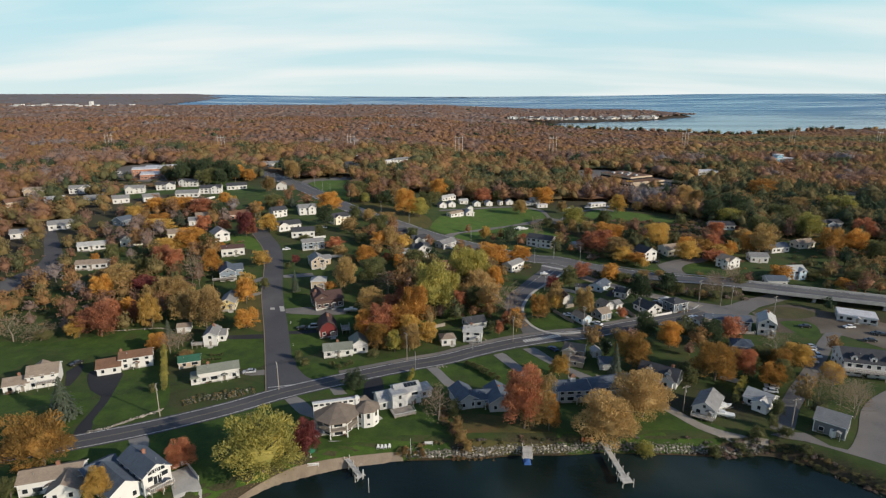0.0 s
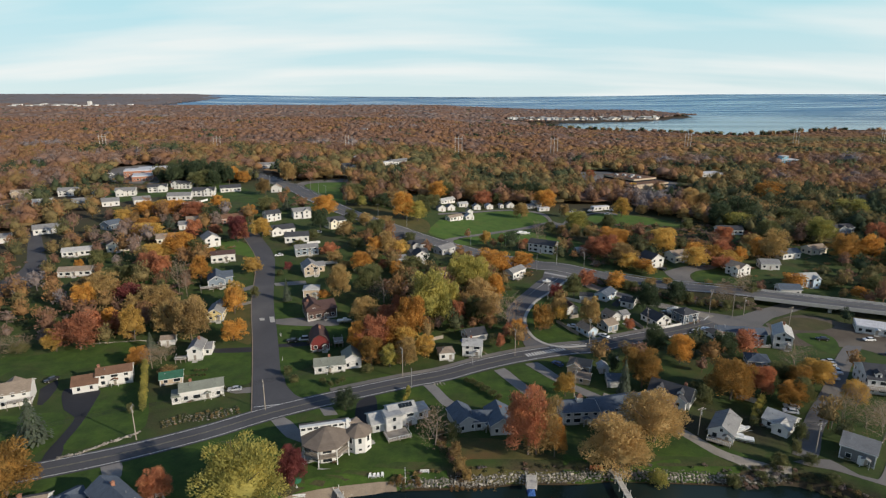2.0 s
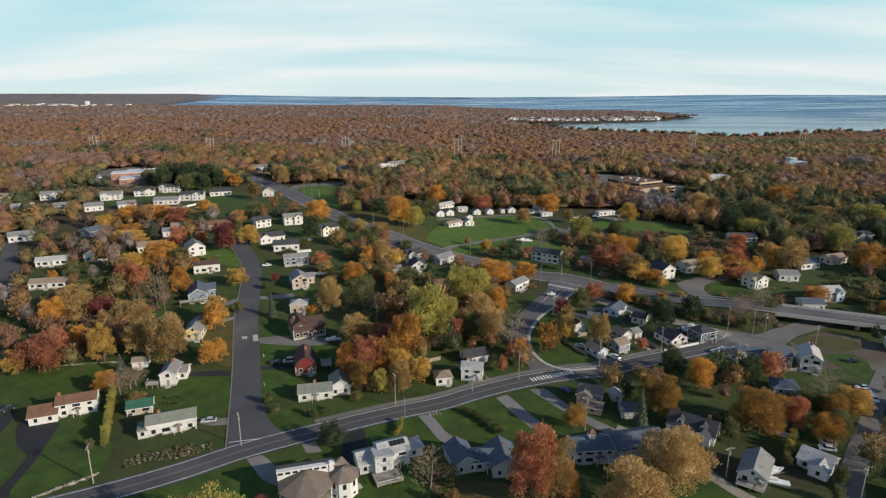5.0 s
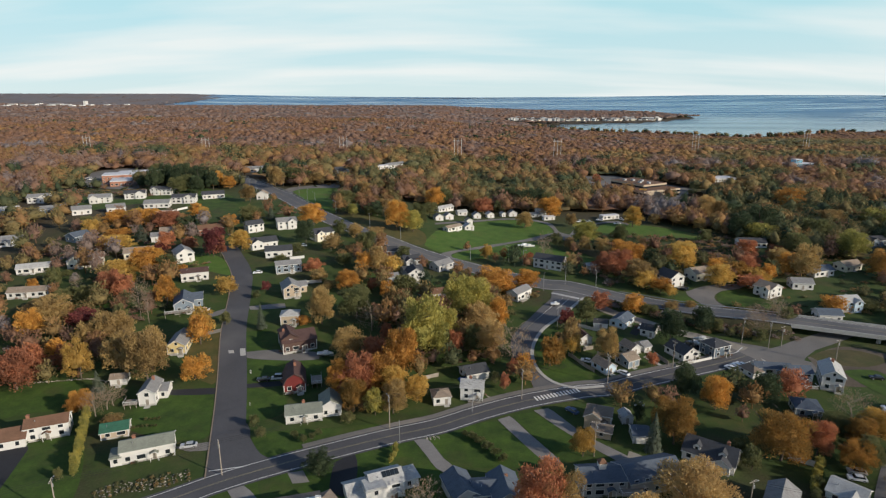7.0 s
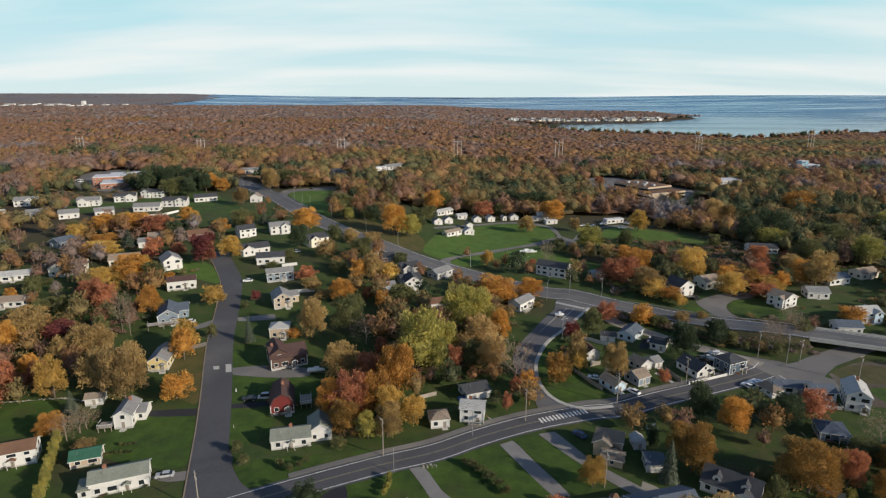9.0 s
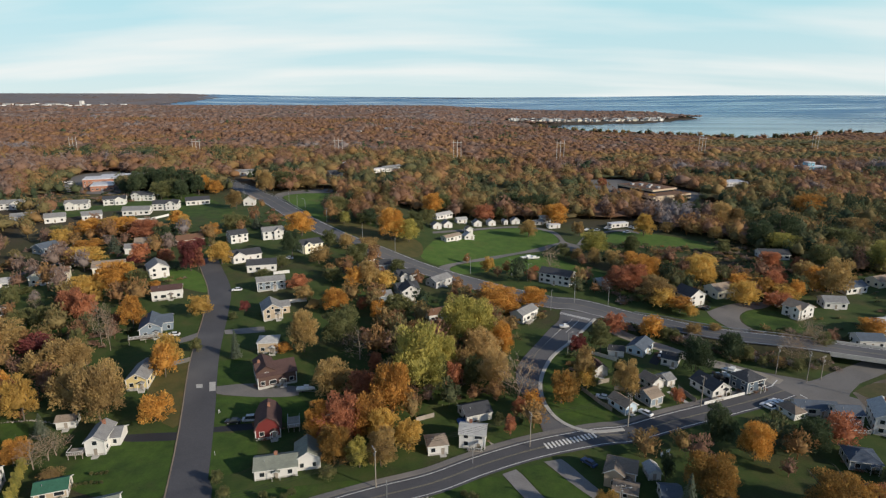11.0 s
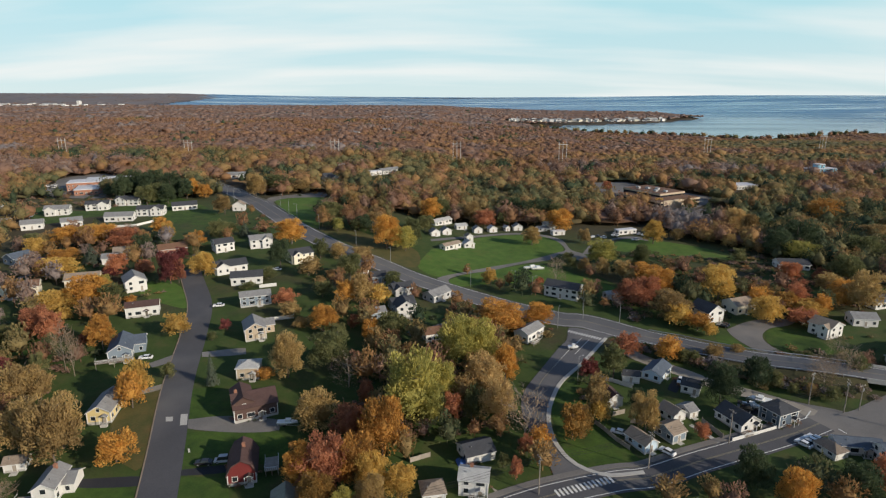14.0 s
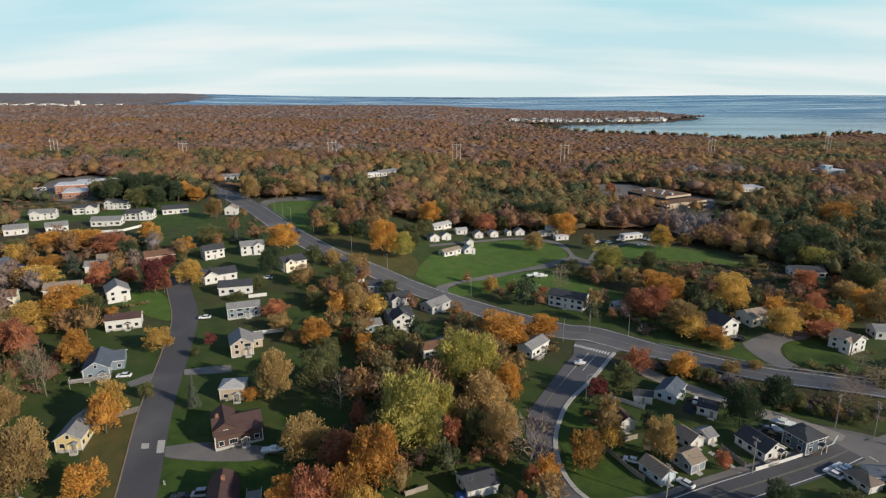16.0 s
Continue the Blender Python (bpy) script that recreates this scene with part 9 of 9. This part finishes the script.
# woods ------------------------------------------------------------------------
TREES_AT = np.array([(o.location.x, o.location.y) for o in scene.objects if o.get("group") == "trees of the town"])
rng = np.random.default_rng(11)
ROAD_PTS = np.array([(p.x, p.y, r) for line, r in ROADS for p in line])
KEEP_PTS = np.array(KEEP)


def clear_of(pts, extra):
    ok = np.ones(len(pts), bool)
    for i in range(0, len(pts), 4000):
        q = pts[i:i + 4000]
        d = np.hypot(q[:, None, 0] - ROAD_PTS[None, :, 0], q[:, None, 1] - ROAD_PTS[None, :, 1]) - ROAD_PTS[None, :, 2]
        e = np.hypot(q[:, None, 0] - KEEP_PTS[None, :, 0], q[:, None, 1] - KEEP_PTS[None, :, 1]) - KEEP_PTS[None, :, 2]
        ok[i:i + 4000] = (d.min(1) > extra) & (e.min(1) > extra)
    return ok


def fill_town(boxes_, gap, seed, size=(4.5, 11), hues=(0.08, 0.2, 0.28, 0.36, 0.42, 0.48, 0.54, 0.62, 0.72), keep=1.5):
    """Trees in the gaps between houses, roads and lawns."""
    g = np.random.default_rng(seed)
    out = []
    have = [tuple(t) for t in TREES_AT]
    for x0, y0, x1, y1, n in boxes_:
        c = np.stack([g.uniform(x0, x1, n), g.uniform(y0, y1, n)], 1)
        ok = clear_of(c, keep)
        for o in OPEN:
            ok &= ~inside(c[:, 0], c[:, 1], o)
        for x, y in c[ok]:
            if min(math.hypot(x - a, y - b) for a, b in have) < gap:
                continue
            have.append((x, y))
            out.append((x, y))
    p = np.array(out)
    hue = np.clip(g.choice(hues, len(p)) + g.normal(scale=0.05, size=len(p)), 0.0, 0.97)
    wide = g.uniform(size[0], size[1], len(p))
    k = g.integers(0, 3, len(p))
    for v in range(3):
        m = k == v
        scatter("yard_trees", "close-set russet, tan and olive trees between the yards", p[m], WOODS, g, wood_template(60 + v, 460, 13, 0.046, True, 1, 0.66), hue[m], wide[m], wide[m] * g.uniform(0.85, 1.25, m.sum()))


def wood_grid(y0, y1, cell, spread):
    ys = np.arange(y0, y1, cell)
    out = []
    for y in ys:
        half = 60 + 0.80 * y
        xs = np.arange(-half, half, cell)
        out.append(np.stack([xs, np.full(len(xs), y)], 1))
    p = np.concatenate(out)
    p = p + rng.uniform(-spread, spread, p.shape) * cell
    return p[~sea_share(p[:, 0], p[:, 1])]


def stands(pts):
    """A slowly changing hue over the land, so that like trees stand together."""
    return np.array([noise.noise(Vector((x / 140, y / 190, 3.3))) for x, y in pts])



def woods_start(x):
    return np.interp(x, (-400, -270, -235, -60, -40, 60, 140, 150, 230, 420), (330, 370, 545, 545, 500, 492, 500, 405, 375, 320))


def ragged_lobes(r, count):
    """Lobes of one uneven crown, 1 high and about 1 wide; some crowns lean, some are tall and narrow."""
    lean = r.uniform(-0.1, 0.1, 2)
    out = []
    for i in range(count):
        a = i * 2.399 + r.uniform(-0.7, 0.7)
        z = 0.26 + 0.6 * (i + 0.5) / count + r.uniform(-0.06, 0.06)
        d = 0.27 * math.sqrt(max(0.03, 1 - ((z - 0.42) / 0.56) ** 2)) * r.uniform(0.5, 1.25)
        k = r.uniform(0.15, 0.27) * (1.2 - 0.45 * z)
        out.append((math.cos(a) * d + lean[0] * z, math.sin(a) * d + lean[1] * z, z, k, k * r.uniform(0.8, 1.15), k * r.uniform(0.75, 1.1)))
    return out


def wood_template(seed, sprays, lobes, size, trunk=True, level=2, fill=0.78):
    """One crown of the woods: its dense body, loose sprays round it, and a trunk."""
    r = np.random.default_rng(seed)
    lo = ragged_lobes(r, lobes)
    v, q = crown_body(r, lo, level, fill, 0.15, 0.06)
    if sprays:
        v, q = joined((v, q), leaf_cloud(r, sprays, lo, size))
    if trunk:
        t = 0.022
        tv = np.array([(sx * t, sy * t, z) for z in (-0.03, 0.6) for sx, sy in ((-1, -0.6), (1, -0.6), (0, 1))])
        v, q = joined((v, q), (tv, np.array([(0, 1, 4), (0, 4, 3), (1, 2, 5), (1, 5, 4), (2, 0, 3), (2, 3, 5)])))
    return v, q


# grey-mauve end: bare trees near by; far off, distance haze put in colour
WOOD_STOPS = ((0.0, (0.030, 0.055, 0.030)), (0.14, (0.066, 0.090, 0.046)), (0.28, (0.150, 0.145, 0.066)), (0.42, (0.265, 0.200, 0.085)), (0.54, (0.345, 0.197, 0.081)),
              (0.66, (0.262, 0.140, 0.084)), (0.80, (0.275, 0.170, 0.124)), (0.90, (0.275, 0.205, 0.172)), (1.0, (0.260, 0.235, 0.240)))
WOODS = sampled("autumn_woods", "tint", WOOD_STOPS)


# stands of one hue: x, y, half lengths, hue
STANDS = ((-430, 660, 330, 110, 0.55), (-330, 590, 90, 40, 0.42), (-520, 850, 170, 42, 0.88), (-150, 880, 140, 40, 0.86), (-60, 640, 120, 70, 0.34), (40, 560, 90, 60, 0.3),
          (100, 700, 110, 60, 0.46), (230, 770, 150, 55, 0.86), (400, 640, 150, 50, 0.6), (260, 520, 100, 75, 0.12), (390, 490, 150, 80, 0.14), (150, 515, 60, 40, 0.74), (300, 435, 120, 45, 0.13), (330, 570, 110, 35, 0.5),
          (520, 900, 330, 90, 0.3), (700, 1180, 330, 140, 0.24), (-250, 560, 70, 45, 0.1), (-30, 1050, 500, 130, 0.64), (520, 760, 180, 40, 0.72), (560, 620, 200, 70, 0.3))


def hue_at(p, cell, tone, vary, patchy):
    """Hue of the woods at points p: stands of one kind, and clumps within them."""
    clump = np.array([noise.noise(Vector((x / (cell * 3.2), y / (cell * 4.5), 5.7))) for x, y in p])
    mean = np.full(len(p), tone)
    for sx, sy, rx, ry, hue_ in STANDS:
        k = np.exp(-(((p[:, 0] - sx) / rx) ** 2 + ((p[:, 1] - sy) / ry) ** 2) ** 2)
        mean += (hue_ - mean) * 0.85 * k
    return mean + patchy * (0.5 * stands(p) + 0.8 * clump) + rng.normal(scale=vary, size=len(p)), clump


def allowed(p, start):
    ok = clear_of(p, 1.0) & ~sea_share(p[:, 0], p[:, 1])
    if start is not None:
        ok &= p[:, 1] > start(p[:, 0])
    for o in OPEN:
        ok &= ~inside(p[:, 0], p[:, 1], o)
    return ok


def lowness(p):
    """Trees stay low on the flats by the bay."""
    return 1 - 0.5 * smooth(900, 1250, p[:, 1]) * smooth(-100, 250, p[:, 0] - 0.1 * p[:, 1]) * smooth(2300, 2100, p[:, 1])


def understorey(label, y0, y1, step, low, high, tone, patchy, cell, start=None):
    """The closed lower canopy between the crowns: one uneven leafy sheet."""
    half = 60 + 0.8 * y1
    xs, ys = np.arange(-half, half, step), np.arange(y0, y1 + step, step)
    gx_, gy_ = np.meshgrid(xs, ys)
    p = np.stack([gx_.ravel(), gy_.ravel()], 1) + rng.uniform(-0.35, 0.35, (gx_.size, 2)) * step
    ok = allowed(p, start)
    hue, clump = hue_at(p, cell, tone, 0.04, patchy)
    z = land_z(p[:, 0], p[:, 1]) + rng.uniform(low, high, len(p)) * (1 + 0.3 * clump) * lowness(p)
    nx = len(xs)
    a = (np.arange(len(ys) - 1)[:, None] * nx + np.arange(nx - 1)[None]).ravel()
    q = np.stack([a, a + 1, a + 1 + nx, a + nx], 1)
    q = q[ok[q].all(1) & (np.abs(p[q[:, 0], 0]) < 80 + 0.8 * p[q[:, 0], 1])]
    q = np.concatenate([q[:, :3], q[:, [0, 2, 3]]])
    used = np.unique(q)
    back = np.full(len(p), -1)
    back[used] = np.arange(len(used))
    co = np.concatenate([p, z[:, None]], 1)[used]
    tagged(new("understorey", raw_mesh("understorey", co, back[q], WOODS, tint=np.clip(hue[used], 0.05, 0.96))), label, "woods", kind="stuff")


def plant(name, label, y0, y1, cell, sprays, lobes, size, trunk, tall, wide, seed, start=None, tone=0.47, vary=0.2, green=0.75, level=1, kinds=4, patchy=0.5):
    p = wood_grid(y0, y1, cell, 0.75)
    p = p[allowed(p, start)]
    hue, clump = hue_at(p, cell, tone, vary, patchy)
    pines = (np.array([noise.noise(Vector((x / 70, y / 90, 9.1))) for x, y in p]) > 0.28) & (rng.uniform(size=len(p)) < green)
    hue = np.clip(np.where(pines, rng.uniform(0.0, 0.18, len(p)), hue), 0.03, 0.96)
    k = rng.integers(0, kinds, len(p))
    grow = np.exp(rng.normal(scale=0.22, size=len(p))) * (1 + 0.25 * clump)
    for v in range(kinds):
        m = k == v
        low = lowness(p[m])
        tall_v = rng.uniform(tall[0], tall[1], m.sum()) * low * np.sqrt(grow[m])
        wide_v = rng.uniform(wide[0], wide[1], m.sum()) * grow[m] * np.where(pines[m], 0.7, 1.0)
        scatter(name, label, p[m], WOODS, rng, wood_template(seed + v, sprays, lobes, size, trunk, level), hue[m], wide_v, tall_v)


fill_town(((-235, 205, -122, 300, 260), (-235, 300, -122, 420, 190), (-330, 150, -235, 420, 170)), 5.9, 76, (5, 12), (0.3, 0.4, 0.46, 0.52, 0.54, 0.58, 0.64, 0.7, 0.84, 0.9))
fill_town(((-45, 330, 50, 345, 60), (-35, 225, 50, 330, 170), (-235, 400, -60, 545, 40), (-60, 330, 60, 400, 140), (-92, 440, -42, 545, 260), (95, 270, 330, 420, 420), (150, 400, 300, 480, 200), (45, 150, 140, 235, 60), (120, 190, 260, 280, 40), (60, 345, 150, 400, 120)), 5.9, 77)
fill_town(((-48, 305, -2, 378, 190), (-22, 252, 42, 316, 520)), 6.4, 78, (7, 12), (0.26, 0.34, 0.4, 0.44, 0.48, 0.52, 0.6))


def undergrowth(boxes_, seed):
    """Low brush and saplings between the trees and on rough banks."""
    g = np.random.default_rng(seed)
    c = np.concatenate([np.stack([g.uniform(x0, x1, n), g.uniform(y0, y1, n)], 1) for x0, y0, x1, y1, n in boxes_])
    c = c[clear_of(c, -0.5)]
    for o in FIELDS:
        c = c[~inside(c[:, 0], c[:, 1], o)]
    w = g.uniform(1.6, 4.6, len(c))
    lo = [(0.2 * math.cos(i * 2.4), 0.2 * math.sin(i * 2.4), 0.25 + 0.1 * (i % 3), 0.3, 0.3, 0.34) for i in range(5)]
    hue = np.clip(g.choice((0.1, 0.2, 0.3, 0.42, 0.72, 0.8), len(c)) + g.normal(scale=0.06, size=len(c)), 0, 1)
    scatter("undergrowth", "low tangled brown and olive brush under the trees", c, WOODS, g, leaf_cloud(g, 55, lo, 0.16), hue, w, w * g.uniform(0.4, 0.8, len(c)), category="brush")


undergrowth(((-30, 245, 45, 335, 420), (95, 372, 235, 440, 620), (75, 330, 140, 352, 90), (70, 275, 150, 305, 170), (-235, 230, -125, 420, 380), (150, 290, 300, 380, 250), (-130, 440, -60, 520, 60), (-330, 500, -225, 560, 260), (-130, 520, -60, 560, 40)), 91)
def shore_brush(pts, wide, count, seed, size=(0.9, 2.3), hues=(0.1, 0.16, 0.22, 0.28, 0.8, 0.9)):
    g = np.random.default_rng(seed)
    line = spline(pts, 1.5)
    nr = sides_of(line)
    k = g.integers(0, len(line), count)
    o = g.uniform(-wide, wide, count)
    c = np.array([(line[i].x + nr[i].x * d, line[i].y + nr[i].y * d) for i, d in zip(k, o)])
    w = g.uniform(size[0], size[1], count)
    lo = [(0.2 * math.cos(i * 2.4), 0.2 * math.sin(i * 2.4), 0.25 + 0.1 * (i % 3), 0.3, 0.3, 0.34) for i in range(5)]
    hue = np.clip(g.choice(hues, count) + g.normal(scale=0.05, size=count), 0, 1)
    scatter("shore_brush", "tangled golden and olive brush along the shore", c, WOODS, g, leaf_cloud(g, 170, lo, 0.09), hue, w, w * g.uniform(0.5, 0.9, count), category="brush")


shore_brush(SHORE_BRUSH, 2.6, 150, 21)
shore_brush([(-4.2, 168.0), (-2.5, 161.0), (0.2, 155.0), (2.6, 149.5)], 1.5, 46, 25, (1.0, 2.6), (0.2, 0.28, 0.4, 0.46, 0.7))
shore_brush([(-16.0, 148.4), (-13.0, 147.4), (-9.5, 148.6)], 1.5, 40, 26, (0.9, 2.0), (0.24, 0.3, 0.42, 0.5))
shore_brush([(-2.0, 147.0), (4.0, 147.0), (11.0, 147.0)], 0.7, 34, 27, (0.6, 1.3), (0.36, 0.44, 0.5, 0.56))
shore_brush(WALL_BRUSH, 0.8, 45, 22, (0.7, 1.7))
shore_brush(BANK_BRUSH, 2.8, 95, 23, (0.5, 1.3), (0.18, 0.24, 0.3, 0.38, 0.42))
shore_brush([(72, 302), (95, 288.5), (113, 279.5), (138, 271)], 3.5, 90, 24, (2.5, 5.5), (0.1, 0.2, 0.7, 0.84, 0.95))
plant("near_woods", "mixed autumn woods of russet, gold and green trees", 320, 560, 9.4, 250, 13, 0.04, True, (8, 14.5), (10.5, 16), 20, woods_start, 0.42, 0.1, 0.75)
plant("near_woods", "mixed autumn woods of russet, gold and green trees", 560, 840, 10.4, 130, 12, 0.042, True, (8.5, 14), (12.5, 19), 25, woods_start, 0.46, 0.09, 0.7, kinds=5)
# tone greys with distance: haze painted into the far woods' hue
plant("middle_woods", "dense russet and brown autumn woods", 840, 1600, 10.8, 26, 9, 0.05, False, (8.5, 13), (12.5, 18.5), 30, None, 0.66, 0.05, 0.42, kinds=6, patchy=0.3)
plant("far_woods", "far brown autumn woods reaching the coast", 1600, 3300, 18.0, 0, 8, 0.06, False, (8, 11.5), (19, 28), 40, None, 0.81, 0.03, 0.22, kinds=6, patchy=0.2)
plant("distant_woods", "distant woods under the horizon with haze in their grey-mauve colour", 3300, 4850, 42.0, 0, 6, 0.1, False, (5, 8), (44, 62), 50, None, 0.94, 0.02, 0.1, patchy=0.1)
understorey("close brown and olive saplings and boughs under the near woods", 330, 840, 5.0, 2.0, 4.5, 0.4, 0.5, 9.4, woods_start)
# understorey tones grey the same way, haze carried in the hue
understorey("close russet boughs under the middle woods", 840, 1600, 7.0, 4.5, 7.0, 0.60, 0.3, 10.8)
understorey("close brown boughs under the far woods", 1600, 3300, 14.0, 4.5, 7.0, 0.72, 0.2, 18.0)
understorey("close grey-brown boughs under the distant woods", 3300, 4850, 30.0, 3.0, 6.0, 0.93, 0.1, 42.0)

edge = spline([(x, y - 14) for x, y in BAY[1:10]], 9.0)
far_edge = np.array([(p.x, p.y) for p in edge]) + rng.uniform(-7, 7, (len(edge), 2))
far_edge = far_edge[~sea_share(far_edge[:, 0], far_edge[:, 1])]
scatter("bayside_trees", "dark ragged trees along the far bay's edge", far_edge, WOODS, rng, wood_template(71, 40, 8, 0.08, True, 2), rng.uniform(0.0, 0.75, len(far_edge)), rng.uniform(9, 20, len(far_edge)), rng.uniform(8, 15, len(far_edge)))


def house_shrubs():
    """Clipped and loose low shrubs along the house fronts."""
    g = np.random.default_rng(33)
    pts = []
    for o in list(scene.objects):
        if o.get("group") != "buildings of the town" or o.matrix_basis.translation.y > 330:
            continue
        walls = [c for c in o.children if c.name.split(".")[0] == "wall"]
        if not walls:
            continue
        co = [v.co for v in walls[0].data.vertices]
        x0, x1, y0, y1 = min(c.x for c in co), max(c.x for c in co), min(c.y for c in co), max(c.y for c in co)
        if x1 - x0 < 5.5:
            continue
        for k in range(int(g.integers(3, 7))):
            u = g.uniform(0.0, 1.0)
            side = g.uniform()
            p = Vector((x0 + (x1 - x0) * u, y0 - 0.75, 0)) if side < 0.65 else Vector((x1 + 0.75 if side < 0.85 else x0 - 0.75, y0 + (y1 - y0) * u, 0))
            q = o.matrix_basis @ p
            pts.append((q.x, q.y))
    c = np.array(pts)
    w = g.uniform(0.9, 1.9, len(c))
    lo = [(0.2 * math.cos(i * 2.4), 0.2 * math.sin(i * 2.4), 0.35 + 0.1 * (i % 3), 0.3, 0.3, 0.36) for i in range(5)]
    hue = np.clip(g.choice((0.02, 0.08, 0.14, 0.2, 0.66), len(c)) + g.normal(scale=0.03, size=len(c)), 0, 1)
    scatter("house_shrubs", "low green and russet shrubs along the house walls", c, WOODS, g, leaf_cloud(g, 130, lo, 0.1), hue, w, w * g.uniform(0.55, 1.0, len(c)), category="shrubs")


house_shrubs()
